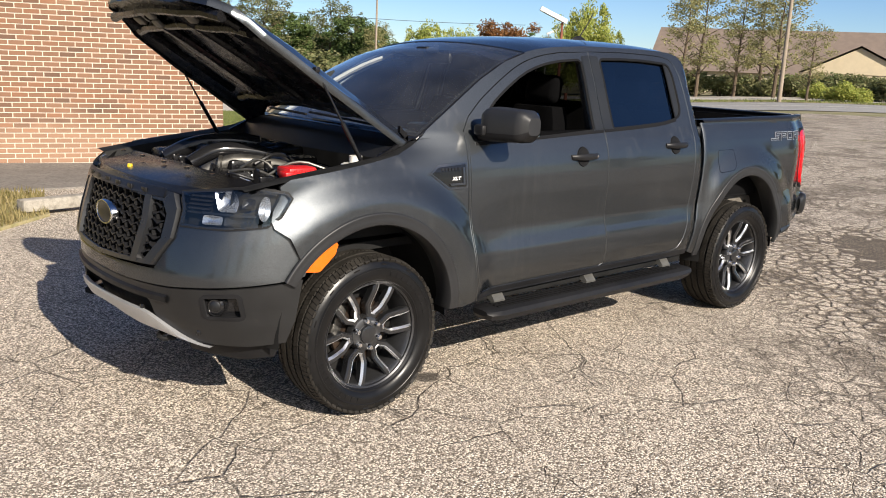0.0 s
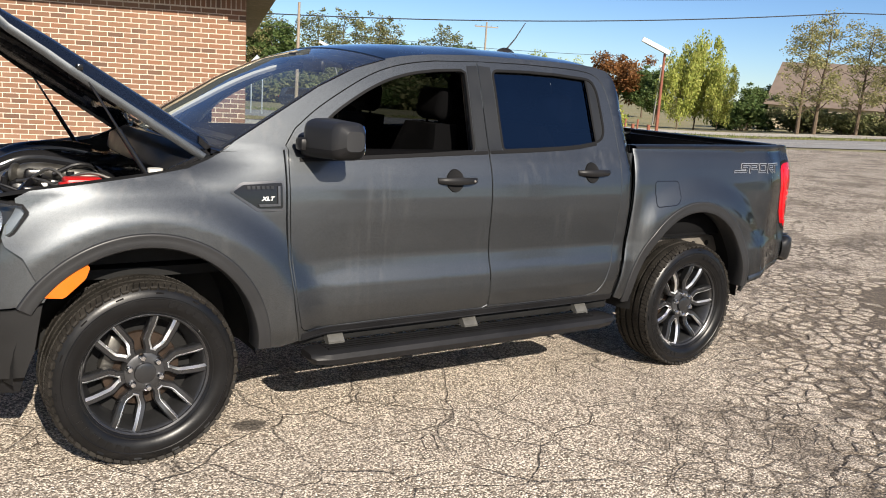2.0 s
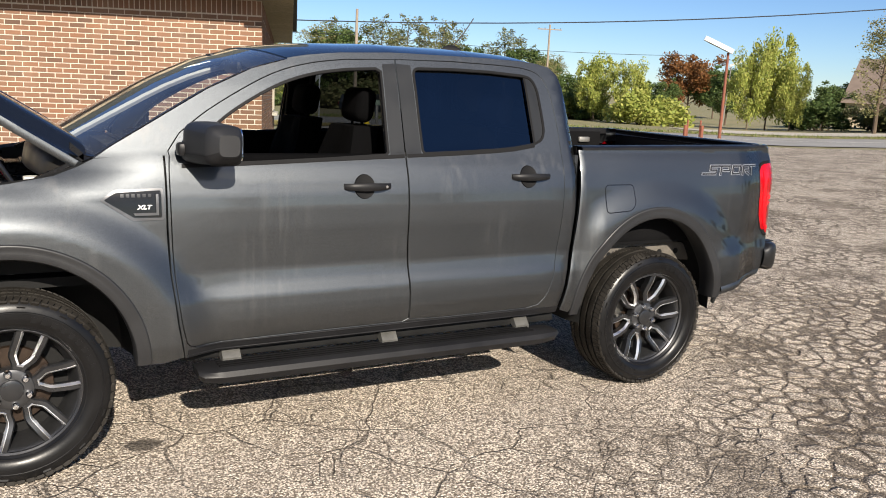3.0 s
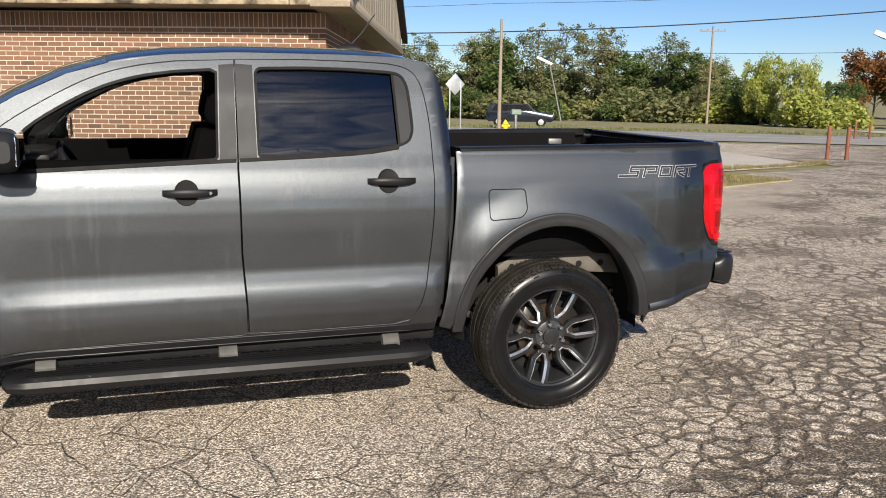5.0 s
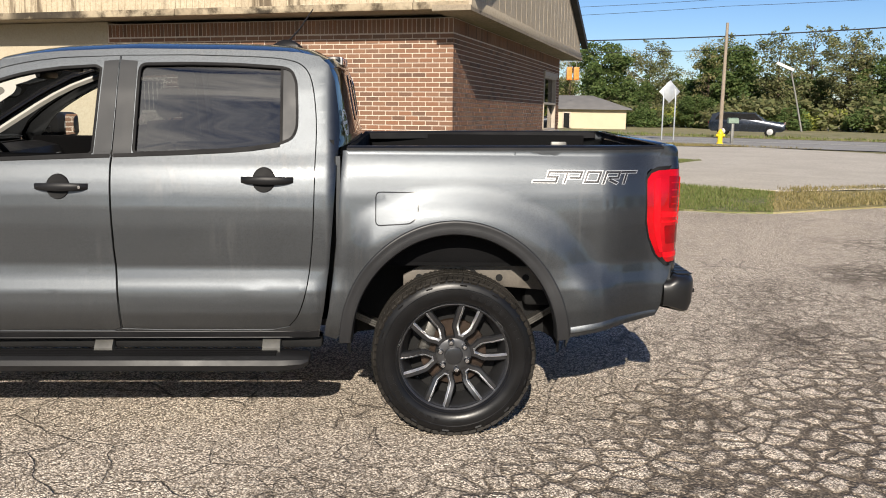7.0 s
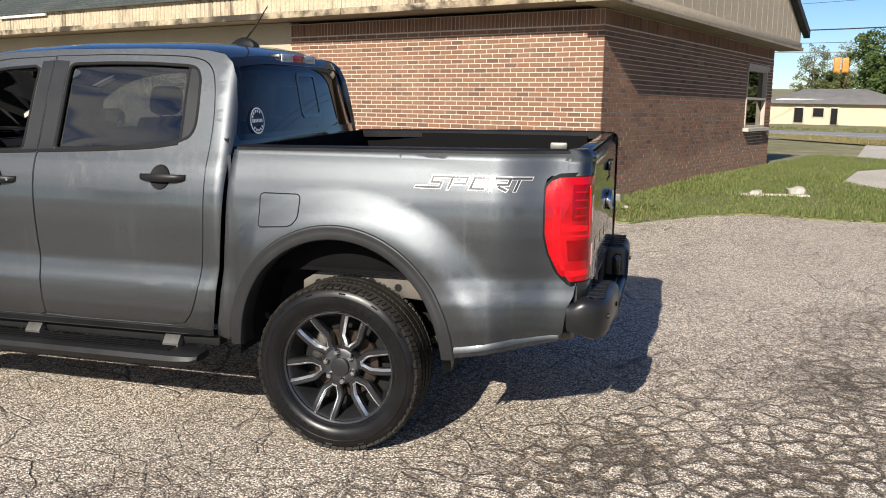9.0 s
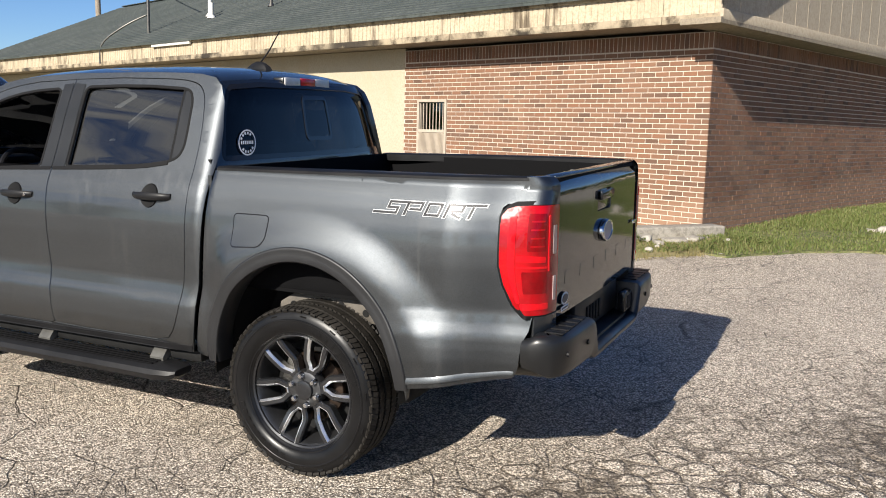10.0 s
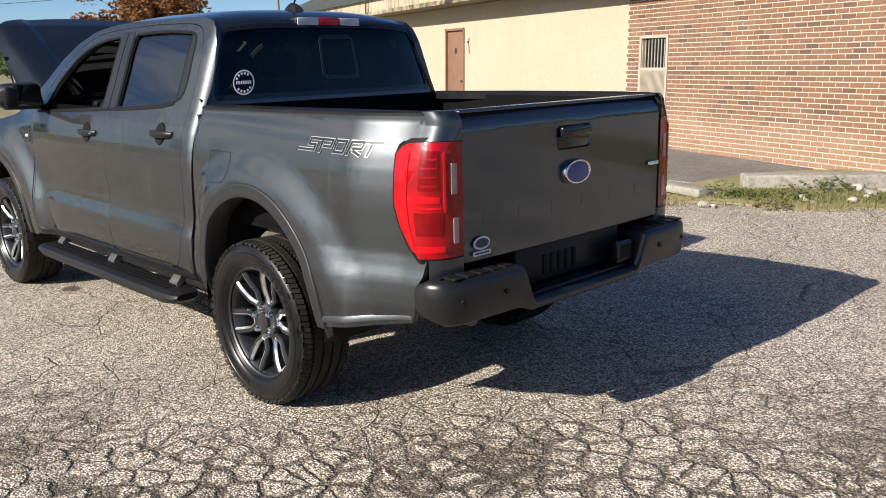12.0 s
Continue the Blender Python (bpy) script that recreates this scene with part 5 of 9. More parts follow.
def build_sides():
    for sgn in (-1, 1):
        h = SIDE_HINT[sgn]
        sheet("cab_side", panel(CAB_SIDE, sided(sgn), h, [grown(FRONT_DOOR, 0.004), grown(REAR_DOOR, 0.004)], (0.06, 0.025), 0.03), PAINT, truck)
        sheet("front_fender", panel(FENDER, sided(sgn), h, (), (0.03, 0.022), 0.025), PAINT, truck)
        fd = sheet("front_door", panel(grown(FRONT_DOOR, -0.001), sided(sgn), h, [FRONT_GLASS], (0.07, 0.03), 0.025), PAINT, truck)
        rd = sheet("rear_door", panel(grown(REAR_DOOR, -0.001), sided(sgn), h, [rounded(REAR_GLASS, 0.03)], (0.07, 0.03), 0.025), PAINT, truck)
        bed = sheet("bed_side", panel(BED, sided(sgn), h, (), (0.03, 0.022), 0.03), PAINT, truck)
        # dark strip in the gap between cab and bed, and behind the door gaps
        for x0, x1, z0, z1, y in ((2.665, 2.76, 0.50, 1.20, 0.755), (0.56, 0.66, 0.5, 1.25, 0.80), (1.64, 1.74, 0.5, 1.30, 0.80)):
            bm = bmesh.new()
            box(bm, ((x0 + x1) / 2, sgn * y, (z0 + z1) / 2), (x1 - x0, 0.02, z1 - z0))
            part("jamb", bm, DARK, truck)
        sheet("jamb", panel([(1.630, 1.28), (1.755, 1.28), (1.755, 1.712), (1.640, 1.712)], sided(sgn, -0.018), h, (), (0.05, 0.05), 0), DARK, truck)
        # near-black sheet set back in the door gaps, to deepen their shade
        for o, owner in ((FRONT_DOOR, fd), (REAR_DOOR, rd)):
            sheet("door_seal", panel(grown(o, 0.010), sided(sgn, -0.0075), h, [grown(o, -0.010)], (0.07, 0.03), 0), GAP_SHADE, owner)
        # glass and seals
        tint = sheet("rear_door_glass", panel(grown(rounded(REAR_GLASS, 0.03), 0.006), sided(sgn, -0.016), h, (), (0.2, 0.06), 0), TINT, rd, "dark tinted side glass")
        tint.visible_shadow = False
        if sgn > 0:
            g = sheet("front_door_glass", panel(grown(FRONT_GLASS, 0.006), sided(sgn, -0.016), h, (), (0.2, 0.06), 0), CLEAR, fd)
            g.visible_shadow = False
        for o, owner in ((FRONT_GLASS, fd), (rounded(REAR_GLASS, 0.03), rd)):
            sheet("window_seal", panel(grown(o, 0.009), sided(sgn, 0.0025), h, [grown(o, -0.003)], (0.2, 0.05), 0.012), SEAL, owner, "black rubber window seal")
        # quarter divider of the rear window
        sheet("divider", panel([(2.422, 1.684), (2.434, 1.684), (2.441, 1.346), (2.429, 1.343)], sided(sgn, -0.002), h, (), 0.05, 0), SEAL, rd)
        sheet("quarter_cover", panel([(2.434, 1.679), (2.466, 1.667), (2.490, 1.620), (2.499, 1.495), (2.500, 1.412), (2.481, 1.369), (2.440, 1.350)], sided(sgn, -0.004), h, (), 0.05, 0), PILLAR_BLACK, rd)
        # pillar cover between the two windows
        sheet("pillar_cover", panel([(1.628, 1.700), (1.6925, 1.706), (1.6855, 1.284), (1.611, 1.284)], sided(sgn, 0.003), h, (), (0.05, 0.04), 0), PILLAR_BLACK, fd)
        sheet("pillar_cover", panel([(1.7005, 1.707), (1.776, 1.702), (1.774, 1.291), (1.6935, 1.286)], sided(sgn, 0.003), h, (), (0.05, 0.04), 0), PILLAR_BLACK, rd)
        for owner, line in ((fd, ((0.66, 1.250), (1.0, 1.262), (1.30, 1.275), (1.682, 1.290))), (rd, ((1.698, 1.291), (1.997, 1.303), (2.202, 1.314), (2.306, 1.323), (2.430, 1.342)))):
            low = [(x, z - 0.013) for x, z in line]
            sheet("belt_strip", panel(low + [(x, z + 0.002) for x, z in reversed(line)], sided(sgn, 0.005), h, (), (0.1, 0.008), 0.010), SEAL, owner)
        part("door_handle", handle_grip(sgn, 1.48, 1.150), TRIM, fd, "black door handle")
        # dish in near-black, the hollow's shade put into its colour
        part("handle_dish", handle_dish(sgn, 1.48, 1.150), SEAL, fd)
        bm = bmesh.new()
        lathe(bm, [(0.001, -0.003), (0.007, -0.003), (0.008, 0.004)], 16, Matrix.Translation((1.565, sgn * (S(1.565, 1.15) + 0.024), 1.150)))
        part("lock_cap", bm, CHROME, fd)
        part("door_handle", handle_grip(sgn, 2.38, 1.185), TRIM, rd, "black door handle")
        part("handle_dish", handle_dish(sgn, 2.38, 1.185), SEAL, rd)
        # mirror
        mir = part("side_mirror", ground_mirror(sgn), FLARE_ARCH, truck, "matt grey door mirror")
        bm = bmesh.new()
        loft(bm, [[Vector((0.842 - 0.006 * k, sgn * y, z)) for y, z in ((0.872, 1.285), (1.075, 1.29), (1.085, 1.30), (1.078, 1.395), (1.065, 1.412), (0.885, 1.417), (0.868, 1.405), (0.862, 1.30))] for k in (0, 1)])
        part("mirror_glass", bm, MIRROR, mir)
        part("mirror_shell", mirror_shell(sgn), TRIM, mir, "black lower mirror shell")
        bm = bmesh.new()
        box(bm, (0.70, sgn * 0.862, 1.315), (0.13, 0.07, 0.055), 0.015)
        tube(bm, [(0.70, sgn * 0.83, 1.30), (0.715, sgn * 0.90, 1.292), (0.75, sgn * 1.02, 1.288)], [0.045, 0.035, 0.02], 10, 1)
        part("mirror_arm", bm, TRIM, mir)
        # arches
        part("wheel_flare", flare(ARCH_F, sgn, 0, 150), FLARE_ARCH, truck, "moulded wheel-arch flare")
        part("wheel_flare", flare(ARCH_R, sgn, 3, 180, HIGH_R), FLARE_ARCH, truck, "moulded wheel-arch flare")
        part("arch_liner", arch_liner(ARCH_F, sgn), DARK, truck)
        part("arch_liner", arch_liner(ARCH_R, sgn, HIGH_R), DARK, truck)
        wheel(AXLE_F, sgn, 0.35)
        wheel(AXLE_R, sgn, 0.33)
        # sill, step bar and its brackets
        bm = bmesh.new()
        box(bm, (1.63, sgn * 0.775, 0.430), (1.96, 0.08, 0.06), 0.012)
        part("rocker", bm, DARK, truck)
        # black strip over the painted sill, standing for the shade under its tuck
        sheet("rocker_cover", panel([(0.668, 0.447), (2.596, 0.464), (2.600, 0.494), (2.40, 0.495), (1.2, 0.487), (0.664, 0.479)], sided(sgn, 0.003), h, (), (0.07, 0.02), 0.012), TRIM, truck, "black strip standing for the shade on the painted sill")
        # thin beads added along the sill so the sun draws a bright line
        for z, x0, x1 in ((0.486, 0.69, 2.56), (0.456, 0.66, 2.60)):
            bm = bmesh.new()
            tube(bm, [(x, sgn * (S(x, z) + 0.003), z + 0.004 * (x - 0.7)) for x in np.linspace(x0, x1, 15)], [0.001] + [0.0035] * 13 + [0.001], 8)
            part("sill_edge", bm, TRIM, truck, "thin black sill bead added to catch the sun")
        bm = bmesh.new()
        rings = []
        for x, k in ((0.70, 0.4), (0.72, 0.8), (0.80, 1.0), (1.6, 1.0), (2.44, 1.0), (2.53, 0.8), (2.56, 0.45)):
            c = 0.362 + 0.02 * (1 - k)
            rings.append([Vector((x, sgn * (0.885 + dy * (0.4 + 0.6 * k)), c + dz * k)) for dy, dz in
                          ((-0.085, 0.028), (-0.06, 0.036), (0.05, 0.034), (0.075, 0.022), (0.085, 0.0), (0.07, -0.030), (0.0, -0.040), (-0.07, -0.032), (-0.088, -0.005))])
        loft(bm, rings)
        bar = part("running_board", bm, TRIM, truck, "black tubular side step")
        for dy in (-0.048, -0.020, 0.008, 0.036):
            bm = bmesh.new()
            box(bm, (1.60, sgn * (0.885 + dy), 0.399), (1.62, 0.014, 0.007), 0.002, seg=1)
            part("tread_strip", bm, LINER, bar)
        for x in (0.86, 1.62, 2.38):
            bm = bmesh.new()
            loft(bm, [[Vector((x + dx, sgn * y, z)) for dx, z in ((-0.045, z0), (0.045, z0), (0.040, z0 + 0.040), (-0.040, z0 + 0.040))] for y, z0 in ((0.70, 0.44), (0.80, 0.420), (0.835, 0.408), (0.865, 0.372))])
            part("bracket", bm, BRACKET, bar, "bare alloy step bracket")
        # badge on the fender: a framed wedge with plain bars
        off = 0.004
        wedge = [(0.340, 1.112), (0.392, 1.152), (0.580, 1.158), (0.583, 1.030), (0.462, 1.028)]
        badge = sheet("fender_badge", panel(rounded(wedge, 0.012), sided(sgn, off), h, [rounded(grown(wedge, -0.012), 0.008)], 0.05, 0.012), RIM_EDGE, truck, "grey fender badge with raised bars")
        sheet("badge_field", panel(rounded(grown(wedge, -0.014), 0.008), sided(sgn, 0.002), h, (), 0.05, 0.004), GLOSS, badge)
        for i in range(6):
            x = 0.415 + 0.021 * i
            sheet("badge_bar", panel([(x, 1.122), (x + 0.013, 1.122), (x + 0.013, 1.136), (x, 1.136)], sided(sgn, 0.006), h, (), 0.05, 0.004), ALLOY, badge)
        verts, faces = lettering("XLT", 0.023, 0.25, 1.05, 0.0008)
        w = max(v.x for v in verts)
        me = bpy.data.meshes.new("badge_word")
        out = []
        for v in verts:
            x = 0.478 + v.x / w * 0.058 if sgn < 0 else 0.536 - v.x / w * 0.058
            out.append((x, sgn * (S(x, 1.075 + v.y) + 0.0065), 1.075 + v.y))
        me.from_pydata(out, [], faces)
        hang("badge_word", me, WHITE_INK, badge, "white badge letters XLT")
        sheet("badge_vent", panel([(0.468, 1.050), (0.560, 1.050), (0.560, 1.135), (0.550, 1.135), (0.550, 1.060), (0.462, 1.060)], sided(sgn, 0.010), h, (), 0.05, 0.008), RIM_EDGE, badge)
        # fuel door on the near side
        if sgn < 0:
            o = rounded([(2.862, 1.135), (3.052, 1.135), (3.052, 1.035), (3.02, 1.000), (2.862, 0.988)], 0.022)
            sheet("fuel_door", panel(grown(o, -0.003), sided(sgn, 0.0015), h, (), 0.04, 0.004), PAINT, bed)
            sheet("fuel_door_gap", panel(grown(o, 0.0025), sided(sgn, 0.0008), h, [grown(o, -0.0025)], 0.04, 0), GLOSS, bed)
        # raised word on the bed side
        for wide, mat_, lift in ((0.0150, SILVER, 0.0030), (0.0090, WORD_FILL, 0.0048)):
            verts, faces = word_strokes(wide)
            out = []
            for u, v in verts:
                x = 3.560 + u * 1.10 if sgn < 0 else 4.047 - u * 1.10
                z = 1.188 + v
                out.append(Vector((x, sgn * (S(x, z) + lift) + (far_shift(x) if sgn > 0 else 0.0), z)))
            me = bpy.data.meshes.new("badge_word")
            me.from_pydata([tuple(v) for v in out], [], faces)
            hang("badge_word", me, mat_, bed, "outlined silver word SPORT")
        # bed rail and inner wall
        bm = bmesh.new()
        rings = []
        for x in np.linspace(2.73, 4.190, 22):
            y = S(x, 1.315)
            d, e = rise(x), (far_shift(x) if sgn > 0 else 0.0)
            rings.append([Vector((x, sgn * w + e, z + d)) for w, z in ((y + 0.003, 1.316), (y + 0.002, 1.326), (y - 0.010, 1.333), (0.715, 1.333), (0.705, 1.326), (0.705, 1.29))])
        loft(bm, rings, closed=False)
        part("bed_rail", bm, TRIM, bed, "black bed rail cap")
        bm = bmesh.new()
        box(bm, (3.42, sgn * 0.715 + (0.05 if sgn > 0 else 0.0), 1.065), (1.38, 0.03, 0.51))
        box(bm, (3.22, sgn * 0.66, 0.90), (0.95, 0.20, 0.24), 0.04)
        part("bed_wall", bm, LINER, bed)
        bm = bmesh.new()
        loft(bm, [[Vector((x, sgn * (S(x, 0.52) + dy), np.interp(x, (3.70, 4.15), (0.478, 0.556)) + dz)) for dy, dz in ((-0.02, 0.040), (0.004, 0.038), (0.010, 0.026), (0.010, 0.012), (-0.02, 0.004))] for x in np.linspace(3.752, 4.172, 9)])
        part("lower_flange", bm, PAINT, bed)
        # tail lamp
        lamp = tail_lamp(sgn)
        tail_details(sgn, lamp)
        # side of the frame, seen in the arch
        bm = bmesh.new()
        loft(bm, [[Vector((x, sgn * y, z + dz)) for y, dz in ((0.66, -hh), (0.69, -hh), (0.695, -hh + 0.012), (0.695, hh - 0.012), (0.69, hh), (0.66, hh))]
                  for x, z, hh in ((2.985, 0.69, 0.028), (3.06, 0.712, 0.052), (3.3, 0.735, 0.055), (3.56, 0.712, 0.052), (3.76, 0.69, 0.048))])
        rail = part("frame_rail", bm, RAIL_STEEL, truck, "dusty steel frame rail")
        for i in range(6):
            bm = bmesh.new()
            lathe(bm, [(0.001, -0.003), (0.017, -0.003), (0.017, 0.004)], 12, Matrix.Translation((3.06 + 0.127 * i, sgn * 0.696, 0.712 + 0.022 * (i in (1, 2)) - 0.012 * (i > 4))))
            part("rail_hole", bm, DARK, rail)
        bm = bmesh.new()
        box(bm, (3.28, sgn * 0.69, 0.800), (0.09, 0.05, 0.03), 0.006)
        part("bed_mount", bm, DARK, rail)


def tail_map(sgn, off=0.0, lift=0.004):
    def f(u, v):
        # u: 0 at the side edge, 1 at the tailgate; wraps round the corner
        x0 = float(np.interp(v, (0.815, 0.85, 0.93, 1.0, 1.19, 1.235), (4.190, 4.160, 4.122, 4.106, 4.102, 4.118)))
        y2 = min(0.775, S(4.235, v) - 0.002)
        pts = ((x0, S(x0, v) + lift), (x0 + 0.55 * (4.235 - x0), S(4.18, v) + 2 * lift), (4.238, y2), (4.268, min(0.735, y2 - 0.028)), (4.282, min(0.686, y2 - 0.070)), (4.287, 0.634))
        k = min(4.999, max(0.0, u) * 5)
        i = int(k)
        p = [np.array(q) for q in pts]
        p = [2 * p[0] - p[1]] + p + [2 * p[-1] - p[-2]]
        t = k - i
        a, b, c, d = p[i], p[i + 1], p[i + 2], p[i + 3]
        q = 0.5 * (2 * b + (c - a) * t + (2 * a - 5 * b + 4 * c - d) * t * t + (3 * b - a - 3 * c + d) * t ** 3)
        if off:
            g = b + (c - b) * min(1.0, t + 0.05) - (b + (c - b) * max(0.0, t - 0.05)) + 1e-9
            n = np.array((-g[1], g[0])) / np.hypot(*g)
            n = n if n[0] + n[1] > 0 else -n
            q = q + n * off
        return Vector((q[0], sgn * q[1] + (0.074 if sgn > 0 else 0.0), v))
    return f


TAIL_LENS = [(0.0, 1.185), (0.03, 1.208), (0.12, 1.220), (0.35, 1.224), (0.97, 1.224), (1.0, 1.215), (1.0, 0.832), (0.97, 0.824), (0.62, 0.824), (0.20, 0.826), (0.05, 0.832), (0.0, 0.845), (0.0, 0.92), (0.0, 1.02), (0.0, 1.10)]


def lamp_map(sgn, off=0.0):
    g = tail_map(sgn, off)
    return lambda u, v: g(u, 0.810 + (v - 0.824) * 1.075)


def tail_lamp(sgn):
    f = lamp_map(sgn)
    hint = (0.8, sgn * 0.6, 0)
    lamp = sheet("tail_lamp", panel(TAIL_LENS, f, hint, (), (0.06, 0.04), 0.03), RED_LENS, truck, "red wrap-around tail lamp")
    rim = sheet("lamp_bezel", panel(grown(TAIL_LENS, 0.016), lambda u, v: lamp_map(sgn, -0.0015)(min(1.0, max(0.0, u)), v) - Vector((0.012 * max(0.0, -u) / 0.012, 0, 0)), hint, (), (0.1, 0.05), 0.02), SEAL, lamp)
    def raised(u, v):
        return lamp_map(sgn, 0.0035)(u, v)
    def deep(u, v):
        return lamp_map(sgn, 0.002)(u, v)
    def segment(o, m, f_=raised):
        sheet("lens_segment", panel(rounded(o, 0.012), f_, hint, (), 0.1, 0.005), m, lamp)
    # light guide bent round the outer edge and the foot of the lens, and the block above it
    segment([(0.30, 1.060), (0.60, 1.060), (0.60, 1.196), (0.30, 1.196)], RED_DEEP, deep)
    segment([(0.24, 0.905), (0.64, 0.905), (0.64, 0.985), (0.24, 0.985)], RED_DEEP, deep)
    segment([(0.09, 0.870), (0.155, 0.870), (0.170, 1.030), (0.170, 1.190), (0.10, 1.186), (0.085, 1.02)], RED_BRIGHT)
    segment([(0.12, 0.846), (0.68, 0.846), (0.68, 0.868), (0.16, 0.868)], RED_BRIGHT)
    segment([(0.19, 1.022), (0.60, 1.018), (0.60, 1.040), (0.19, 1.046)], RED_BRIGHT)
    segment([(0.19, 0.998), (0.62, 0.996), (0.62, 1.004), (0.19, 1.006)], RED_BRIGHT)
    for i in range(4):
        z = 1.075 + 0.030 * i
        segment([(0.34, z), (0.57, z), (0.57, z + 0.006), (0.34, z + 0.006)], RED_LENS)
    segment([(0.66, 0.985), (0.70, 0.985), (0.70, 1.190), (0.66, 1.190)], RED_BRIGHT)
    segment([(0.79, 1.045), (0.89, 1.045), (0.89, 1.150), (0.79, 1.150)], WHITE_LENS)
    segment([(0.82, 0.872), (0.91, 0.872), (0.91, 0.962), (0.82, 0.962)], WHITE_LENS)
    return lamp


def tail_details(sgn, lamp):
    # corner skin above and below the lamp, from the side round to the tailgate
    hint = (0.8, sgn * 0.6, 0)
    low = tail_map(sgn, 0.0, 0.0)
    mid = Vector((4.205, sgn * 0.66 + (0.074 if sgn > 0 else 0.0), 0))
    def rolled(u, v):
        p = low(u, v)
        k = 0.30 * max(0.0, (v - 1.305) / 0.042) ** 2.5
        return p + Vector((mid.x - p.x, mid.y - p.y, 0)) * min(0.9, k * smooth(0.24, 0.55, u))
    sheet("bed_corner", panel([(0.20, 1.243), (1.0, 1.243), (1.0, 1.347), (0.20, 1.347)], rolled, hint, (), (0.04, 0.012), 0.0), PAINT, truck)
    bm = bmesh.new()
    top = [rolled(u, 1.346) for u in np.linspace(0.18, 1.0, 16)]
    loft(bm, [[p, p * 0.75 + (mid + Vector((0, 0, p.z))) * 0.25 + Vector((0, 0, 0.003)), mid + (p - mid) * 0.02 + Vector((0, 0, 1.3475 - 0.02 * p.z))] for p in top], closed=False)
    part("corner_top", bm, PAINT, truck)
    sheet("bed_corner", panel([(0.42, 0.70), (1.0, 0.70), (1.0, 0.804), (0.42, 0.804)], low, hint, (), (0.06, 0.03), 0.03), PAINT, truck)


def build_tail():
    # tailgate
    def f(u, v):
        bulge = 0.010 * (1 - (u / 0.72) ** 2)
        roll = 0.045 * max(0.0, (v - 1.270) / 0.075) ** 2
        shelf = 0.006
        return Vector((4.273 + bulge + shelf - roll, u + 0.037, v))
    o = rounded([(-0.664, 0.775), (0.664, 0.775), (0.664, 1.345), (-0.664, 1.345)], 0.012)
    grip = rounded([(-0.115, 1.152), (0.115, 1.152), (0.115, 1.252), (-0.115, 1.252)], 0.018)
    gate = sheet("tailgate", panel(o, f, (1, 0, 0.1), [grip], (0.08, 0.03), 0.05), PAINT, truck, "dark grey tailgate with an oval badge")
    bm = bmesh.new()
    box(bm, (4.238, 0.037, 1.065), (0.05, 1.32, 0.55), 0.01)
    part("inner_skin", bm, LINER, gate)
    bm = bmesh.new()
    box(bm, (4.236, 0.037, 1.341), (0.056, 1.32, 0.012), 0.005)
    part("top_cap", bm, PAINT, gate)
    bm = bmesh.new()
    box(bm, (4.272, 0.037, 1.202), (0.03, 0.228, 0.098), 0.012)
    box(bm, (4.298, 0.037, 1.225), (0.022, 0.21, 0.042), 0.008)
    part("latch_handle", bm, GLOSS, gate, "black tailgate handle")
    # oval badge, left plain
    bm = bmesh.new()
    for rx, rz, x0, x1 in ((0.090, 0.052, 4.292, 4.314),):
        loft(bm, [[Vector((x, 0.037 + k * rx * math.cos(t), 1.056 + k * rz * math.sin(t))) for t in (2 * math.pi * i / 40 for i in range(40))] for x, k in ((x0, 1.0), (x1 - 0.006, 1.0), (x1, 0.95), (x1, 0.86), (x1 - 0.005, 0.82))])
    oval = part("oval_badge", bm, CHROME, gate, "plain oval badge with a chrome rim")
    bm = bmesh.new()
    loft(bm, [[Vector((x, 0.037 + k * 0.074 * math.cos(t), 1.056 + k * 0.042 * math.sin(t))) for t in (2 * math.pi * i / 40 for i in range(40))] for x, k in ((4.305, 1.0), (4.3105, 1.0), (4.3125, 0.6), (4.313, 0.2))])
    part("oval_field", bm, BLUE_ENAMEL, oval)
    # pressed shapes where a word is stamped: plain bars
    for i in range(6):
        y = -0.48 + 0.205 * i
        u = y - 0.037
        sheet("pressed_bar", panel(rounded([(u - 0.042, 0.897), (u + 0.042, 0.897), (u + 0.042, 0.952), (u - 0.042, 0.952)], 0.008), lambda a, b: f(a, b) + Vector((0.0014, 0, 0)), (1, 0, 0.1), (), 0.1, 0.002), PAINT, gate)
    bm = bmesh.new()
    box(bm, (4.293, 0.645, 1.030), (0.006, 0.085, 0.018), 0.003)
    part("small_badge", bm, CHROME, gate)
    # sticker on the lower corner
    bm = bmesh.new()
    loft(bm, [[Vector((4.2905 + x, -0.538 + 0.046 * k * math.cos(t), 0.842 + 0.026 * k * math.sin(t))) for t in (2 * math.pi * i / 28 for i in range(28))] for x, k in ((0, 1), (0.0015, 1))])
    box(bm, (4.2915, -0.538, 0.803), (0.002, 0.098, 0.018))
    st = part("sticker", bm, WHITE_INK, gate, "small white oval sticker")
    bm = bmesh.new()
    loft(bm, [[Vector((4.2925 + x, -0.538 + 0.037 * k * math.cos(t), 0.842 + 0.018 * k * math.sin(t))) for t in (2 * math.pi * i / 28 for i in range(28))] for x, k in ((0, 1), (0.0012, 1))])
    box(bm, (4.2930, -0.538, 0.803), (0.0012, 0.080, 0.006))
    part("sticker_print", bm, DARK_INK, st)
    # bed floor and front wall
    bm = bmesh.new()
    box(bm, (3.48, 0, 0.80), (1.52, 1.50, 0.04))
    floor_ = part("bed_floor", bm, LINER, truck)
    for i in range(9):
        bm = bmesh.new()
        box(bm, (3.48, -0.60 + 0.15 * i, 0.826), (1.46, 0.06, 0.014), 0.004)
        part("rib", bm, LINER, floor_)
    bm = bmesh.new()
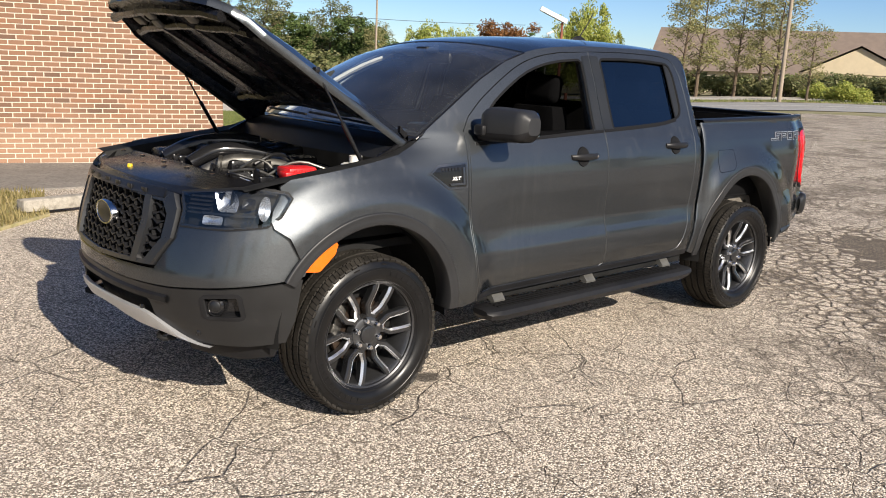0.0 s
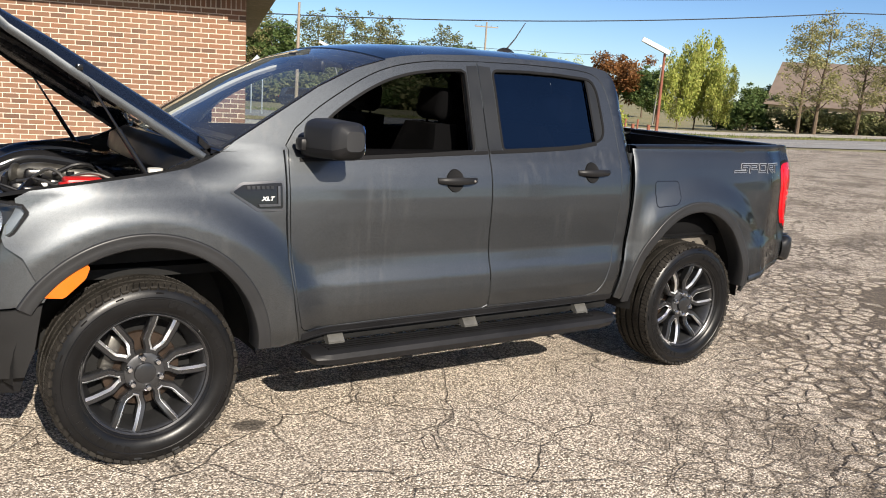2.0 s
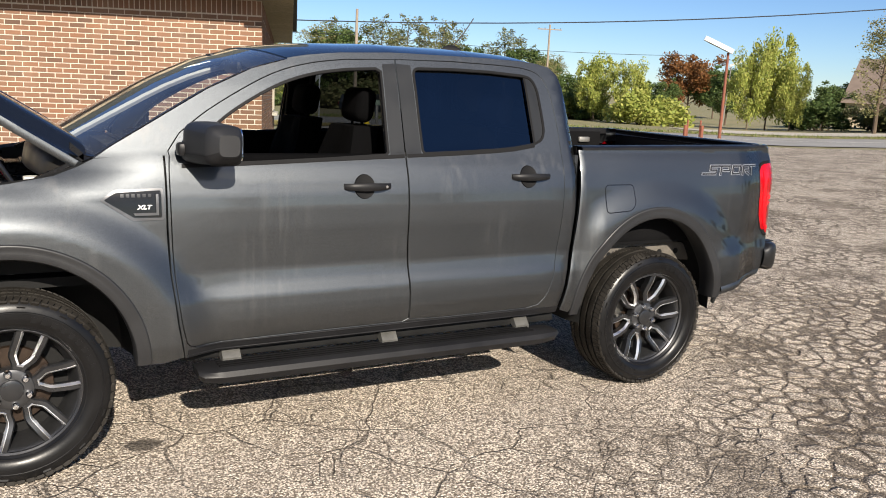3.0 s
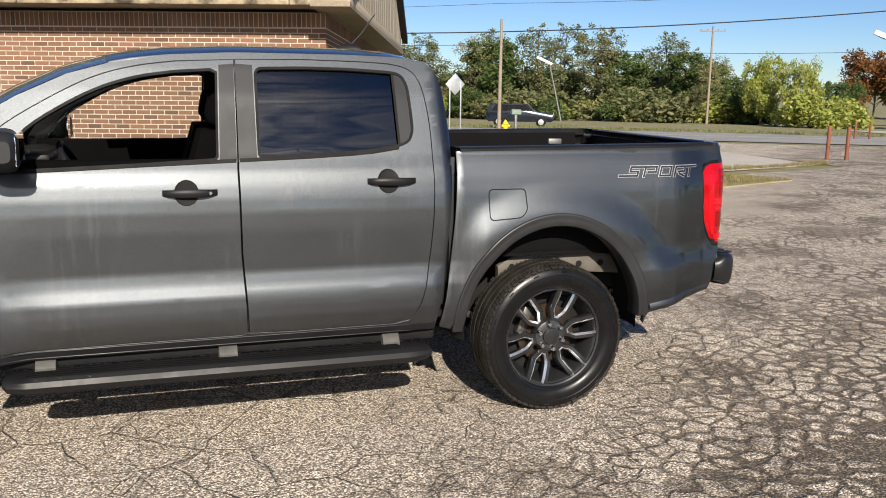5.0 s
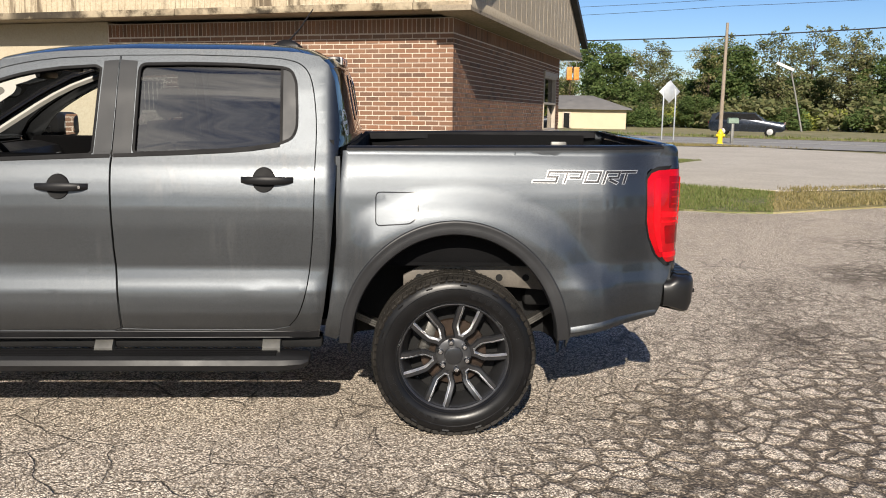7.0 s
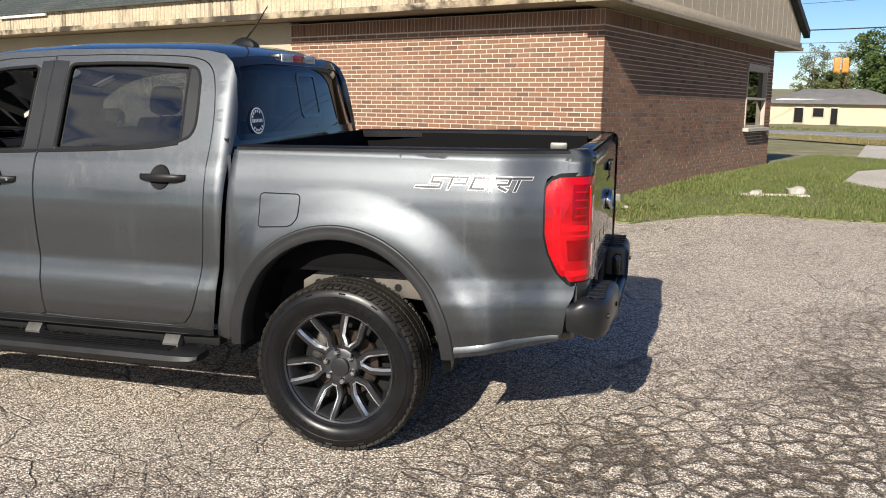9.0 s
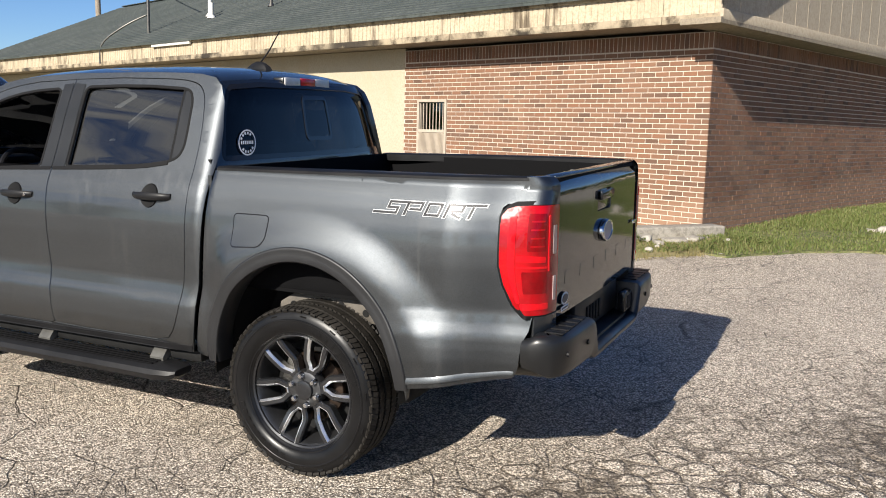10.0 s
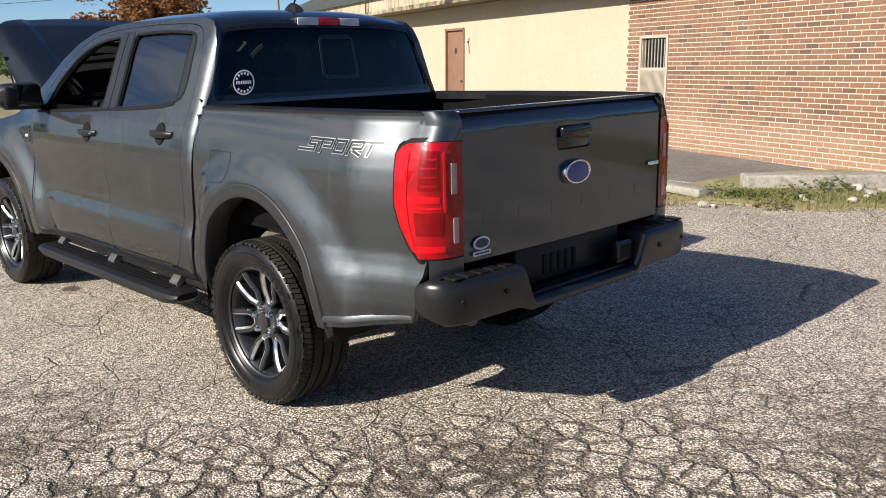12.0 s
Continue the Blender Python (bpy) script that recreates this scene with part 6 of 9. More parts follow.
    box(bm, (2.745, 0, 1.06), (0.03, 1.50, 0.54))
    part("bed_front", bm, LINER, truck)
    for x, y in ((3.95, 0.742),):
        bm = bmesh.new()
        box(bm, (x, y, 1.262), (0.10, 0.03, 0.04), 0.010)
        part("tie_down", bm, STEEL, truck, "bare metal tie-down cleat")
    # rear bumper: one bar bent round the corners, its middle sunk between two steps
    plan = curve2([(4.203, 0.816), (4.245, 0.824), (4.292, 0.816), (4.335, 0.790), (4.364, 0.738), (4.378, 0.660), (4.385, 0.52), (4.388, 0.42)], 5) + [(4.388, 0.385), (4.388, 0.350), (4.386, 0.325), (4.384, 0.300), (4.384, 0.0)]
    for sgn in (-1, 1):
        bm = bmesh.new()
        rings = []
        for k, (px_, py_) in enumerate(plan):
            q, r_ = plan[max(0, k - 1)], plan[min(len(plan) - 1, k + 1)]
            t_ = Vector((r_[0] - q[0], r_[1] - q[1])).normalized()
            n_ = Vector((-t_.y, t_.x))
            n_ = n_ if n_.dot(Vector((1, 0.6))) > 0 else -n_
            sunk = smooth(0.395, 0.315, py_)
            top = 0.742 - 0.022 * smooth(4.28, 4.203, px_) - 0.150 * sunk
            low = 0.562 + 0.034 * smooth(4.36, 4.21, px_) - 0.022 * sunk
            h_ = top - low
            deep = min(0.14, max(0.02, px_ - 4.19)) + 0.02
            prof = ((-deep, low + 0.012), (-0.040, low), (-0.016, low + 0.06 * h_), (-0.004, low + 0.25 * h_), (0.0, low + 0.62 * h_), (-0.001, top - 0.030), (-0.006, top - 0.016), (-0.018, top - 0.004), (-0.034, top), (-deep, top))
            rings.append([Vector((px_ + n_.x * d, sgn * (py_ + n_.y * d) + (0.074 * smooth(0.0, 0.3, py_) if sgn > 0 else 0.0), z)) for d, z in prof])
        loft(bm, rings)
        bp = part("rear_bumper", bm, FLARE, truck, "grey stepped rear bumper", 32)
        for i in range(5):
            bm = bmesh.new()
            box(bm, (4.315, sgn * (0.45 + 0.068 * i) + (0.074 if sgn > 0 else 0.0), 0.7445), (0.075, 0.050, 0.006), 0.001, seg=1)
            part("step_pad", bm, TRIM, bp)
        for y in (0.50, 0.72):
            bm = bmesh.new()
            lathe(bm, [(0.001, 0.0), (0.011, 0.0), (0.011, 0.012)], 16, Matrix.Translation((4.392 if y < 0.6 else 4.374, sgn * y + (0.074 if sgn > 0 else 0.0), 0.660)) @ Matrix.Rotation(math.pi / 2, 4, "Z"))
            part("parking_sensor", bm, TRIM, bp)
    bm = bmesh.new()
    box(bm, (4.28, 0.037, 0.575), (0.12, 0.66, 0.060), 0.010)
    box(bm, (4.25, 0.037, 0.69), (0.05, 0.72, 0.16), 0.01)
    mid = part("bumper_centre", bm, TRIM, truck, "black sunken bumper centre")
    bm = bmesh.new()
    box(bm, (4.33, 0.344, 0.665), (0.04, 0.12, 0.10), 0.008)
    part("plug_socket", bm, GLOSS, mid)
    bm = bmesh.new()
    box(bm, (4.350, 0.344, 0.665), (0.006, 0.10, 0.085), 0.004)
    part("socket_rim", bm, ALLOY, mid)
    bm = bmesh.new()
    box(bm, (4.3535, 0.344, 0.665), (0.004, 0.076, 0.062), 0.004)
    part("socket_lid", bm, DARK, mid)
    bm = bmesh.new()
    for i in range(5):
        box(bm, (4.278, -0.14 + 0.05 * i, 0.68), (0.01, 0.022, 0.085), 0.003)
    part("plate_recess", bm, DARK, mid)
    bm = bmesh.new()
    tube(bm, [(3.55, -0.45, 0.42), (3.9, -0.46, 0.47), (4.10, -0.48, 0.50), (4.20, -0.50, 0.51)], 0.030, 12, 1)
    part("exhaust_pipe", bm, CASTING, truck)
    bm = bmesh.new()
    box(bm, (1.9, 0, 0.50), (4.2, 0.9, 0.16), 0.03)
    tube(bm, [(3.22, -0.74, 0.375), (3.22, 0.74, 0.375)], 0.045, 12)
    tube(bm, [(0.0, -0.74, 0.375), (0.0, 0.74, 0.375)], 0.040, 12)
    lathe(bm, [(0.02, -0.14), (0.10, -0.10), (0.13, 0.0), (0.10, 0.10), (0.02, 0.14)], 20, Matrix.Translation((3.22, 0.05, 0.375)))
    box(bm, (3.9, 0, 0.60), (0.65, 1.2, 0.10), 0.02)
    part("underbody", bm, DARK, truck)
    for sgn in (-1, 1):
        bm = bmesh.new()
        pts = [(2.72, sgn * 0.56, 0.50), (3.0, sgn * 0.56, 0.38), (3.22, sgn * 0.56, 0.34), (3.5, sgn * 0.56, 0.40), (3.78, sgn * 0.56, 0.56)]
        for k in range(3):
            loft(bm, [[Vector((x, y + dy, z + 0.012 * k + dz)) for dy, dz in ((-0.03, -0.005), (0.03, -0.005), (0.03, 0.005), (-0.03, 0.005))] for x, y, z in curve2(pts, 5)])
        tube(bm, [(3.12, sgn * 0.60, 0.36), (3.02, sgn * 0.62, 0.72)], 0.026, 10)
        part("leaf_spring", bm, CASTING, truck)
        bm = bmesh.new()
        tube(bm, [(0.02, sgn * 0.60, 0.36), (0.03, sgn * 0.56, 0.80)], 0.045, 12)
        tube(bm, [(0.0, sgn * 0.68, 0.36), (0.10, sgn * 0.40, 0.40)], 0.03, 10)
        tube(bm, [(-0.02, sgn * 0.70, 0.42), (-0.10, sgn * 0.66, 0.62), (-0.02, sgn * 0.55, 0.72)], 0.012, 8, 2)
        part("front_strut", bm, CASTING, truck)


build_sides()
build_tail()


# ---- cab: roof, glass, inside ----
RAIL = table([(0.90, 1.612), (1.0, 1.655), (1.12, 1.694), (1.25, 1.722), (1.4, 1.742), (1.7, 1.760), (2.2, 1.762), (2.45, 1.757), (2.55, 1.740), (2.63, 1.700)], 0.03)
PILLAR = [(0.335, 1.272), (0.40, 1.315), (0.60, 1.435), (0.80, 1.555), (1.0, 1.650), (1.17, 1.700)]


def roof_map(u, v):
    # u: along, 0 front to 1 rear; v: across, -1 to 1
    t = abs(v)
    front = shield_map(1.0, v)
    x0 = front.x - 0.004
    x = x0 + (2.615 - x0) * u
    rz = RAIL(x)
    y = v * (S(x, rz) + 0.000)
    crown = 0.048 * (1 - t ** 3.2)
    z = rz - 0.002 + crown * (1 - 0.35 * u ** 8)
    z0 = RAIL(x0) - 0.002 + crown
    k = max(0.0, 1 - u / 0.35) ** 2
    return Vector((x, y, z + (front.z + 0.003 - z0) * k))


def shield_map(u, v):
    # u: up, 0 to 1; v: across
    x, z = (np.interp(u, np.linspace(0, 1, len(PILLAR)), [p[i] for p in PILLAR]) for i in (0, 1))
    y = S(max(x, 0.30), max(z, 1.30)) - 0.005
    k = 1 - abs(v) ** 2.2
    return Vector((x - (0.13 - 0.075 * u) * k, v * y, z + 0.002 + (0.028 + 0.018 * u) * k))


def back_map(u, v):
    # u: across -1..1, v: height
    x = 2.714 - 0.17 * max(0.0, v - 1.33)
    if v > 1.64:
        x -= 1.2 * (v - 1.64) ** 1.6
    y = S(min(x - 0.01, 2.70), max(v, 1.30)) - 0.003
    t = abs(u)
    return Vector((x + 0.030 * (1 - t ** 2) - 0.030 * t ** 7, u * y, v))


def build_cab():
    sheet("roof", panel([(0, -1), (1, -1), (1, 1), (0, 1)], roof_map, (0, 0, 1), (), (0.06, 0.06), 0.02), PAINT, truck)
    glass_ = sheet("windscreen", panel([(0.02, -0.99), (0.99, -0.99), (0.99, 0.99), (0.02, 0.99)], shield_map, (-1, 0, 1), (), (0.08, 0.08), 0), SCREEN, truck, "clear laminated windscreen")
    glass_.visible_shadow = False
    sheet("screen_surround", panel([(-0.02, -1), (1.02, -1), (1.02, 1), (-0.02, 1)], lambda u, v: shield_map(u, v) - Vector((0.004, 0, 0.004)), (-1, 0, 1), [[(0.07, -0.962), (0.07, 0.962), (0.975, 0.965), (0.975, -0.965)]], (0.08, 0.08), 0.012), GLOSS, truck)
    hole = rounded([(-0.955, 1.362), (0.955, 1.362), (0.950, 1.60), (0.925, 1.690, 0.05), (0.60, 1.708), (-0.60, 1.708), (-0.925, 1.690, 0.05), (-0.950, 1.60)], 0.022)
    sheet("cab_back", panel([(-1, 1.27), (1, 1.27), (1, 1.716), (0.6, 1.735), (-0.6, 1.735), (-1, 1.716)], back_map, (1, 0, 0.2), [hole], (0.08, 0.04), 0.015), PAINT, truck)
    bm = bmesh.new()
    box(bm, (2.69, 0, 0.98), (0.02, 1.62, 0.62))
    part("cab_back_lower", bm, PAINT, truck)
    rg = sheet("rear_glass", panel(grown(hole, 0.004), lambda u, v: back_map(u, v) - Vector((0.006, 0, 0)), (1, 0, 0.2), (), (0.1, 0.06), 0), REAR_TINT, truck, "dark tinted rear window")
    rg.visible_shadow = False
    sheet("seal", panel(grown(hole, 0.012), lambda u, v: back_map(u, v) + Vector((0.002, 0, 0)), (1, 0, 0.2), [grown(hole, -0.012)], (0.1, 0.06), 0.012), GLOSS, rg)
    sl = rounded([(-0.09, 1.45), (0.21, 1.45), (0.21, 1.640), (-0.09, 1.640)], 0.02)
    sheet("slider_frame", panel(grown(sl, 0.022), lambda u, v: back_map(u, v) + Vector((-0.002, 0, 0)), (1, 0, 0.2), [sl], (0.1, 0.06), 0.01), GLOSS, rg)
    # round sticker: a ring of short bars, no words
    def disc(r0, r1, lift, mat_, name, a0=0, a1=360):
        c = (-0.768, 1.432)
        n = 36
        o = [(c[0] + r1 * 1.28 * math.cos(radians(a0 + (a1 - a0) * i / n)), c[1] + r1 * math.sin(radians(a0 + (a1 - a0) * i / n))) for i in range(n + (a1 - a0 < 360))]
        holes = ()
        if r0 and a1 - a0 >= 360:
            holes = ([(c[0] + r0 * 1.28 * math.cos(radians(360 * i / n)), c[1] + r0 * math.sin(radians(360 * i / n))) for i in range(n)],)
        elif r0:
            o += [(c[0] + r0 * 1.28 * math.cos(radians(a1 - (a1 - a0) * i / n)), c[1] + r0 * math.sin(radians(a1 - (a1 - a0) * i / n))) for i in range(n + 1)]
        return sheet(name, panel(o, lambda u, v: back_map(u, v) + Vector((lift, 0, 0)), (1, 0, 0.2), holes, 0.2, 0), mat_, rg)
    tagged(disc(0.054, 0.061, 0.003, WHITE_INK, "round_sticker"), "round white ring sticker")
    for a in range(0, 360, 24):
        if 150 < a < 210 or a < 30 or a > 330:
            continue
        disc(0.038, 0.050, 0.003, WHITE_INK, "sticker_bar", a + 4, a + 18)
    for i in range(7):
        y = -0.824 + 0.0165 * i
        sheet("sticker_bar", panel([(y, 1.424), (y + 0.011, 1.424), (y + 0.011, 1.440), (y, 1.440)], lambda u, v: back_map(u, v) + Vector((0.003, 0, 0)), (1, 0, 0.2), (), 0.2, 0), WHITE_INK, rg)
    # high brake lamp
    bm = bmesh.new()
    box(bm, (2.622, 0.022, 1.729), (0.07, 0.43, 0.044), 0.010)
    hb = part("high_brake_lamp", bm, FLARE, truck, "high brake lamp with white ends")
    for y, w, m in ((-0.116, 0.138, PALE_LENS), (0.022, 0.136, RED_BRIGHT), (0.160, 0.138, PALE_LENS)):
        bm = bmesh.new()
        box(bm, (2.656, y, 1.729), (0.014, w - 0.003, 0.042), 0.004)
        part("lens", bm, m, hb)
    # aerial
    bm = bmesh.new()
    loft(bm, [[Vector((2.36 + x, y, z)) for x, y in ((-0.09 * k, 0), (-0.03 * k, 0.032 * k), (0.07 * k, 0.028 * k), (0.09 * k, 0), (0.07 * k, -0.028 * k), (-0.03 * k, -0.032 * k))] for z, k in ((1.79, 1.0), (1.812, 0.85), (1.832, 0.5), (1.842, 0.2))])
    an = part("aerial", bm, TRIM, truck, "stubby roof aerial")
    bm = bmesh.new()
    tube(bm, [(2.37, 0, 1.835), (2.43, 0, 1.90), (2.50, 0, 2.000)], [0.005, 0.004, 0.003], 8)
    part("mast", bm, TRIM, an)
    # headliner, floor, firewall
    bm = bmesh.new()
    loft(bm, [[roof_map(u, v) - Vector((0, 0, 0.035 + 0.02 * abs(v))) for v in np.linspace(-0.97, 0.97, 13)] for u in np.linspace(0.02, 0.98, 8)], closed=False)
    part("headliner", bm, TRIM_LIGHT, truck)
    bm = bmesh.new()
    box(bm, (1.65, 0, 0.52), (2.05, 1.60, 0.03))
    box(bm, (0.60, 0, 0.90), (0.03, 1.60, 0.72))
    box(bm, (2.655, 0, 0.96), (0.03, 1.55, 0.80))
    part("cab_floor", bm, DARK, truck)
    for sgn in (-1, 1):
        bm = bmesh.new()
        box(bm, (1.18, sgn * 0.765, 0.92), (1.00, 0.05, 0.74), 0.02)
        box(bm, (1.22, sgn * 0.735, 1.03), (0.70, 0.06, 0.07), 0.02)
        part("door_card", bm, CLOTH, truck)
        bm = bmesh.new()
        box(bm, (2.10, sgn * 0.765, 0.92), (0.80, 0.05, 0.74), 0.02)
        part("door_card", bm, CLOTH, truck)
        # pale pillar trim
        bm = bmesh.new()
        pts = [shield_map(u, sgn * 0.90) + Vector((0.05, 0, -0.045)) for u in np.linspace(0.08, 0.98, 9)]
        loft(bm, [[p + Vector(d) for d in ((0, 0, 0.006), (0.02, -sgn * 0.012, 0.0), (0.030, sgn * 0.004, -0.015), (0.012, sgn * 0.012, -0.012))] for p in pts])
        part("pillar_trim", bm, TRIM_LIGHT if sgn > 0 else TRIM, truck, "pale grey windscreen-pillar trim" if sgn > 0 else "")
        bm = bmesh.new()
        box(bm, (1.665, sgn * 0.690, 1.48), (0.10, 0.04, 0.42), 0.015, Matrix.Rotation(sgn * 0.30, 4, "X"))
        part("pillar_trim", bm, TRIM, truck)
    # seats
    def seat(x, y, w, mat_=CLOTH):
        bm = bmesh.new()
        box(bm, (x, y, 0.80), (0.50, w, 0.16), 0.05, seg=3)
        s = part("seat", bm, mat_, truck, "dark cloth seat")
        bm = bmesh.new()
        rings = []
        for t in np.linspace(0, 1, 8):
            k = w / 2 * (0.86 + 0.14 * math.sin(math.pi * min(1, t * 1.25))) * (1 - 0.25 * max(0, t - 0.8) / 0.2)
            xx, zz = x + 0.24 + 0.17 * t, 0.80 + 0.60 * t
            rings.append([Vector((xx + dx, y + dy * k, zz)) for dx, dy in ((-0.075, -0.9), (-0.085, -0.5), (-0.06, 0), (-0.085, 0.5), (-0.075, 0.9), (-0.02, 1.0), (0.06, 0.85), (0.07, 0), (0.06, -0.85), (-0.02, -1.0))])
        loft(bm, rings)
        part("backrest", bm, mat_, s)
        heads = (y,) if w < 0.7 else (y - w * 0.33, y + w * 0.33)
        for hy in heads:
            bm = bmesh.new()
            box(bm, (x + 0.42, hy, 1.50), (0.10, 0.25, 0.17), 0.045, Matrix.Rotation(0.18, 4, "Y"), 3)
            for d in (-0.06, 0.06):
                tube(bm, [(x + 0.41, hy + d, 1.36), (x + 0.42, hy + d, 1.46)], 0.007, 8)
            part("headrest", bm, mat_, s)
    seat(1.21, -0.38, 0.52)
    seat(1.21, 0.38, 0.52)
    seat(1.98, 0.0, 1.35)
    # dashboard, wheel, inner mirror
    bm = bmesh.new()
    rings = []
    for y in np.linspace(-0.74, 0.74, 9):
        rings.append([Vector((x, y, z)) for x, z in ((0.50, 1.245), (0.72, 1.262), (0.84, 1.235), (0.88, 1.18), (0.86, 1.02), (0.80, 0.85), (0.62, 0.80), (0.50, 0.9))])
    loft(bm, rings)
    box(bm, (0.80, -0.38, 1.275), (0.20, 0.34, 0.05), 0.02)
    box(bm, (0.95, 0.0, 0.80), (0.70, 0.24, 0.22), 0.04)
    dash = part("dashboard", bm, TRIM, truck)
    bm = bmesh.new()
    box(bm, (0.885, 0.0, 1.12), (0.012, 0.26, 0.20), 0.008)
    for d in (-0.19, 0.19, -0.62, 0.62):
        box(bm, (0.885, d, 1.14), (0.012, 0.07, 0.11), 0.006)
    part("console_trim", bm, SILVER, dash)
    bm = bmesh.new()
    m = Matrix.Translation((1.00, -0.38, 1.17)) @ Matrix.Rotation(radians(90), 4, "Z") @ Matrix.Rotation(radians(-25), 4, "X")
    rings = [[m @ Vector(((0.185 + 0.015 * math.cos(b)) * math.cos(a), 0.015 * math.sin(b), (0.185 + 0.015 * math.cos(b)) * math.sin(a))) for b in (2 * math.pi * j / 8 for j in range(8))] for a in (2 * math.pi * i / 32 for i in range(33))]
    loft(bm, rings, True, False)
    for a in (0.1, math.pi - 0.1, -math.pi / 2):
        tube(bm, [m @ Vector((0, 0.02, 0)), m @ Vector((0.18 * math.cos(a), 0, 0.18 * math.sin(a)))], 0.018, 8)
    lathe(bm, [(0.001, -0.03), (0.05, -0.025), (0.065, 0.0), (0.03, 0.05), (0.03, 0.20)], 20, m)
    part("steering_wheel", bm, TRIM, truck, "black steering wheel")
    bm = bmesh.new()
    box(bm, (1.10, 0.0, 1.655), (0.035, 0.24, 0.065), 0.02)
    tube(bm, [(1.10, 0, 1.66), (1.08, 0, 1.73)], 0.012, 8)
    box(bm, (1.02, 0.0, 1.70), (0.10, 0.10, 0.03), 0.01)
    part("inner_mirror", bm, TRIM, truck)
    for y in (-0.40, 0.40):
        bm = bmesh.new()
        box(bm, (1.28, y, 1.685), (0.18, 0.40, 0.018), 0.008, Matrix.Rotation(0.25, 4, "Y"))
        part("sun_visor", bm, TRIM_LIGHT, truck)


# ---- nose ----
NOSE = [(-0.20, 0.912), (-0.33, 0.900), (-0.45, 0.872), (-0.57, 0.822), (-0.67, 0.750), (-0.755, 0.645), (-0.82, 0.52), (-0.865, 0.36), (-0.890, 0.18), (-0.897, 0.0)]
LEAN = table([(0.30, 0.10), (0.40, 0.050), (0.50, 0.012), (0.60, 0.0), (0.70, -0.006), (0.78, 0.012), (0.86, 0.032), (0.93, 0.054), (1.0, 0.072), (1.08, 0.102), (1.14, 0.14)], 0.03)
_nose = curve2(NOSE, 8)
_len = np.concatenate([[0], np.cumsum([math.dist(a, b) for a, b in zip(_nose, _nose[1:])])])
_len = _len / _len[-1]


def nose(s, z, off=0.0):
    """A point of the nose: s = 0 on the near side behind the corner, 1 in the middle, 2 on the far side."""
    k = 2 - s if s > 1 else s
    x, y = float(np.interp(k, _len, [p[0] for p in _nose])), float(np.interp(k, _len, [p[1] for p in _nose]))
    dx, dy = np.interp(k + 0.01, _len, [p[0] for p in _nose]) - np.interp(k - 0.01, _len, [p[0] for p in _nose]), np.interp(k + 0.01, _len, [p[1] for p in _nose]) - np.interp(k - 0.01, _len, [p[1] for p in _nose])
    n = Vector((dy, -dx)).normalized() if (dx or dy) else Vector((-1, 0))
    if n.dot(Vector((x + 0.0, y))) < 0:
        n = -n
    ln = LEAN(z)
    x2 = x + ln * smooth(0.0, 0.55, k) + n.x * off
    y2 = y - 0.25 * ln * (1 - smooth(0.2, 0.8, k)) + n.y * off
    return Vector((x2, (-y2 if s <= 1 else y2), z))


def s_of(y):
    """The s at which the nose has half-width y."""
    return float(np.interp(-y, [-p[1] for p in _nose], _len))


def on_nose(off=0.0):
    return lambda u, v: nose(u, v, off)


def mir(o):
    return [(2 - a, b) for a, b in reversed(o)]


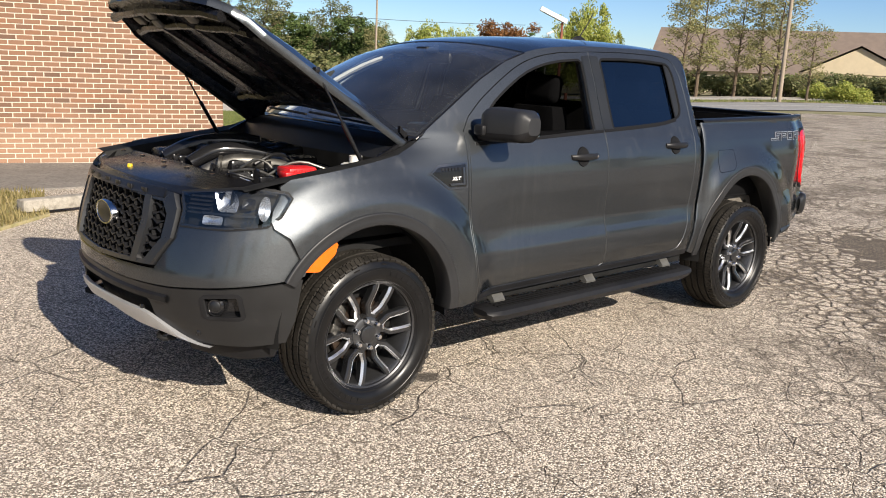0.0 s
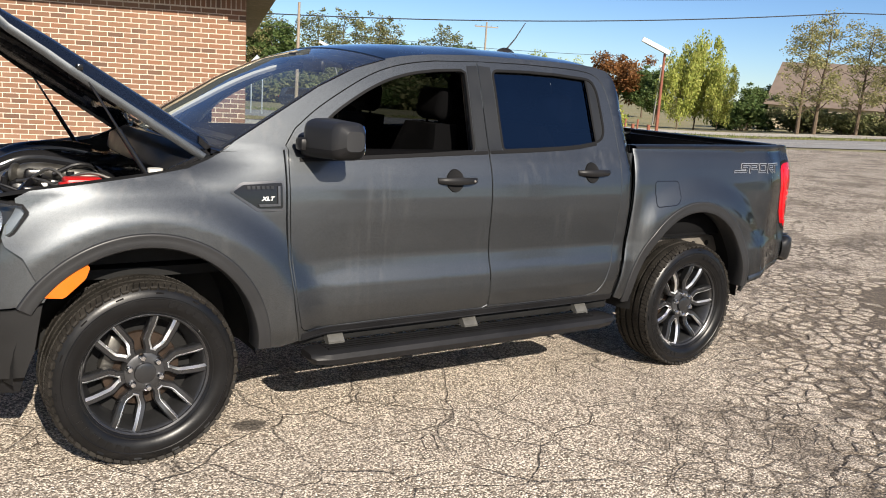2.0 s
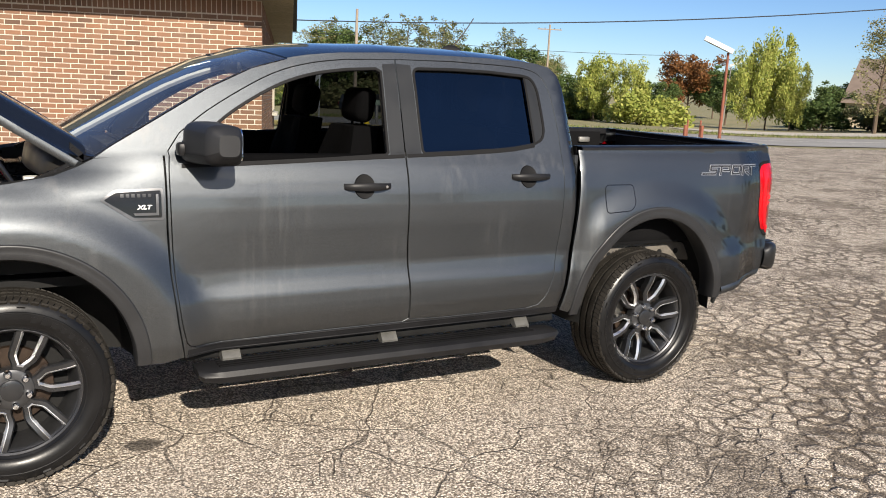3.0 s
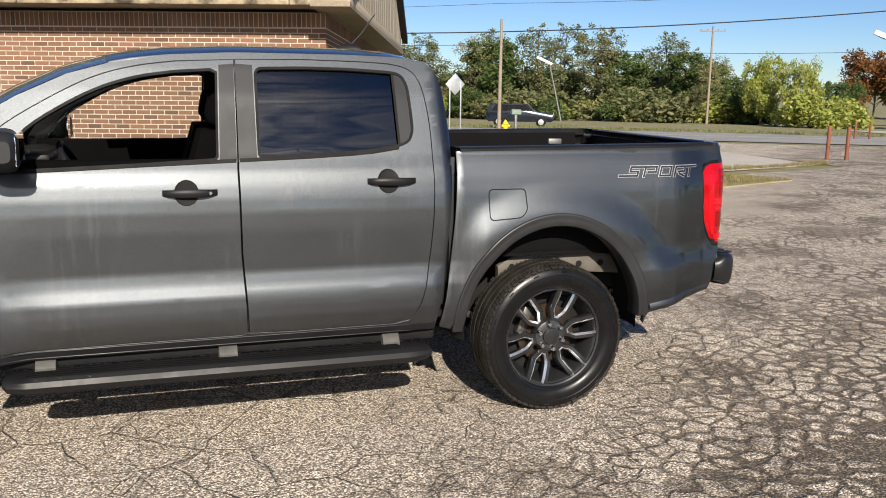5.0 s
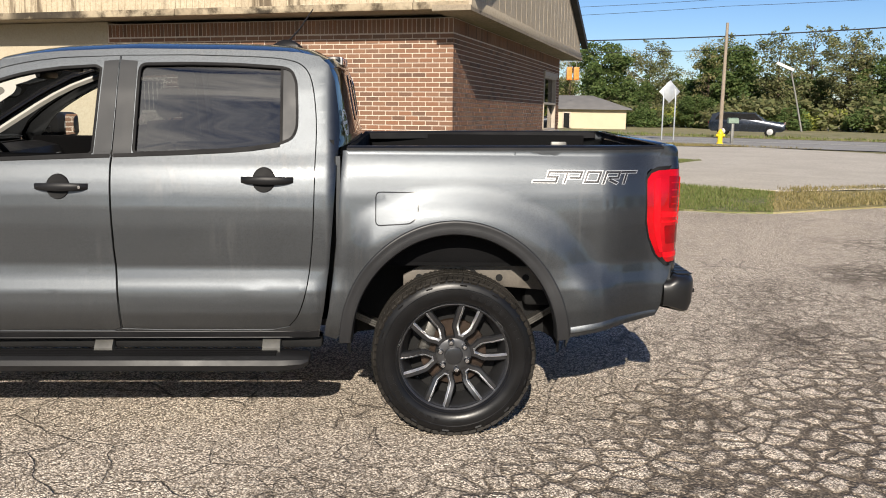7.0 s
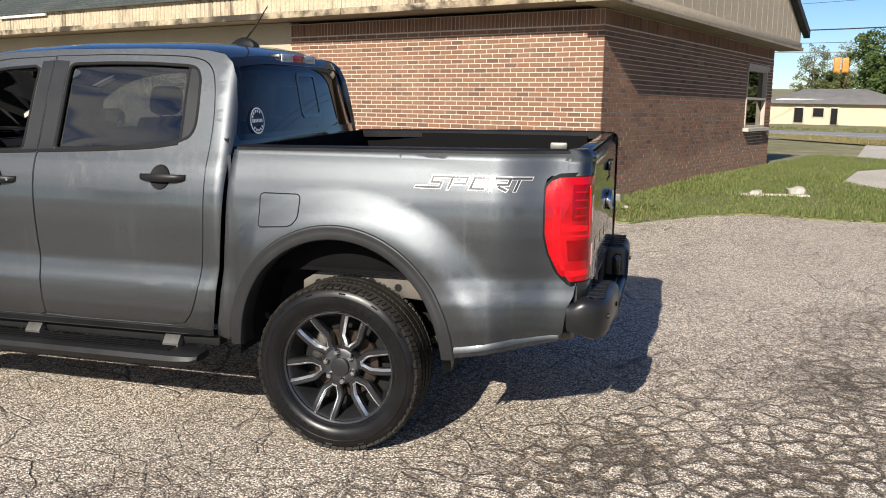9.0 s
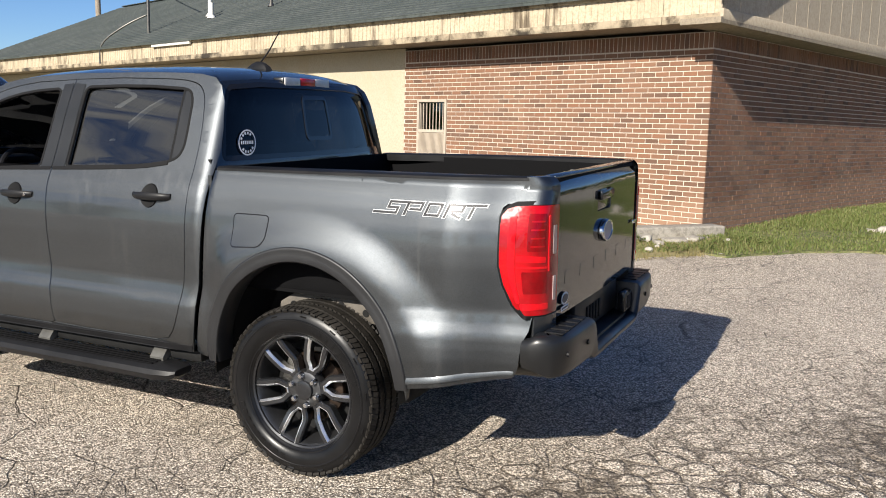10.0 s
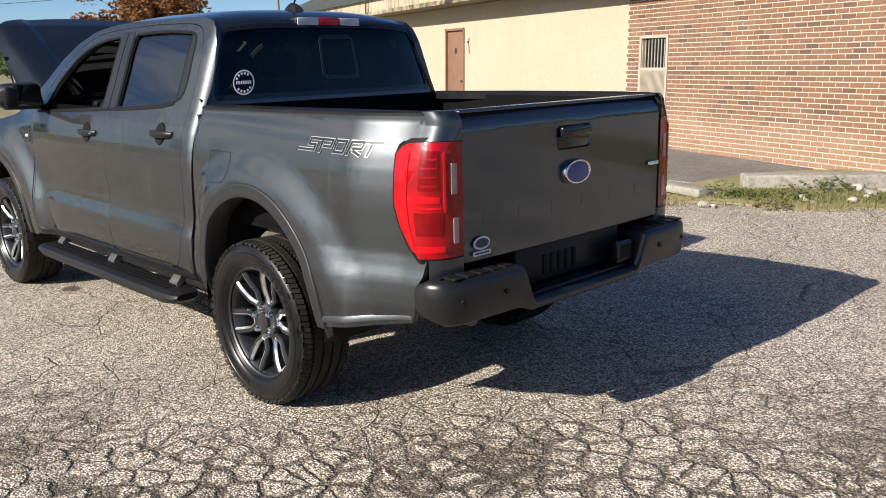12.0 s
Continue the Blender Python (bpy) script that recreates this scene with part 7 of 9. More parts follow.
def build_nose():
    hint = (-1, 0, 0.1)
    # painted upper bumper, from wheel arch to wheel arch, round the grille
    skin = [(0.135, 0.715), (0.105, 0.80), (0.075, 0.868), (0.16, 0.905), (0.26, 0.945), (0.30, 0.932), (0.38, 0.918), (s_of(0.535), 0.922), (s_of(0.530), 0.86), (s_of(0.45), 0.715), (1.0, 0.700),
            (1.0, 0.640), (0.80, 0.640), (0.60, 0.650), (0.40, 0.672), (0.22, 0.695)]
    for o in (skin, mir(skin)):
        h = (-0.7, -0.6 if o is skin else 0.6, 0.2)
        sheet("bumper_skin", panel(o, on_nose(0.010), h, (), (0.03, 0.025), 0.03), PAINT, truck)
    # lower black bumper
    low = [(0.14, 0.700), (0.22, 0.682), (0.40, 0.660), (0.60, 0.640), (1.0, 0.628), (1.0, 0.585), (0.72, 0.585), (0.69, 0.56), (0.66, 0.47), (0.60, 0.42), (0.48, 0.405), (0.34, 0.405), (0.20, 0.42), (0.165, 0.52)]
    fog = rounded([(0.335, 0.540), (0.455, 0.535), (0.462, 0.622), (0.345, 0.635)], 0.014)
    for o, f, sg in ((low, fog, -1), (mir(low), mir(fog), 1)):
        h = (-0.7, 0.6 * sg, 0.0)
        bmp = sheet("front_bumper", panel(o, on_nose(0.006), h, [f], (0.03, 0.025), 0.05), FLARE, truck, "grey lower front bumper")
        sheet("fog_recess", panel(grown(f, 0.004), on_nose(-0.03), h, (), 0.05, 0), GLOSS, bmp)
        c = nose(0.425 if sg < 0 else 1.575, 0.585, -0.012)
        n = (nose(0.425 if sg < 0 else 1.575, 0.585, 0.05) - c).normalized()
        bm = bmesh.new()
        q = Vector((0, -1, 0)).rotation_difference(n).to_matrix().to_4x4()
        lathe(bm, [(0.001, -0.012), (0.030, -0.010), (0.040, 0.0), (0.044, -0.006), (0.047, 0.002), (0.045, 0.02)], 28, Matrix.Translation(c) @ q)
        part("fog_lamp", bm, GLOSS, bmp, "small round fog lamp")
        bm = bmesh.new()
        lathe(bm, [(0.001, -0.016), (0.020, -0.014), (0.030, -0.006)], 24, Matrix.Translation(c) @ q)
        part("fog_lens", bm, ALLOY, bmp)
        sheet("fog_frame", panel(grown(f, 0.012), on_nose(0.012), h, [grown(f, -0.004)], 0.05, 0.012), TRIM, bmp)
        for sx, z in ((0.50, 0.455), (0.74, 0.52)):
            c = nose(sx if sg < 0 else 2 - sx, z, 0.008)
            n = (nose(sx if sg < 0 else 2 - sx, z, 0.05) - c).normalized()
            q = Vector((0, -1, 0)).rotation_difference(n).to_matrix().to_4x4()
            bm = bmesh.new()
            lathe(bm, [(0.001, -0.004), (0.009, -0.004), (0.012, -0.002), (0.012, 0.006)], 18, Matrix.Translation(c) @ q)
            part("parking_sensor", bm, GLOSS, bmp)
        # lip below the bumper
        lip_ = [(0.20, 0.42), (0.34, 0.405), (0.60, 0.42), (0.62, 0.33), (0.40, 0.315), (0.24, 0.335)]
        lip_ = lip_ if sg < 0 else mir(lip_)
        sheet("air_dam", panel(lip_, on_nose(-0.05), h, (), 0.05, 0.02), TRIM, bmp)
        # amber marker beside the arch
        mk = [(0.055, 0.872), (0.105, 0.825), (0.150, 0.735), (0.085, 0.728), (0.025, 0.80), (0.012, 0.845)]
        mk = mk if sg < 0 else mir(mk)
        sheet("side_marker", panel(rounded(mk, 0.01), on_nose(0.016), (0, sg, 0), (), 0.05, 0.02), AMBER, truck, "amber side marker lamp")
    # opening with a mesh between the bumper halves, and the silver skid plate
    bm = bmesh.new()
    loft(bm, [[nose(s, z, -0.05) for s in np.linspace(0.60, 1.40, 17)] for z in (0.42, 0.5, 0.6, 0.66)], closed=False)
    part("lower_intake", bm, DARK, truck)
    bm = bmesh.new()
    loft(bm, [[nose(s, z, o) for s in np.linspace(0.60, 1.40, 21)] for z, o in ((0.612, 0.002), (0.600, 0.02), (0.578, 0.02), (0.570, 0.0))], closed=False)
    part("intake_bar", bm, TRIM, truck)
    bm = bmesh.new()
    rings = []
    for i in range(41):
        s = 0.47 + 1.06 * i / 40
        k = min(s, 2 - s)
        up = 0.515 - 0.12 * (1 - smooth(0.47, 0.74, k))
        dn = 0.430 - 0.035 * (1 - smooth(0.47, 0.70, k)) + 0.03 * smooth(0.7, 1.0, k)
        dn = min(dn, up - 0.004)
        rings.append([nose(s, up, 0.006), nose(s, up - 0.004, 0.024), nose(s, (up + dn) / 2, 0.028), nose(s, dn, 0.020), nose(s, dn - 0.004, -0.02)])
    loft(bm, rings, closed=False)
    part("skid_plate", bm, SILVER, truck, "silver painted skid plate")
    for y in (-0.45, 0.45):
        bm = bmesh.new()
        tube(bm, [(-0.70, y, 0.40), (-0.80, y, 0.385), (-0.83, y + 0.04, 0.395), (-0.78, y + 0.07, 0.40), (-0.70, y + 0.06, 0.40)], 0.012, 8, 1)
        part("tow_hook", bm, DARK, truck)
    # grille: dark hexagonal frame with a net of bars
    mid_l = s_of(0.525)
    outer = [(s_of(0.44), 0.735), (mid_l, 0.86), (mid_l, 0.985), (s_of(0.485), 1.045), (1.0, 1.075), (2 - s_of(0.485), 1.045), (2 - mid_l, 0.985), (2 - mid_l, 0.86), (2 - s_of(0.44), 0.735), (1.0, 0.712)]
    cx, cz = 1.0, 0.90
    inner = [(cx + (u - cx) * 0.905, cz + (v - cz) * (0.80 if v > cz else 0.83) - 0.012) for u, v in outer]
    fr = sheet("grille", panel(outer, on_nose(0.030), hint, [inner], (0.04, 0.03), 0.06), GRILLE_GREY, truck, "dark grey honeycomb grille with an oval badge")
    bm = bmesh.new()
    loft(bm, [[nose(s, z, -0.05) for s in np.linspace(0.45, 1.55, 15)] for z in (0.70, 0.9, 1.06)], closed=False)
    part("radiator", bm, DARK, fr)
    for j in range(9):
        z = 0.745 + 0.0340 * j
        half = 0.46 - 0.10 * max(0, (0.84 - z) / 0.1)
        bm = bmesh.new()
        n = 26
        rows = []
        for i in range(n + 1):
            y = -half + 2 * half * i / n
            s = s_of(abs(y)) if y < 0 else 2 - s_of(abs(y))
            zz = z + 0.0080 * (1 if (i + j) % 2 else -1)
            rows.append([nose(s, zz + 0.0045, 0.012), nose(s, zz + 0.003, 0.020), nose(s, zz - 0.003, 0.020), nose(s, zz - 0.0045, 0.012), nose(s, zz - 0.004, -0.01), nose(s, zz + 0.004, -0.01)])
        loft(bm, rows)
        part("grille_bar", bm, TRIM, fr, angle=20)
    for j in range(8):
        for i in range(25):
            z = 0.762 + 0.0340 * j
            y = -0.46 + 0.92 * (i + 0.5) / 26
            if (i + j) % 2 or abs(y) > 0.445 - 0.10 * max(0, (0.84 - z) / 0.1):
                continue
            s = s_of(abs(y)) if y < 0 else 2 - s_of(abs(y))
            bm = bmesh.new()
            box(bm, nose(s, z, 0.008), (0.020, 0.010, 0.022))
            part("grille_web", bm, TRIM, fr)
    for sg in (-1, 1):
        bm = bmesh.new()
        rows = []
        for z in np.linspace(0.735, 1.035, 7):
            y = 0.355 - 0.02 * abs(z - 0.9) / 0.15
            rows.append([nose(s_of(y + dy) if sg < 0 else 2 - s_of(y + dy), z, o) for dy, o in ((0.028, 0.01), (0.022, 0.034), (-0.022, 0.034), (-0.028, 0.01))])
        loft(bm, rows)
        part("grille_post", bm, GRILLE_GREY, fr)
    bm = bmesh.new()
    loft(bm, [[nose(s, z, o) for s in np.linspace(s_of(0.44), 2 - s_of(0.44), 21)] for z, o in ((1.018, 0.030), (1.022, 0.036), (1.052, 0.034), (1.058, 0.028))], closed=False)
    part("grille_top_bar", bm, ALLOY, fr, "lighter grey top bar of the grille")
    # name strip on the top bar: plain bars
    for i in range(6):
        y = -0.30 + 0.12 * i
        s = s_of(abs(y)) if y < 0 else 2 - s_of(abs(y))
        bm = bmesh.new()
        box(bm, nose(s, 1.037, 0.036), (0.006, 0.050, 0.022), 0.002)
        part("name_bar", bm, TRIM, fr)
    bm = bmesh.new()
    c = nose(1.0, 0.895, 0.024)
    loft(bm, [[c + Vector((-o, k * 0.098 * math.cos(t), k * 0.058 * math.sin(t))) for t in (2 * math.pi * i / 40 for i in range(40))] for o, k in ((-0.02, 1.0), (0.012, 1.0), (0.018, 0.95), (0.018, 0.86), (0.012, 0.82))])
    oval = part("oval_badge", bm, CHROME, fr, "plain oval badge with a chrome rim")
    bm = bmesh.new()
    loft(bm, [[c + Vector((-o, k * 0.081 * math.cos(t), k * 0.047 * math.sin(t))) for t in (2 * math.pi * i / 40 for i in range(40))] for o, k in ((0.010, 1.0), (0.0155, 1.0), (0.019, 0.6), (0.020, 0.2))])
    part("oval_field", bm, ALLOY, oval)
    # headlamps
    for sg in (-1, 1):
        hl = [(0.205, 1.072), (0.188, 1.05), (0.225, 0.975), (0.270, 0.935), (0.40, 0.918), (s_of(0.548), 0.915), (s_of(0.552), 0.985), (s_of(0.52), 1.055), (0.42, 1.078), (0.30, 1.086)]
        m_ = (lambda o: o) if sg < 0 else mir
        h = (-0.7, sg * 0.6, 0.2)
        lens = sheet("headlamp", panel(m_(hl), on_nose(0.024), h, (), (0.03, 0.02), 0), LAMP_GLASS, truck, "clear headlamp with a dark inner housing")
        lens.visible_shadow = False
        sheet("lamp_housing", panel(m_(grown(hl, 0.004)), on_nose(-0.035), h, (), (0.05, 0.03), 0), DARK, lens)
        sheet("lamp_rim", panel(m_(grown(hl, 0.008)), on_nose(0.018), h, [m_(grown(hl, -0.006))], (0.05, 0.03), 0.0), TRIM, lens)
        m2 = (lambda s_: s_) if sg < 0 else (lambda s_: 2 - s_)
        def bowl(outline, depth, mt, name):
            """A reflector: a rim laid on the nose, hollowed towards its middle."""
            o = rounded(outline, 0.012)
            cu, cv = sum(p[0] for p in o) / len(o), sum(p[1] for p in o) / len(o)
            bm = bmesh.new()
            rings = [[nose(m2(cu + (u - cu) * k), cv + (v - cv) * k, 0.006 - depth * (1 - k * k)) for u, v in o] for k in (1.0, 0.85, 0.6, 0.3, 0.06)]
            loft(bm, rings, True, False)
            part(name, bm, mt, lens)
        bowl([(0.482, 1.068), (0.405, 1.074), (0.376, 1.030), (0.380, 0.986), (0.446, 0.986)], 0.026, REFLECTOR, "reflector")
        bowl([(0.282 + 0.022 * math.cos(t), 1.005 + 0.052 * math.sin(t)) for t in (2 * math.pi * i / 16 for i in range(16))], 0.030, REFLECTOR, "reflector")
        bowl([(0.365, 1.045), (0.318, 1.045), (0.318, 1.005), (0.365, 1.005)], 0.015, ALLOY, "reflector")
        bowl([(0.500, 0.968), (0.425, 0.966), (0.425, 0.930), (0.500, 0.928)], 0.008, REFLECTOR, "running_lamp")
        bowl([(0.420, 0.966), (0.315, 0.962), (0.325, 0.930), (0.420, 0.928)], 0.010, ALLOY, "running_lamp")
        sheet("lamp_divider", panel(m_([(0.505, 0.982), (0.31, 0.978), (0.31, 0.970), (0.505, 0.973)]), on_nose(0.012), h, (), 0.05, 0.02), ALLOY, lens)
        bm = bmesh.new()
        for j in range(5):
            z = 0.972 + 0.017 * j
            loft(bm, [[nose(s if sg < 0 else 2 - s, z + dz, o) for dz, o in ((0.003, -0.03), (0.003, 0.0), (-0.003, 0.0), (-0.003, -0.03))] for s in np.linspace(0.485, s_of(0.555), 6)])
        part("lamp_fin", bm, TRIM, lens)


# ---- hood and engine bay ----
HINGE = Vector((0.335, 0, 1.270))
HOOD_TURN = Matrix.Translation(HINGE) @ Matrix.Rotation(radians(38.8), 4, "Y") @ Matrix.Translation(-HINGE)


def hood_z(x, y):
    base = np.interp(x, (-0.88, -0.7, -0.4, 0.0, 0.34), (1.060, 1.128, 1.182, 1.236, 1.278))
    return base + 0.022 * (1 - (abs(y) / 0.74) ** 2) - 0.050 * smooth(0.62, 0.76, abs(y)) + 0.018 * smooth(0.36, 0.42, abs(y)) * (1 - smooth(0.56, 0.70, abs(y)))


def build_hood():
    half = [(-0.872, 0.0), (-0.862, 0.20), (-0.83, 0.40), (-0.78, 0.54), (-0.70, 0.62), (-0.55, 0.685), (-0.30, 0.715), (0.05, 0.735), (0.30, 0.745), (0.350, 0.73), (0.31, 0.66), (0.22, 0.50), (0.15, 0.25), (0.13, 0.0)]
    o = half + [(x, -y) for x, y in reversed(half[1:-1])]
    f = lambda u, v: HOOD_TURN @ Vector((u, v, hood_z(u, v)))
    up = HOOD_TURN.to_3x3() @ Vector((0, 0, 1))
    hood = sheet("hood", panel(o, f, up, (), (0.07, 0.05), 0.035), PAINT, truck, "raised dark grey hood on two gas struts")
    g = lambda u, v: HOOD_TURN @ Vector((u, v, hood_z(u, v) - 0.022 - 0.020 * smooth(0.0, 0.08, min(0.72 - abs(v), u + 0.84, 0.16 - u)) * (0.4 + 0.6 * smooth(-0.5, -0.35, u))))
    sheet("inner_frame", panel(grown(o, -0.012), g, -up, (), (0.04, 0.04), 0), BAY, hood, "black hood liner")
    for y in (-0.55, -0.18, 0.18, 0.55):
        bm = bmesh.new()
        pts = [HOOD_TURN @ Vector((x, y * (1 - 0.2 * max(0, -x - 0.3)), hood_z(x, y) - 0.045)) for x in np.linspace(-0.72, 0.02, 7)]
        tube(bm, pts, 0.020, 8)
        part("stiffener", bm, BAY, hood)
    for x in (-0.76, -0.62, 0.04):
        bm = bmesh.new()
        pts = [HOOD_TURN @ Vector((x + 0.06 * (y / 0.6) ** 2, y, hood_z(x, y) - 0.038)) for y in np.linspace(-0.58, 0.58, 9)]
        tube(bm, pts, 0.026, 8)
        part("stiffener", bm, BAY, hood)
    for y, x in ((-0.30, -0.70), (0.05, -0.74), (0.28, -0.69), (0.14, -0.66)):
        bm = bmesh.new()
        box(bm, HOOD_TURN @ Vector((x, y, hood_z(x, y) - 0.062)), (0.05, 0.07, 0.02), 0.006, HOOD_TURN.to_3x3().to_4x4())
        part("hood_latch", bm, CASTING, hood)
    for sg in (-1, 1):
        bm = bmesh.new()
        a, b = Vector((0.048, sg * 0.715, 1.160)), Vector((-0.204, sg * 0.705, 1.580))
        tube(bm, [a, a.lerp(b, 0.45)], 0.011, 10)
        tube(bm, [a.lerp(b, 0.45), b], 0.0055, 8)
        for p in (a, b):
            box(bm, p, (0.025, 0.03, 0.025), 0.006)
        part("gas_strut", bm, GLOSS, hood)
        bm = bmesh.new()
        loft(bm, [[Vector((x, sg * y, z)) for y in (0.715, 0.735)] + [Vector((x, sg * y, z - 0.03)) for y in (0.735, 0.715)] for x, z in ((0.12, 1.19), (0.22, 1.235), (0.30, 1.285), (0.25, 1.33))])
        part("hood_hinge", bm, BAY, hood)


def build_bay():
    rnd = random.Random(11)
    for sg in (-1, 1):
        bm = bmesh.new()
        rows = []
        for x in np.linspace(-0.62, 0.32, 12):
            ztop = np.interp(x, (-0.62, -0.4, -0.2, 0.02, 0.18, 0.33), (1.085, 1.120, 1.147, 1.175, 1.20, 1.262))
            y = S(max(x, -0.5), min(1.25, ztop)) - 0.004
            rows.append([Vector((x, sg * y, ztop)), Vector((x, sg * (y - 0.02), ztop + 0.006)), Vector((x, sg * 0.72, ztop - 0.004)), Vector((x, sg * 0.705, ztop - 0.04)), Vector((x, sg * 0.69, 0.80))])
        loft(bm, rows, closed=False)
        part("inner_fender", bm, DARK, truck)
    bm = bmesh.new()
    box(bm, (0.0, 0, 0.76), (0.9, 1.4, 0.04))
    box(bm, (0.40, 0, 1.00), (0.05, 1.5, 0.46), 0.01)
    part("bay_floor", bm, DARK, truck)
    # radiator cover
    bm = bmesh.new()
    rows = []
    for y in np.linspace(-0.68, 0.68, 17):
        xf = nose(s_of(abs(y)) if y < 0 else 2 - s_of(abs(y)), 1.06, 0.0).x
        rows.append([Vector((xf + 0.00, y, 1.035)), Vector((xf + 0.015, y, 1.068)), Vector((xf + 0.06, y, 1.085 - 0.03 * (abs(y) / 0.7) ** 3)), Vector((max(xf + 0.16, -0.52), y, 1.098 + 0.012 * math.cos(y * 7) - 0.02 * (abs(y) / 0.7) ** 3)), Vector((-0.47, y, 1.09)), Vector((-0.45, y, 1.03))])
    loft(bm, rows, closed=False)
    cover = part("radiator_cover", bm, plain("satin_black_cover", (0.008, 0.008, 0.0095), 0.24, vary=0.3, scale=10, bump=0.04, spec=0.5), truck, "glossy black radiator cover")
    bm = bmesh.new()
    tube(bm, [(-0.73, 0.09, 1.078), (-0.728, 0.09, 1.098)], [0.014, 0.011], 12)
    part("yellow_cap", bm, YELLOW, cover)
    for y in (-0.5, -0.25, 0.0, 0.25, 0.5):
        bm = bmesh.new()
        lathe(bm, [(0.001, 0), (0.012, 0), (0.012, 0.01)], 12, Matrix.Translation((-0.60, y, 1.108)) @ Matrix.Rotation(math.pi / 2, 4, "X"))
        part("clip", bm, GLOSS, cover)
    # engine: block, cover, pipes
    bm = bmesh.new()
    box(bm, (-0.10, 0.02, 0.93), (0.60, 0.46, 0.30), 0.04)
    box(bm, (-0.08, -0.05, 1.09), (0.50, 0.22, 0.07), 0.02)
    eng = part("engine", bm, BAY, truck, "dusty engine with black covers and hoses")
    bm = bmesh.new()
    box(bm, (-0.05, 0.16, 1.12), (0.52, 0.26, 0.09), 0.03)
    for i in range(4):
        box(bm, (-0.22 + 0.12 * i, 0.16, 1.168), (0.05, 0.20, 0.012), 0.004)
    part("engine_cover", bm, BAY, eng)
    bm = bmesh.new()
    tube(bm, [(-0.40, 0.42, 1.08), (-0.30, 0.34, 1.15), (-0.12, 0.24, 1.18), (0.02, 0.20, 1.16)], [0.042, 0.046, 0.044, 0.040], 14, 2)
    tube(bm, [(-0.45, 0.05, 1.09), (-0.32, 0.06, 1.15), (-0.20, 0.02, 1.155), (-0.05, -0.06, 1.13)], [0.035, 0.04, 0.04, 0.035], 12, 2)
    part("intake_duct", bm, GLOSS, eng)
    bm = bmesh.new()
    tube(bm, [(-0.42, -0.05, 1.06), (-0.30, -0.10, 1.12), (-0.18, -0.16, 1.11), (-0.02, -0.18, 1.08)], [0.03, 0.036, 0.034, 0.03], 12, 2)
    for x in (-0.36, -0.22, -0.1):
        lathe(bm, [(0.045, -0.006), (0.046, 0.006)], 18, Matrix.Translation((x, -0.11, 1.10)) @ Matrix.Rotation(0.9, 4, "Z"))
    part("metal_pipe", bm, CASTING, eng)
    for i in range(34):
        a = Vector((rnd.uniform(-0.42, 0.2), rnd.uniform(-0.55, 0.5), rnd.uniform(1.0, 1.08)))
        b = a + Vector((rnd.uniform(-0.3, 0.3), rnd.uniform(-0.25, 0.25), rnd.uniform(-0.04, 0.05)))
        m = a.lerp(b, 0.5) + Vector((0, 0, rnd.uniform(0.03, 0.08)))
        b.x, b.y = min(0.3, max(-0.46, b.x)), min(0.62, max(-0.62, b.y))
        bm = bmesh.new()
        tube(bm, [a, m, b], rnd.choice((0.007, 0.010, 0.014, 0.018)), 8, 2)
        part("hose", bm, rnd.choice((BAY, GLOSS, GLOSS, CASTING, CHROME)), eng)
    for i in range(70):
        c = Vector((rnd.uniform(-0.42, 0.26), rnd.uniform(-0.60, 0.60), rnd.uniform(1.0, 1.07)))
        bm = bmesh.new()
        if rnd.random() < 0.5:
            box(bm, c, (rnd.uniform(0.025, 0.085), rnd.uniform(0.025, 0.085), rnd.uniform(0.04, 0.09)), 0.008)
        else:
            r = rnd.uniform(0.010, 0.030)
            tube(bm, [c, c + Vector((0, 0, 0.05))], [r, r * 0.9], 14)
        part("fitting", bm, rnd.choice((BAY, GLOSS, CASTING, CHROME, BAY, GLOSS)), eng)
    # battery with its red cover
    bm = bmesh.new()
    box(bm, (-0.15, -0.50, 0.985), (0.26, 0.19, 0.18), 0.012)
    bat = part("battery", bm, BAY, truck, "battery with a red terminal cover")
    bm = bmesh.new()
    box(bm, (-0.150, -0.465, 1.100), (0.15, 0.12, 0.048), 0.010)
    box(bm, (-0.215, -0.500, 1.092), (0.07, 0.07, 0.034), 0.008)
    for i in range(4):
        box(bm, (-0.195 + 0.030 * i, -0.528, 1.100), (0.016, 0.006, 0.030), 0.002, seg=1)
    part("terminal_cover", bm, RED_COVER, bat, "red plastic terminal cover")
    # reservoirs near the bulkhead
    bm = bmesh.new()
    box(bm, (0.12, -0.56, 1.08), (0.11, 0.13, 0.12), 0.02)
    tube(bm, [(0.12, -0.56, 1.14), (0.12, -0.56, 1.175)], [0.032, 0.032], 16)
    part("fluid_reservoir", bm, WHITE_PLASTIC, truck, "white brake-fluid reservoir")
    bm = bmesh.new()
    box(bm, (0.0, 0.52, 1.05), (0.24, 0.2, 0.16), 0.03)
    box(bm, (-0.30, 0.55, 1.04), (0.22, 0.16, 0.15), 0.03)
    part("air_box", bm, BAY, truck)
    # cowl below the windscreen, with the wipers
    bm = bmesh.new()
    rows = []
    for y in np.linspace(-0.74, 0.74, 13):
        k = 1 - (abs(y) / 0.76) ** 2.2
        rows.append([Vector((0.355 - 0.150 * k, y, 1.275 + 0.022 * k)), Vector((0.30 - 0.150 * k, y, 1.252 + 0.020 * k)), Vector((0.235 - 0.10 * k, y, 1.225 + 0.02 * k)), Vector((0.22 - 0.10 * k, y, 1.17))])
    loft(bm, rows, closed=False)
    cowl = part("cowl", bm, TRIM, truck, "black plastic cowl below the windscreen")
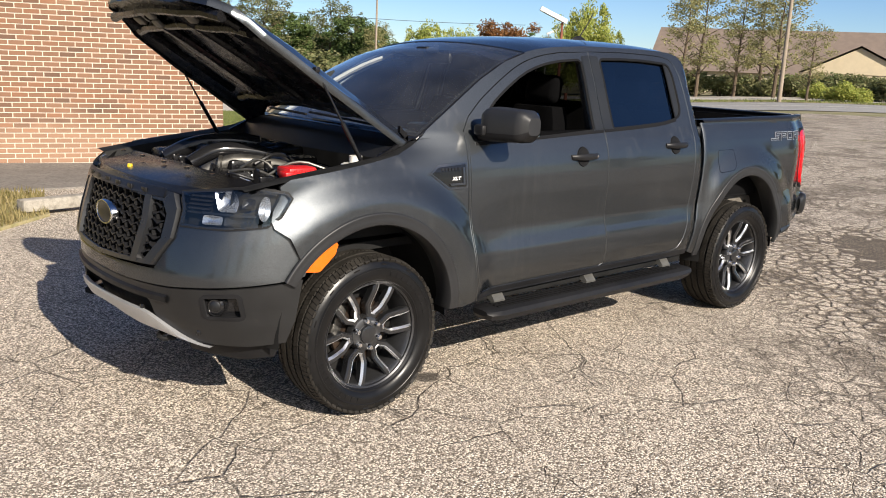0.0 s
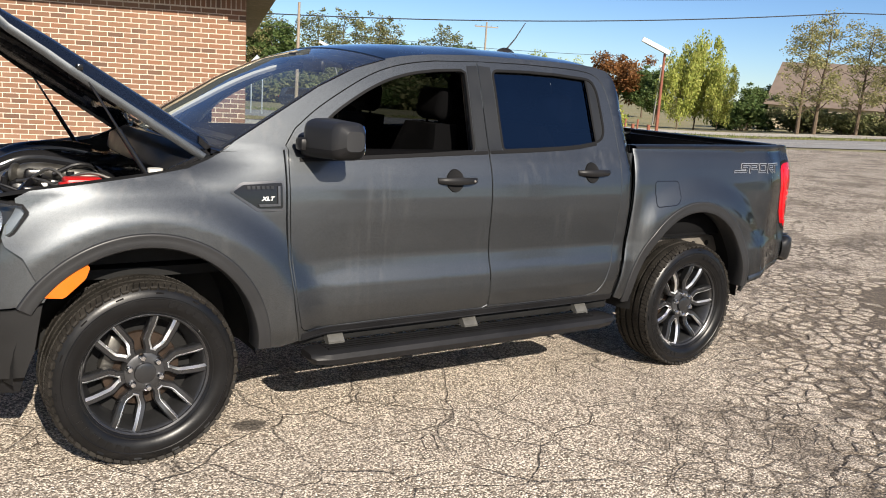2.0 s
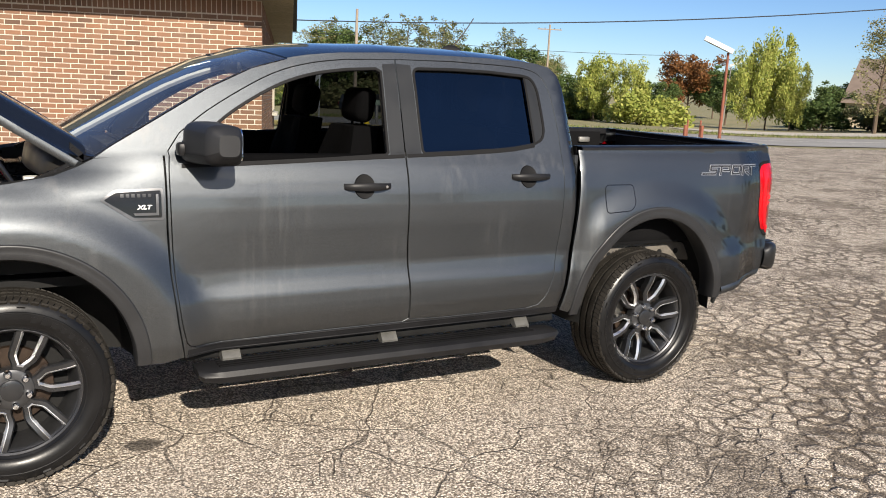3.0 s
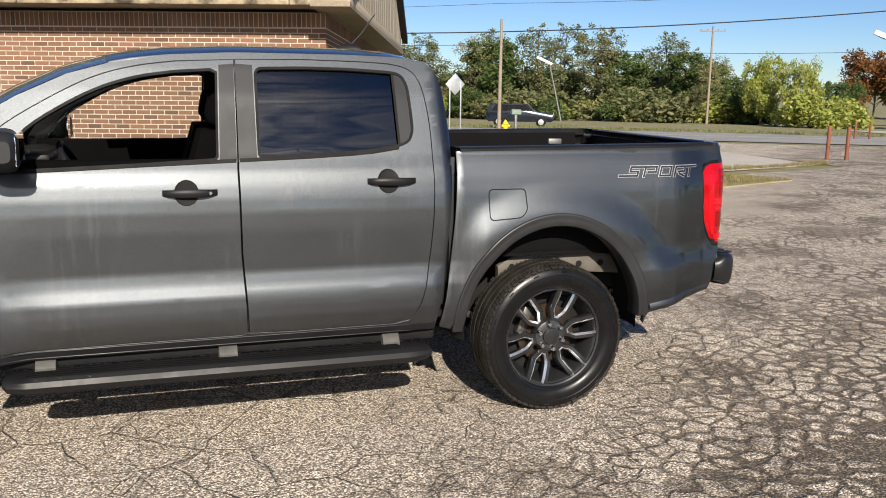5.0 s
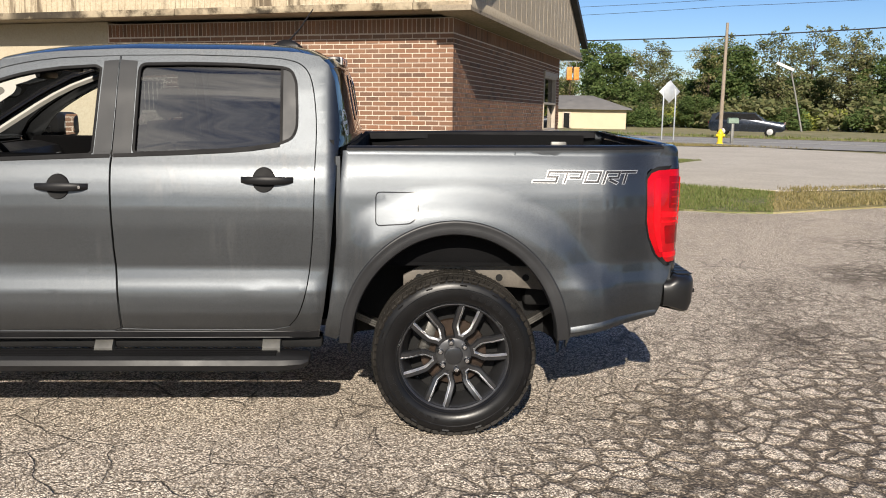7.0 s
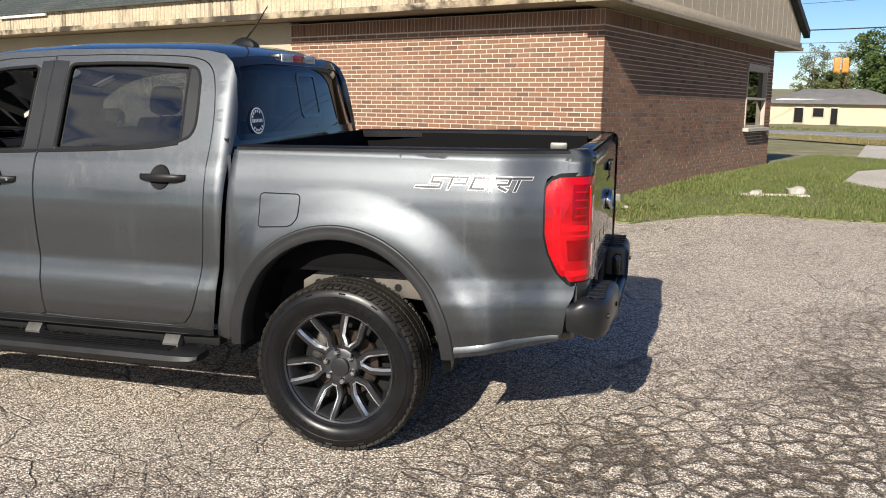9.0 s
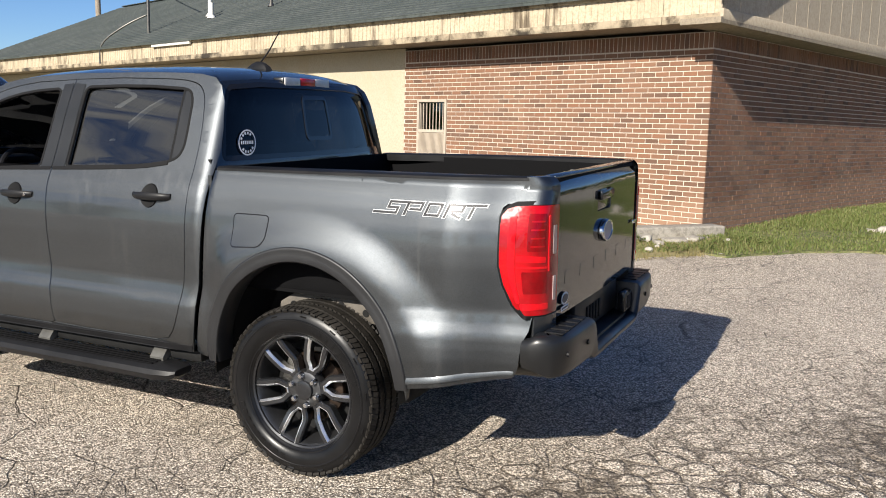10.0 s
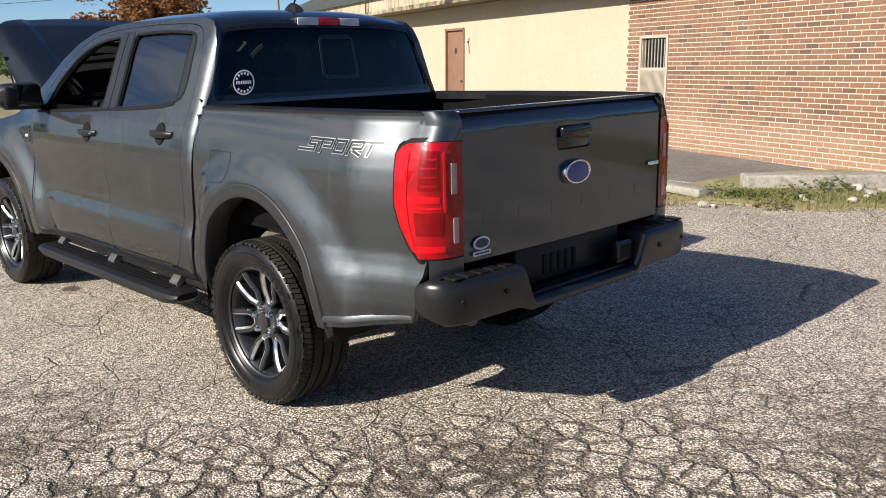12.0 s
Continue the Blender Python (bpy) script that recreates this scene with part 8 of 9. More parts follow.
    for y0, y1 in ((-0.55, 0.02), (0.02, 0.55)):
        bm = bmesh.new()
        pts = [shield_map(0.04 + 0.05 * t, (y0 + (y1 - y0) * t) / 0.80) + Vector((-0.015, 0, 0.018)) for t in np.linspace(0, 1, 7)]
        tube(bm, pts, 0.007, 6)
        part("wiper", bm, TRIM, cowl)


build_cab()
build_nose()
build_hood()
build_bay()


# ---- brick building; its own plan: front wall along x (corner at 0), side wall along y ----
house = thing("brick_building", "low red-brick building with stained cream fascia and dark shingle roof", "building", BUILD)
BRICK_TOP, SOFFIT, EAVE = 2.62, 2.66, 3.08
FRONT_W, SIDE_W, PALE_X, END_X = 5.70, 9.15, -5.70, -25.6


def wall_with_holes(name, length, top, holes, axis, thick, mat_, x0=0.0):
    """A wall along axis x (front) or y (side), with rectangular openings cut through it."""
    xs = sorted({x0, x0 + length, *[h[0] for h in holes], *[h[1] for h in holes]})
    zs = sorted({-0.3, top, *[h[2] for h in holes], *[h[3] for h in holes]})
    bm = bmesh.new()
    for a, b in zip(xs, xs[1:]):
        for c, d in zip(zs, zs[1:]):
            m, n = (a + b) / 2, (c + d) / 2
            if any(h[0] < m < h[1] and h[2] < n < h[3] for h in holes):
                continue
            if axis == "x":
                box(bm, (m, thick / 2, n), (b - a, thick, d - c))
            else:
                box(bm, (-thick / 2, m, n), (thick, b - a, d - c))
    bmesh.ops.remove_doubles(bm, verts=bm.verts[:], dist=1e-5)
    return part(name, bm, mat_, house)


WIN1 = (-5.37, -4.67, 0.42, 1.80)
WIN2 = (7.08, 8.62, 0.95, 2.15)
DOOR = (-12.62, -11.66, 0.0, 2.18)
front = wall_with_holes("front_wall", FRONT_W, BRICK_TOP, [WIN1], "x", 0.25, MORTAR, PALE_X)
side = wall_with_holes("side_wall", SIDE_W - 0.25, BRICK_TOP, [WIN2], "y", 0.25, MORTAR, 0.25)
wall_with_holes("pale_wall", PALE_X - END_X, SOFFIT, [DOOR], "x", 0.22, STUCCO, END_X)
bm = bmesh.new()
box(bm, (END_X + 0.1, SIDE_W / 2, 1.2), (0.2, SIDE_W - 0.5, 2.9))
box(bm, ((END_X) / 2, SIDE_W - 0.1, 1.2), (-END_X - 0.6, 0.2, 2.9))
part("rear_wall", bm, STUCCO, house)

# fascia boards along the front, on a boxed soffit
bm = bmesh.new()
box(bm, ((END_X - 0.4 + 0.38) / 2, -0.05, SOFFIT + 0.03), (-END_X + 0.80, 1.10, 0.04))
part("soffit", bm, SOFFIT_SHADED, house)
x = END_X - 0.4
lens = []
while x < 0.40:
    lens.append(x)
    x += 3.66
for i, a in enumerate(lens):
    b = min(a + 3.652, 0.40)
    bm = bmesh.new()
    box(bm, ((a + b) / 2, -0.60, 2.90), (b - a, 0.03, 0.36))
    n = int((b - a) / 0.10)
    for j in range(n):
        box(bm, (a + 0.05 + 0.10 * j, -0.617, 2.895), (0.072, 0.012, 0.33), 0.003, seg=1)
    box(bm, ((a + b) / 2, -0.622, 3.055), (b - a, 0.05, 0.075), 0.010)
    part("fascia_board", bm, FASCIA, house, "peeling stained cream fascia board")
    bm = bmesh.new()
    box(bm, ((a + b) / 2, -0.612, 2.705), (b - a, 0.06, 0.10), 0.012)
    part("drip_board", bm, ROT, house, "rotten black-stained lower fascia edge")
bm = bmesh.new()
box(bm, (-12.6, -0.665, 3.02), (1.7, 0.06, 0.085), 0.01)
part("gutter_piece", bm, WHITE_PLASTIC, house)

# roof: two slopes
SLOPE, RIDGE_Y, BACK_Y = 0.44, 4.62, 9.92
RIDGE_Z = EAVE + SLOPE * (RIDGE_Y + 0.68)


def roof_plane(y0, y1, z0, z1, x0, x1):
    """One slope: a board with a row of overlapping shingle courses on it."""
    bm = bmesh.new()
    vs = [bm.verts.new(p) for p in ((x0, y0, z0 - 0.04), (x1 - 0.002, y0, z0 - 0.04), (x1 - 0.002, y1, z1 - 0.04), (x0, y1, z1 - 0.04),
                                    (x0, y0, z0), (x1 - 0.002, y0, z0), (x1 - 0.002, y1, z1), (x0, y1, z1))]
    for f in ((0, 3, 2, 1), (4, 5, 6, 7), (0, 1, 5, 4), (1, 2, 6, 5), (2, 3, 7, 6), (3, 0, 4, 7)):
        bm.faces.new([vs[i] for i in f])
    slope = part("roof_slope", bm, SHINGLE, house, "dark weathered shingle roof")
    n = 34
    dy, dz = (y1 - y0) / n, (z1 - z0) / n
    me = bpy.data.meshes.new("shingle_course")
    me.from_pydata([(x0, 0, 0.004), (x1, 0, 0.004), (x1, 0, 0.020), (x0, 0, 0.020), (x1, dy, dz + 0.008), (x0, dy, dz + 0.008)], [], [(0, 1, 2, 3), (3, 2, 4, 5)])
    for i in range(n):
        hang("shingle_course", me, SHINGLE, slope).location = (0, y0 + dy * i, z0 + dz * i)


roof_plane(-0.72, RIDGE_Y, EAVE, RIDGE_Z, END_X - 0.5, 0.53)
roof_plane(BACK_Y, RIDGE_Y, EAVE, RIDGE_Z, END_X - 0.5, 0.53)
bm = bmesh.new()
for i in range(60):
    box(bm, (END_X + 0.4 * i, RIDGE_Y, RIDGE_Z + 0.02), (0.30, 0.26, 0.03), 0.01, seg=1)
part("ridge_cap", bm, SHINGLE, house)

# gable over the side wall: beige panels, a trim board below and a soffit
bm = bmesh.new()
outer = [(-0.62, 2.72), (9.70, 2.72), (9.70, 3.00), (RIDGE_Y, RIDGE_Z - 0.06), (-0.62, 3.02)]
data = panel(outer, lambda u, v: Vector((0.40, u, v)), (1, 0, 0), (), 3.0, 0.05)
gab = sheet("gable", data, GABLE, house, "beige sheet gable over the side wall")
for j in range(25):
    y = -0.55 + 0.405 * j
    top = min(EAVE + SLOPE * (y + 0.68), EAVE + SLOPE * (BACK_Y - 0.04 - y)) - 0.14
    bm = bmesh.new()
    box(bm, (0.4010, y, (2.78 + top) / 2), (0.003, 0.020, top - 2.78))
    part("panel_joint", bm, GABLE, gab)
bm = bmesh.new()
box(bm, (0.412, 4.53, 2.735), (0.05, 10.36, 0.13), 0.012)
part("gable_trim", bm, GABLE, gab)
bm = bmesh.new()
box(bm, (0.17, 4.60, 2.665), (0.53, 10.6, 0.07))
part("gable_soffit", bm, SOFFIT_SHADED, gab)
bm = bmesh.new()
for s, (y0, y1) in ((1, (-0.74, RIDGE_Y)), (-1, (BACK_Y + 0.02, RIDGE_Y))):
    loft(bm, [[Vector((xx, y, EAVE + SLOPE * (y + 0.68 if s > 0 else BACK_Y - 0.04 - y) + dz)) for xx, dz in ((0.41, -0.14), (0.545, -0.14), (0.545, 0.02), (0.41, 0.02))] for y in (y0, y1)])
part("barge_board", bm, WIRE, gab, "dark roof edge board")

# roof vents and service mast
for x, y, h, r, m in ((-13.9, 1.1, 0.42, 0.05, WHITE_PLASTIC), (-13.5, 0.9, 0.38, 0.05, WHITE_PLASTIC), (-11.6, 1.3, 0.85, 0.035, CASTING)):
    z = EAVE + SLOPE * (y + 0.68)
    bm = bmesh.new()
    tube(bm, [(x, y, z - 0.05), (x, y, z + h)], r, 12)
    lathe(bm, [(r * 2.4, -0.01), (r * 1.4, 0.07)], 14, Matrix.Translation((x, y, z + 0.02)) @ Matrix.Rotation(math.pi / 2, 4, "X"))
    if m is CASTING:
        tube(bm, [(x, y, z + h), (x, y, z + h + 0.08)], [r * 2, r * 1.6], 12)
    part("roof_vent", bm, m, house)
bm = bmesh.new()
tube(bm, [(-15.2, 0.15, 3.3), (-15.2, 0.15, 5.3)], 0.04, 10)
tube(bm, [(-15.2, 0.1, 3.9), (-15.5, -0.3, 3.65), (-16.1, -0.70, 3.2), (-16.1, -0.70, 2.7)], 0.022, 8, 2)
tube(bm, [(-15.2, 0.15, 4.4), (-15.7, -0.1, 4.35)], 0.012, 6)
part("service_mast", bm, CASTING, house, "service mast with a hanging cable")

# barred window in the front wall
def window(name, w, axis, label):
    a, b, c, d = w
    root = tagged(new(name), label, "window", kind="structure")
    root.matrix_basis = BUILD
    def P(u, dep, z):
        return (u, dep, z) if axis == "x" else (-dep, u, z)
    def bx(u, dep, z, su, sd, sz, bev=0.004):
        bm_ = bmesh.new()
        box(bm_, P(u, dep, z), (su, sd, sz) if axis == "x" else (sd, su, sz), bev, seg=1)
        return bm_
    for u in (a + 0.025, b - 0.025):
        part("window_frame", bx(u, 0.02, (c + d) / 2, 0.05, 0.09, d - c), WINDOW_FRAME, root)
    for z in (c + 0.025, d - 0.025):
        part("window_frame", bx((a + b) / 2, 0.018, z, b - a, 0.09, 0.05), WINDOW_FRAME, root)
    g = part("pane", bx((a + b) / 2, 0.07, (c + d) / 2, b - a - 0.08, 0.006, d - c - 0.08, 0), TINT, root)
    # near-black plate closing the opening behind the pane
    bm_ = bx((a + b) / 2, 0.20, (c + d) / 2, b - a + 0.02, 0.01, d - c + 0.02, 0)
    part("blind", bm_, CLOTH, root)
    return root, bx


w1, bx = window("window_1", WIN1, "x", "narrow barred window with a pale metal frame")
part("mid_rail", bx(-5.02, 0.0, 1.27, 0.65, 0.05, 0.05), WINDOW_FRAME, w1)
for i in range(8):
    u = -5.29 + 0.077 * i
    if i < 8:
        part("bar", bx(u, -0.012, 1.50, 0.012, 0.012, 0.46, 0), WINDOW_FRAME, w1)
bm = bmesh.new()
box(bm, (-5.02, -0.005, 0.85), (0.62, 0.02, 0.78))
for i in range(22):
    box(bm, (-5.305 + 0.0271 * i, -0.020, 0.85), (0.012, 0.016, 0.77))
part("louvred_panel", bm, WINDOW_FRAME, w1, "ribbed pale metal panel")
w2, bx2 = window("window_2", WIN2, "y", "sash window with a pale frame and stone sill")
part("mid_rail", bx2(7.85, 0.0, 1.55, 1.46, 0.06, 0.05), WINDOW_FRAME, w2)
part("window_sill", bx2(7.85, -0.04, 0.92, 1.7, 0.16, 0.07), CONCRETE, w2)
part("window_head", bx2(7.85, -0.01, 2.19, 1.66, 0.08, 0.10), WINDOW_FRAME, w2)
dr = tagged(new("door_1"), "plain brown steel door in the cream wall", "door", kind="structure")
dr.matrix_basis = BUILD
bm = bmesh.new()
box(bm, (-12.14, 0.05, 1.08), (0.92, 0.05, 2.15), 0.004)
part("door_leaf", bm, DOOR_BROWN, dr)
bm = bmesh.new()
for u in (-12.60, -11.68):
    box(bm, (u, 0.03, 1.09), (0.05, 0.12, 2.18))
box(bm, (-12.14, 0.03, 2.16), (0.96, 0.12, 0.05))
part("door_frame", bm, DOOR_BROWN, dr)
bm = bmesh.new()
lathe(bm, [(0.001, -0.06), (0.028, -0.055), (0.03, -0.03), (0.012, -0.02), (0.012, 0.02)], 14, Matrix.Translation((-11.78, 0.02, 1.0)))
box(bm, (-12.16, 0.020, 1.68), (0.10, 0.006, 0.12))
part("door_handle", bm, CASTING, dr)
bm = bmesh.new()
box(bm, (-11.48, -0.03, 1.92), (0.12, 0.06, 0.09), 0.02)
tube(bm, [(-11.48, -0.05, 1.90), (-11.42, -0.10, 1.80), (-11.39, -0.10, 1.66)], 0.018, 8, 1)
part("wall_lamp", bm, WHITE_PLASTIC, house)


# ---- poles, wires and other far things ----
def pole(x, y, h, r, mat_, label, cross=0.0, lean=(0, 0), name="utility_pole"):
    z = fall(x, y)
    ob = thing(name, label, "utility pole" if name == "utility_pole" else "pole", Matrix.Translation((x, y, z)))
    bm = bmesh.new()
    tube(bm, [(0, 0, -0.3), (lean[0] * 0.5, lean[1] * 0.5, h * 0.5), (lean[0], lean[1], h)], [r, r * 0.85, r * 0.65], 12)
    part("shaft", bm, mat_, ob)
    if cross:
        bm = bmesh.new()
        box(bm, (lean[0], lean[1], h - 0.5), (cross, 0.10, 0.11), 0.01, Matrix.Rotation(-0.4, 4, "Z"))
        part("crossarm", bm, mat_, ob)
        for k in (-0.45, -0.2, 0.2, 0.45):
            bm = bmesh.new()
            p = Matrix.Rotation(-0.4, 4, "Z") @ Vector((k * cross, 0, 0))
            lathe(bm, [(0.02, 0), (0.05, 0.02), (0.03, 0.06), (0.05, 0.08), (0.01, 0.12)], 10, Matrix.Translation((lean[0] + p.x, lean[1] + p.y, h - 0.44)) @ Matrix.Rotation(math.pi / 2, 4, "X"))
            part("insulator", bm, CASTING, ob)
    return ob


pole(60.5, 29.0, 11.0, 0.17, POLE_WOOD, "weathered wooden utility pole across the road")
pole(20.9, 44.8, 6.5, 0.12, POLE_WOOD, "weathered wooden utility pole by the road")
pole(54.7, 72.3, 9.8, 0.14, POLE_WOOD, "far wooden utility pole with a crossarm", 2.6)
pole(-27.5, 27.0, 12.5, 0.15, POLE_WOOD, "wooden utility pole behind the building")
pole(-63.0, 44.0, 10.5, 0.17, POLE_WOOD, "wooden utility pole with a crossarm and transformer", 2.6)


def lamp_post(x, y, h, mat_, turn, label, lean=(0, 0)):
    z = fall(x, y)
    ob = thing("street_lamp", label, "street lamp", Matrix.Translation((x, y, z)))
    bm = bmesh.new()
    tube(bm, [(0, 0, -0.2), (lean[0] * 0.5, lean[1] * 0.5, h / 2), (lean[0], lean[1], h)], [0.10, 0.085, 0.07], 12)
    part("post", bm, mat_, ob)
    bm = bmesh.new()
    m = Matrix.Rotation(radians(turn), 4, "Z") @ Matrix.Rotation(radians(-24), 4, "Y")
    c = Vector((lean[0], lean[1], h + 0.08)) + m @ Vector((0.62, 0, 0.10))
    loft(bm, [[c + m @ Vector((x_, y_ * w, z_)) for y_, z_ in ((-0.30, -0.14), (-0.26, 0.10), (0.26, 0.10), (0.30, -0.14))] for x_, w in ((-0.85, 0.8), (-0.7, 1.0), (0.6, 1.0), (0.85, 0.7))])
    part("lamp_head", bm, WHITE_PLASTIC, ob, "white box lamp head")
    bm = bmesh.new()
    loft(bm, [[c + m @ Vector((x_, y_, z_)) for y_, z_ in ((-0.24, -0.15), (-0.24, -0.13), (0.24, -0.13), (0.24, -0.15))] for x_ in (-0.7, 0.6)])
    part("diffuser", bm, STEEL, ob)
    return ob


lamp_post(36.9, 30.5, 4.7, RUST_POLE, 139, "rust-red lamp post with a large white box head")
lamp_post(40.0, 76.0, 5.6, STEEL, 160, "leaning grey lamp post before the trees", (-1.3, 0.5))
lamp_post(79.0, 70.0, 7.0, STEEL, -40, "grey lamp post in the far lot", (0.5, 0))

# plain steel posts by the rusty lamp
for x, y in ((36.2, 32.3), (36.9, 32.0), (19.4, 15.4), (19.9, 15.2)):
    bm = bmesh.new()
    tube(bm, [(0, 0, -0.2), (0, 0, 0.95)], 0.055, 12)
    o = tagged(part("bollard", bm, RUST_POLE), "short rust-brown steel bollard", "bollard", "bollards")
    o.location = (x, y, fall(x, y))

# road sign seen from behind
sg = thing("road_sign", "diamond road sign on two posts, seen from behind", "road sign", Matrix.Translation((16.1, 39.0, fall(16.1, 39.0))) @ Matrix.Rotation(0.12, 4, "Z"))
for x in (-0.32, 0.32):
    bm = bmesh.new()
    box(bm, (x, 0, 1.2), (0.06, 0.05, 2.8), 0.006)
    part("post", bm, SIGN_BACK, sg)
bm = bmesh.new()
box(bm, (0, 0.04, 2.45), (0.80, 0.012, 0.80), 0.003, Matrix.Rotation(math.pi / 4, 4, "Y"))
part("sign_plate", bm, SIGN_BACK, sg, "bare grey metal plate")

# hydrant
hy = thing("fire_hydrant", "yellow fire hydrant on the verge", "fire hydrant", Matrix.Translation((17.3, 34.8, fall(17.3, 34.8))))
bm = bmesh.new()
lathe(bm, [(0.16, 0.0), (0.16, 0.05), (0.115, 0.07), (0.11, 0.45), (0.14, 0.48), (0.14, 0.52), (0.11, 0.56), (0.06, 0.64), (0.02, 0.70)], 20, Matrix.Rotation(math.pi / 2, 4, "X"))
part("barrel", bm, YELLOW, hy)
for s in (-1, 1):
    bm = bmesh.new()
    tube(bm, [(s * 0.08, 0, 0.40), (s * 0.20, 0, 0.40)], [0.06, 0.065], 12)
    part("outlet", bm, YELLOW, hy)
mb = thing("mailbox", "grey-green mailbox on a post", "mailbox", Matrix.Translation((18.0, 35.2, fall(18.0, 35.2))))
bm = bmesh.new()
box(bm, (0, 0, 0.4), (0.12, 0.12, 1.3), 0.01)
part("post", bm, STEEL, mb)
bm = bmesh.new()
loft(bm, [[Vector((x, 0.11 * math.cos(t), 1.08 + 0.13 * math.sin(t))) for t in np.linspace(0, math.pi, 9)] + [Vector((x, -0.11, 0.96)), Vector((x, 0.11, 0.96))] for x in (-0.24, 0.24)])
part("box_shell", bm, plain("green_grey_paint", (0.16, 0.22, 0.17), 0.5), mb)

# traffic signal hanging beyond the gable
ts = thing("traffic_signal", "orange traffic signals hanging from a wire", "traffic signal", Matrix.Translation((15.3, 63.0, 3.2)))
ORANGE = plain("signal_orange", (0.70, 0.22, 0.03), 0.5)
for i in range(2):
    bm = bmesh.new()
    box(bm, (0.55 * i, 0, 0), (0.40, 0.30, 1.0), 0.03)
    for k in (-0.3, 0, 0.3):
        lathe(bm, [(0.14, -0.22), (0.13, -0.14)], 14, Matrix.Translation((0.55 * i, 0, k)))
    part("signal_head", bm, ORANGE, ts)
bm = bmesh.new()
base_z = fall(9.0, 63.0) - 3.2
tube(bm, [(-6.3, 0, base_z - 0.2), (-6.3, 0, 1.0)], [0.14, 0.10], 10)
tube(bm, [(-6.3, 0, 0.9), (0.9, 0, 0.9)], 0.03, 6)
for x in (0.0, 0.55):
    tube(bm, [(x, 0, 0.45), (x, 0, 0.92)], 0.03, 6)
part("mast_arm", bm, STEEL, ts)

# wires
def wire(points, r, label):
    bm = bmesh.new()
    for a, b in zip(points, points[1:]):
        a, b = Vector(a), Vector(b)
        sag = (b - a).length * 0.012
        tube(bm, [a.lerp(b, t) - Vector((0, 0, 4 * sag * t * (1 - t))) for t in np.linspace(0, 1, 13)], r, 5)
    return tagged(part("wire", bm, WIRE), label, "wire", "overhead wires")


wire([(-10, 58.3, 5.5), (20.8, 44.85, 4.95), (53.5, 30.4, 7.8), (90, 14, 11.5)], 0.035, "black overhead wire along the road")
wire([(-10, 58.3, 7.2), (20.8, 44.85, 7.0), (53.5, 30.4, 9.6)], 0.012, "thin overhead wire along the road")
wire([(-10, 58.3, 6.5), (20.8, 44.85, 6.6), (53.5, 30.4, 8.8)], 0.012, "thin overhead wire along the road")
wire([(-10, 58.3, 4.9), (20.8, 44.85, 4.2), (40, 36.4, 4.0)], 0.014, "low thin overhead wire along the road")
wire([(-63, 44, 9.8), (-27.5, 27, 11.6), (16, 60, 9.5)], 0.022, "thin overhead wire behind the building")
wire([(-63, 44, 9.2), (-27.5, 27, 10.6)], 0.022, "thin overhead wire behind the building")
wire([tuple(at(-15.2, 0.15, 5.1)), (-27.5, 27, 9.8)], 0.018, "service wire from the pole to the roof mast")
wire([(-63, 44, 8.9), (-120, 20, 8.0)], 0.03, "overhead wire behind the building")
wire([(-63, 44, 9.8), (-120, 26, 9.4)], 0.03, "overhead wire behind the building")


# far houses
def far_house(x, y, w, d, h, rise, wall_m, roof_m, turn, label, openings, gable=False):
    z = fall(x, y)
    ob = thing("far_house", label, "house", Matrix.Translation((x, y, z)) @ Matrix.Rotation(radians(turn), 4, "Z"))
    bm = bmesh.new()
    box(bm, (0, 0, h / 2 - 0.3), (w, d, h + 0.6))
    if gable:
        for e in (-w / 2, w / 2):
            g = [Vector((e + dx, dy, dz)) for dx in (-0.1, 0.1) for dy, dz in ((-d / 2, h), (d / 2, h), (0, h + rise * 0.93))]
            loft(bm, [g[:3], g[3:]])
    part("wall", bm, wall_m, ob)
    bm = bmesh.new()
    o = 0.5
    a = [bm.verts.new(p) for p in ((-w / 2 - o, -d / 2 - o, h), (w / 2 + o, -d / 2 - o, h), (w / 2 + o, d / 2 + o, h), (-w / 2 - o, d / 2 + o, h))]
    hip = -o if gable else min(w, d) * 0.45
    r = [bm.verts.new(p) for p in ((-w / 2 + hip, 0, h + rise), (w / 2 - hip, 0, h + rise))]
    bm.faces.new((a[0], a[1], r[1], r[0]))
    bm.faces.new((a[2], a[3], r[0], r[1]))
    if not gable:
        bm.faces.new((a[1], a[2], r[1]))
        bm.faces.new((a[3], a[0], r[0]))
        bm.faces.new(a[::-1])
    part("roof", bm, roof_m, ob)
    for u, w_, z0, z1 in openings:
        bm = bmesh.new()
        box(bm, (u, -d / 2 - 0.02, (z0 + z1) / 2), (w_, 0.08, z1 - z0), 0.01)
        wn_ = part("window", bm, WINDOW_FRAME, ob)
        bm = bmesh.new()
        box(bm, (u, -d / 2 - 0.06, (z0 + z1) / 2), (w_ - 0.2, 0.03, z1 - z0 - 0.2))
        part("pane", bm, GLOSS, wn_)
    return ob


far_house(17.5, 76.0, 11.0, 7.0, 1.75, 1.2, TAN_WALL, GREY_ROOF, -14, "small tan house with a grey hip roof", ((-2.4, 0.9, 0.1, 1.5), (-0.9, 1.0, 0.6, 1.5), (0.3, 0.7, 0.0, 1.5)))
far_house(114.0, 48.5, 48.0, 15.0, 2.4, 5.8, TAN_WALL, BROWN_ROOF, -66, "long low house with a brown roof behind trees", ((-16, 1.6, 0.6, 1.9), (-8, 1.6, 0.6, 1.9), (2, 1.6, 0.6, 1.9)), True)
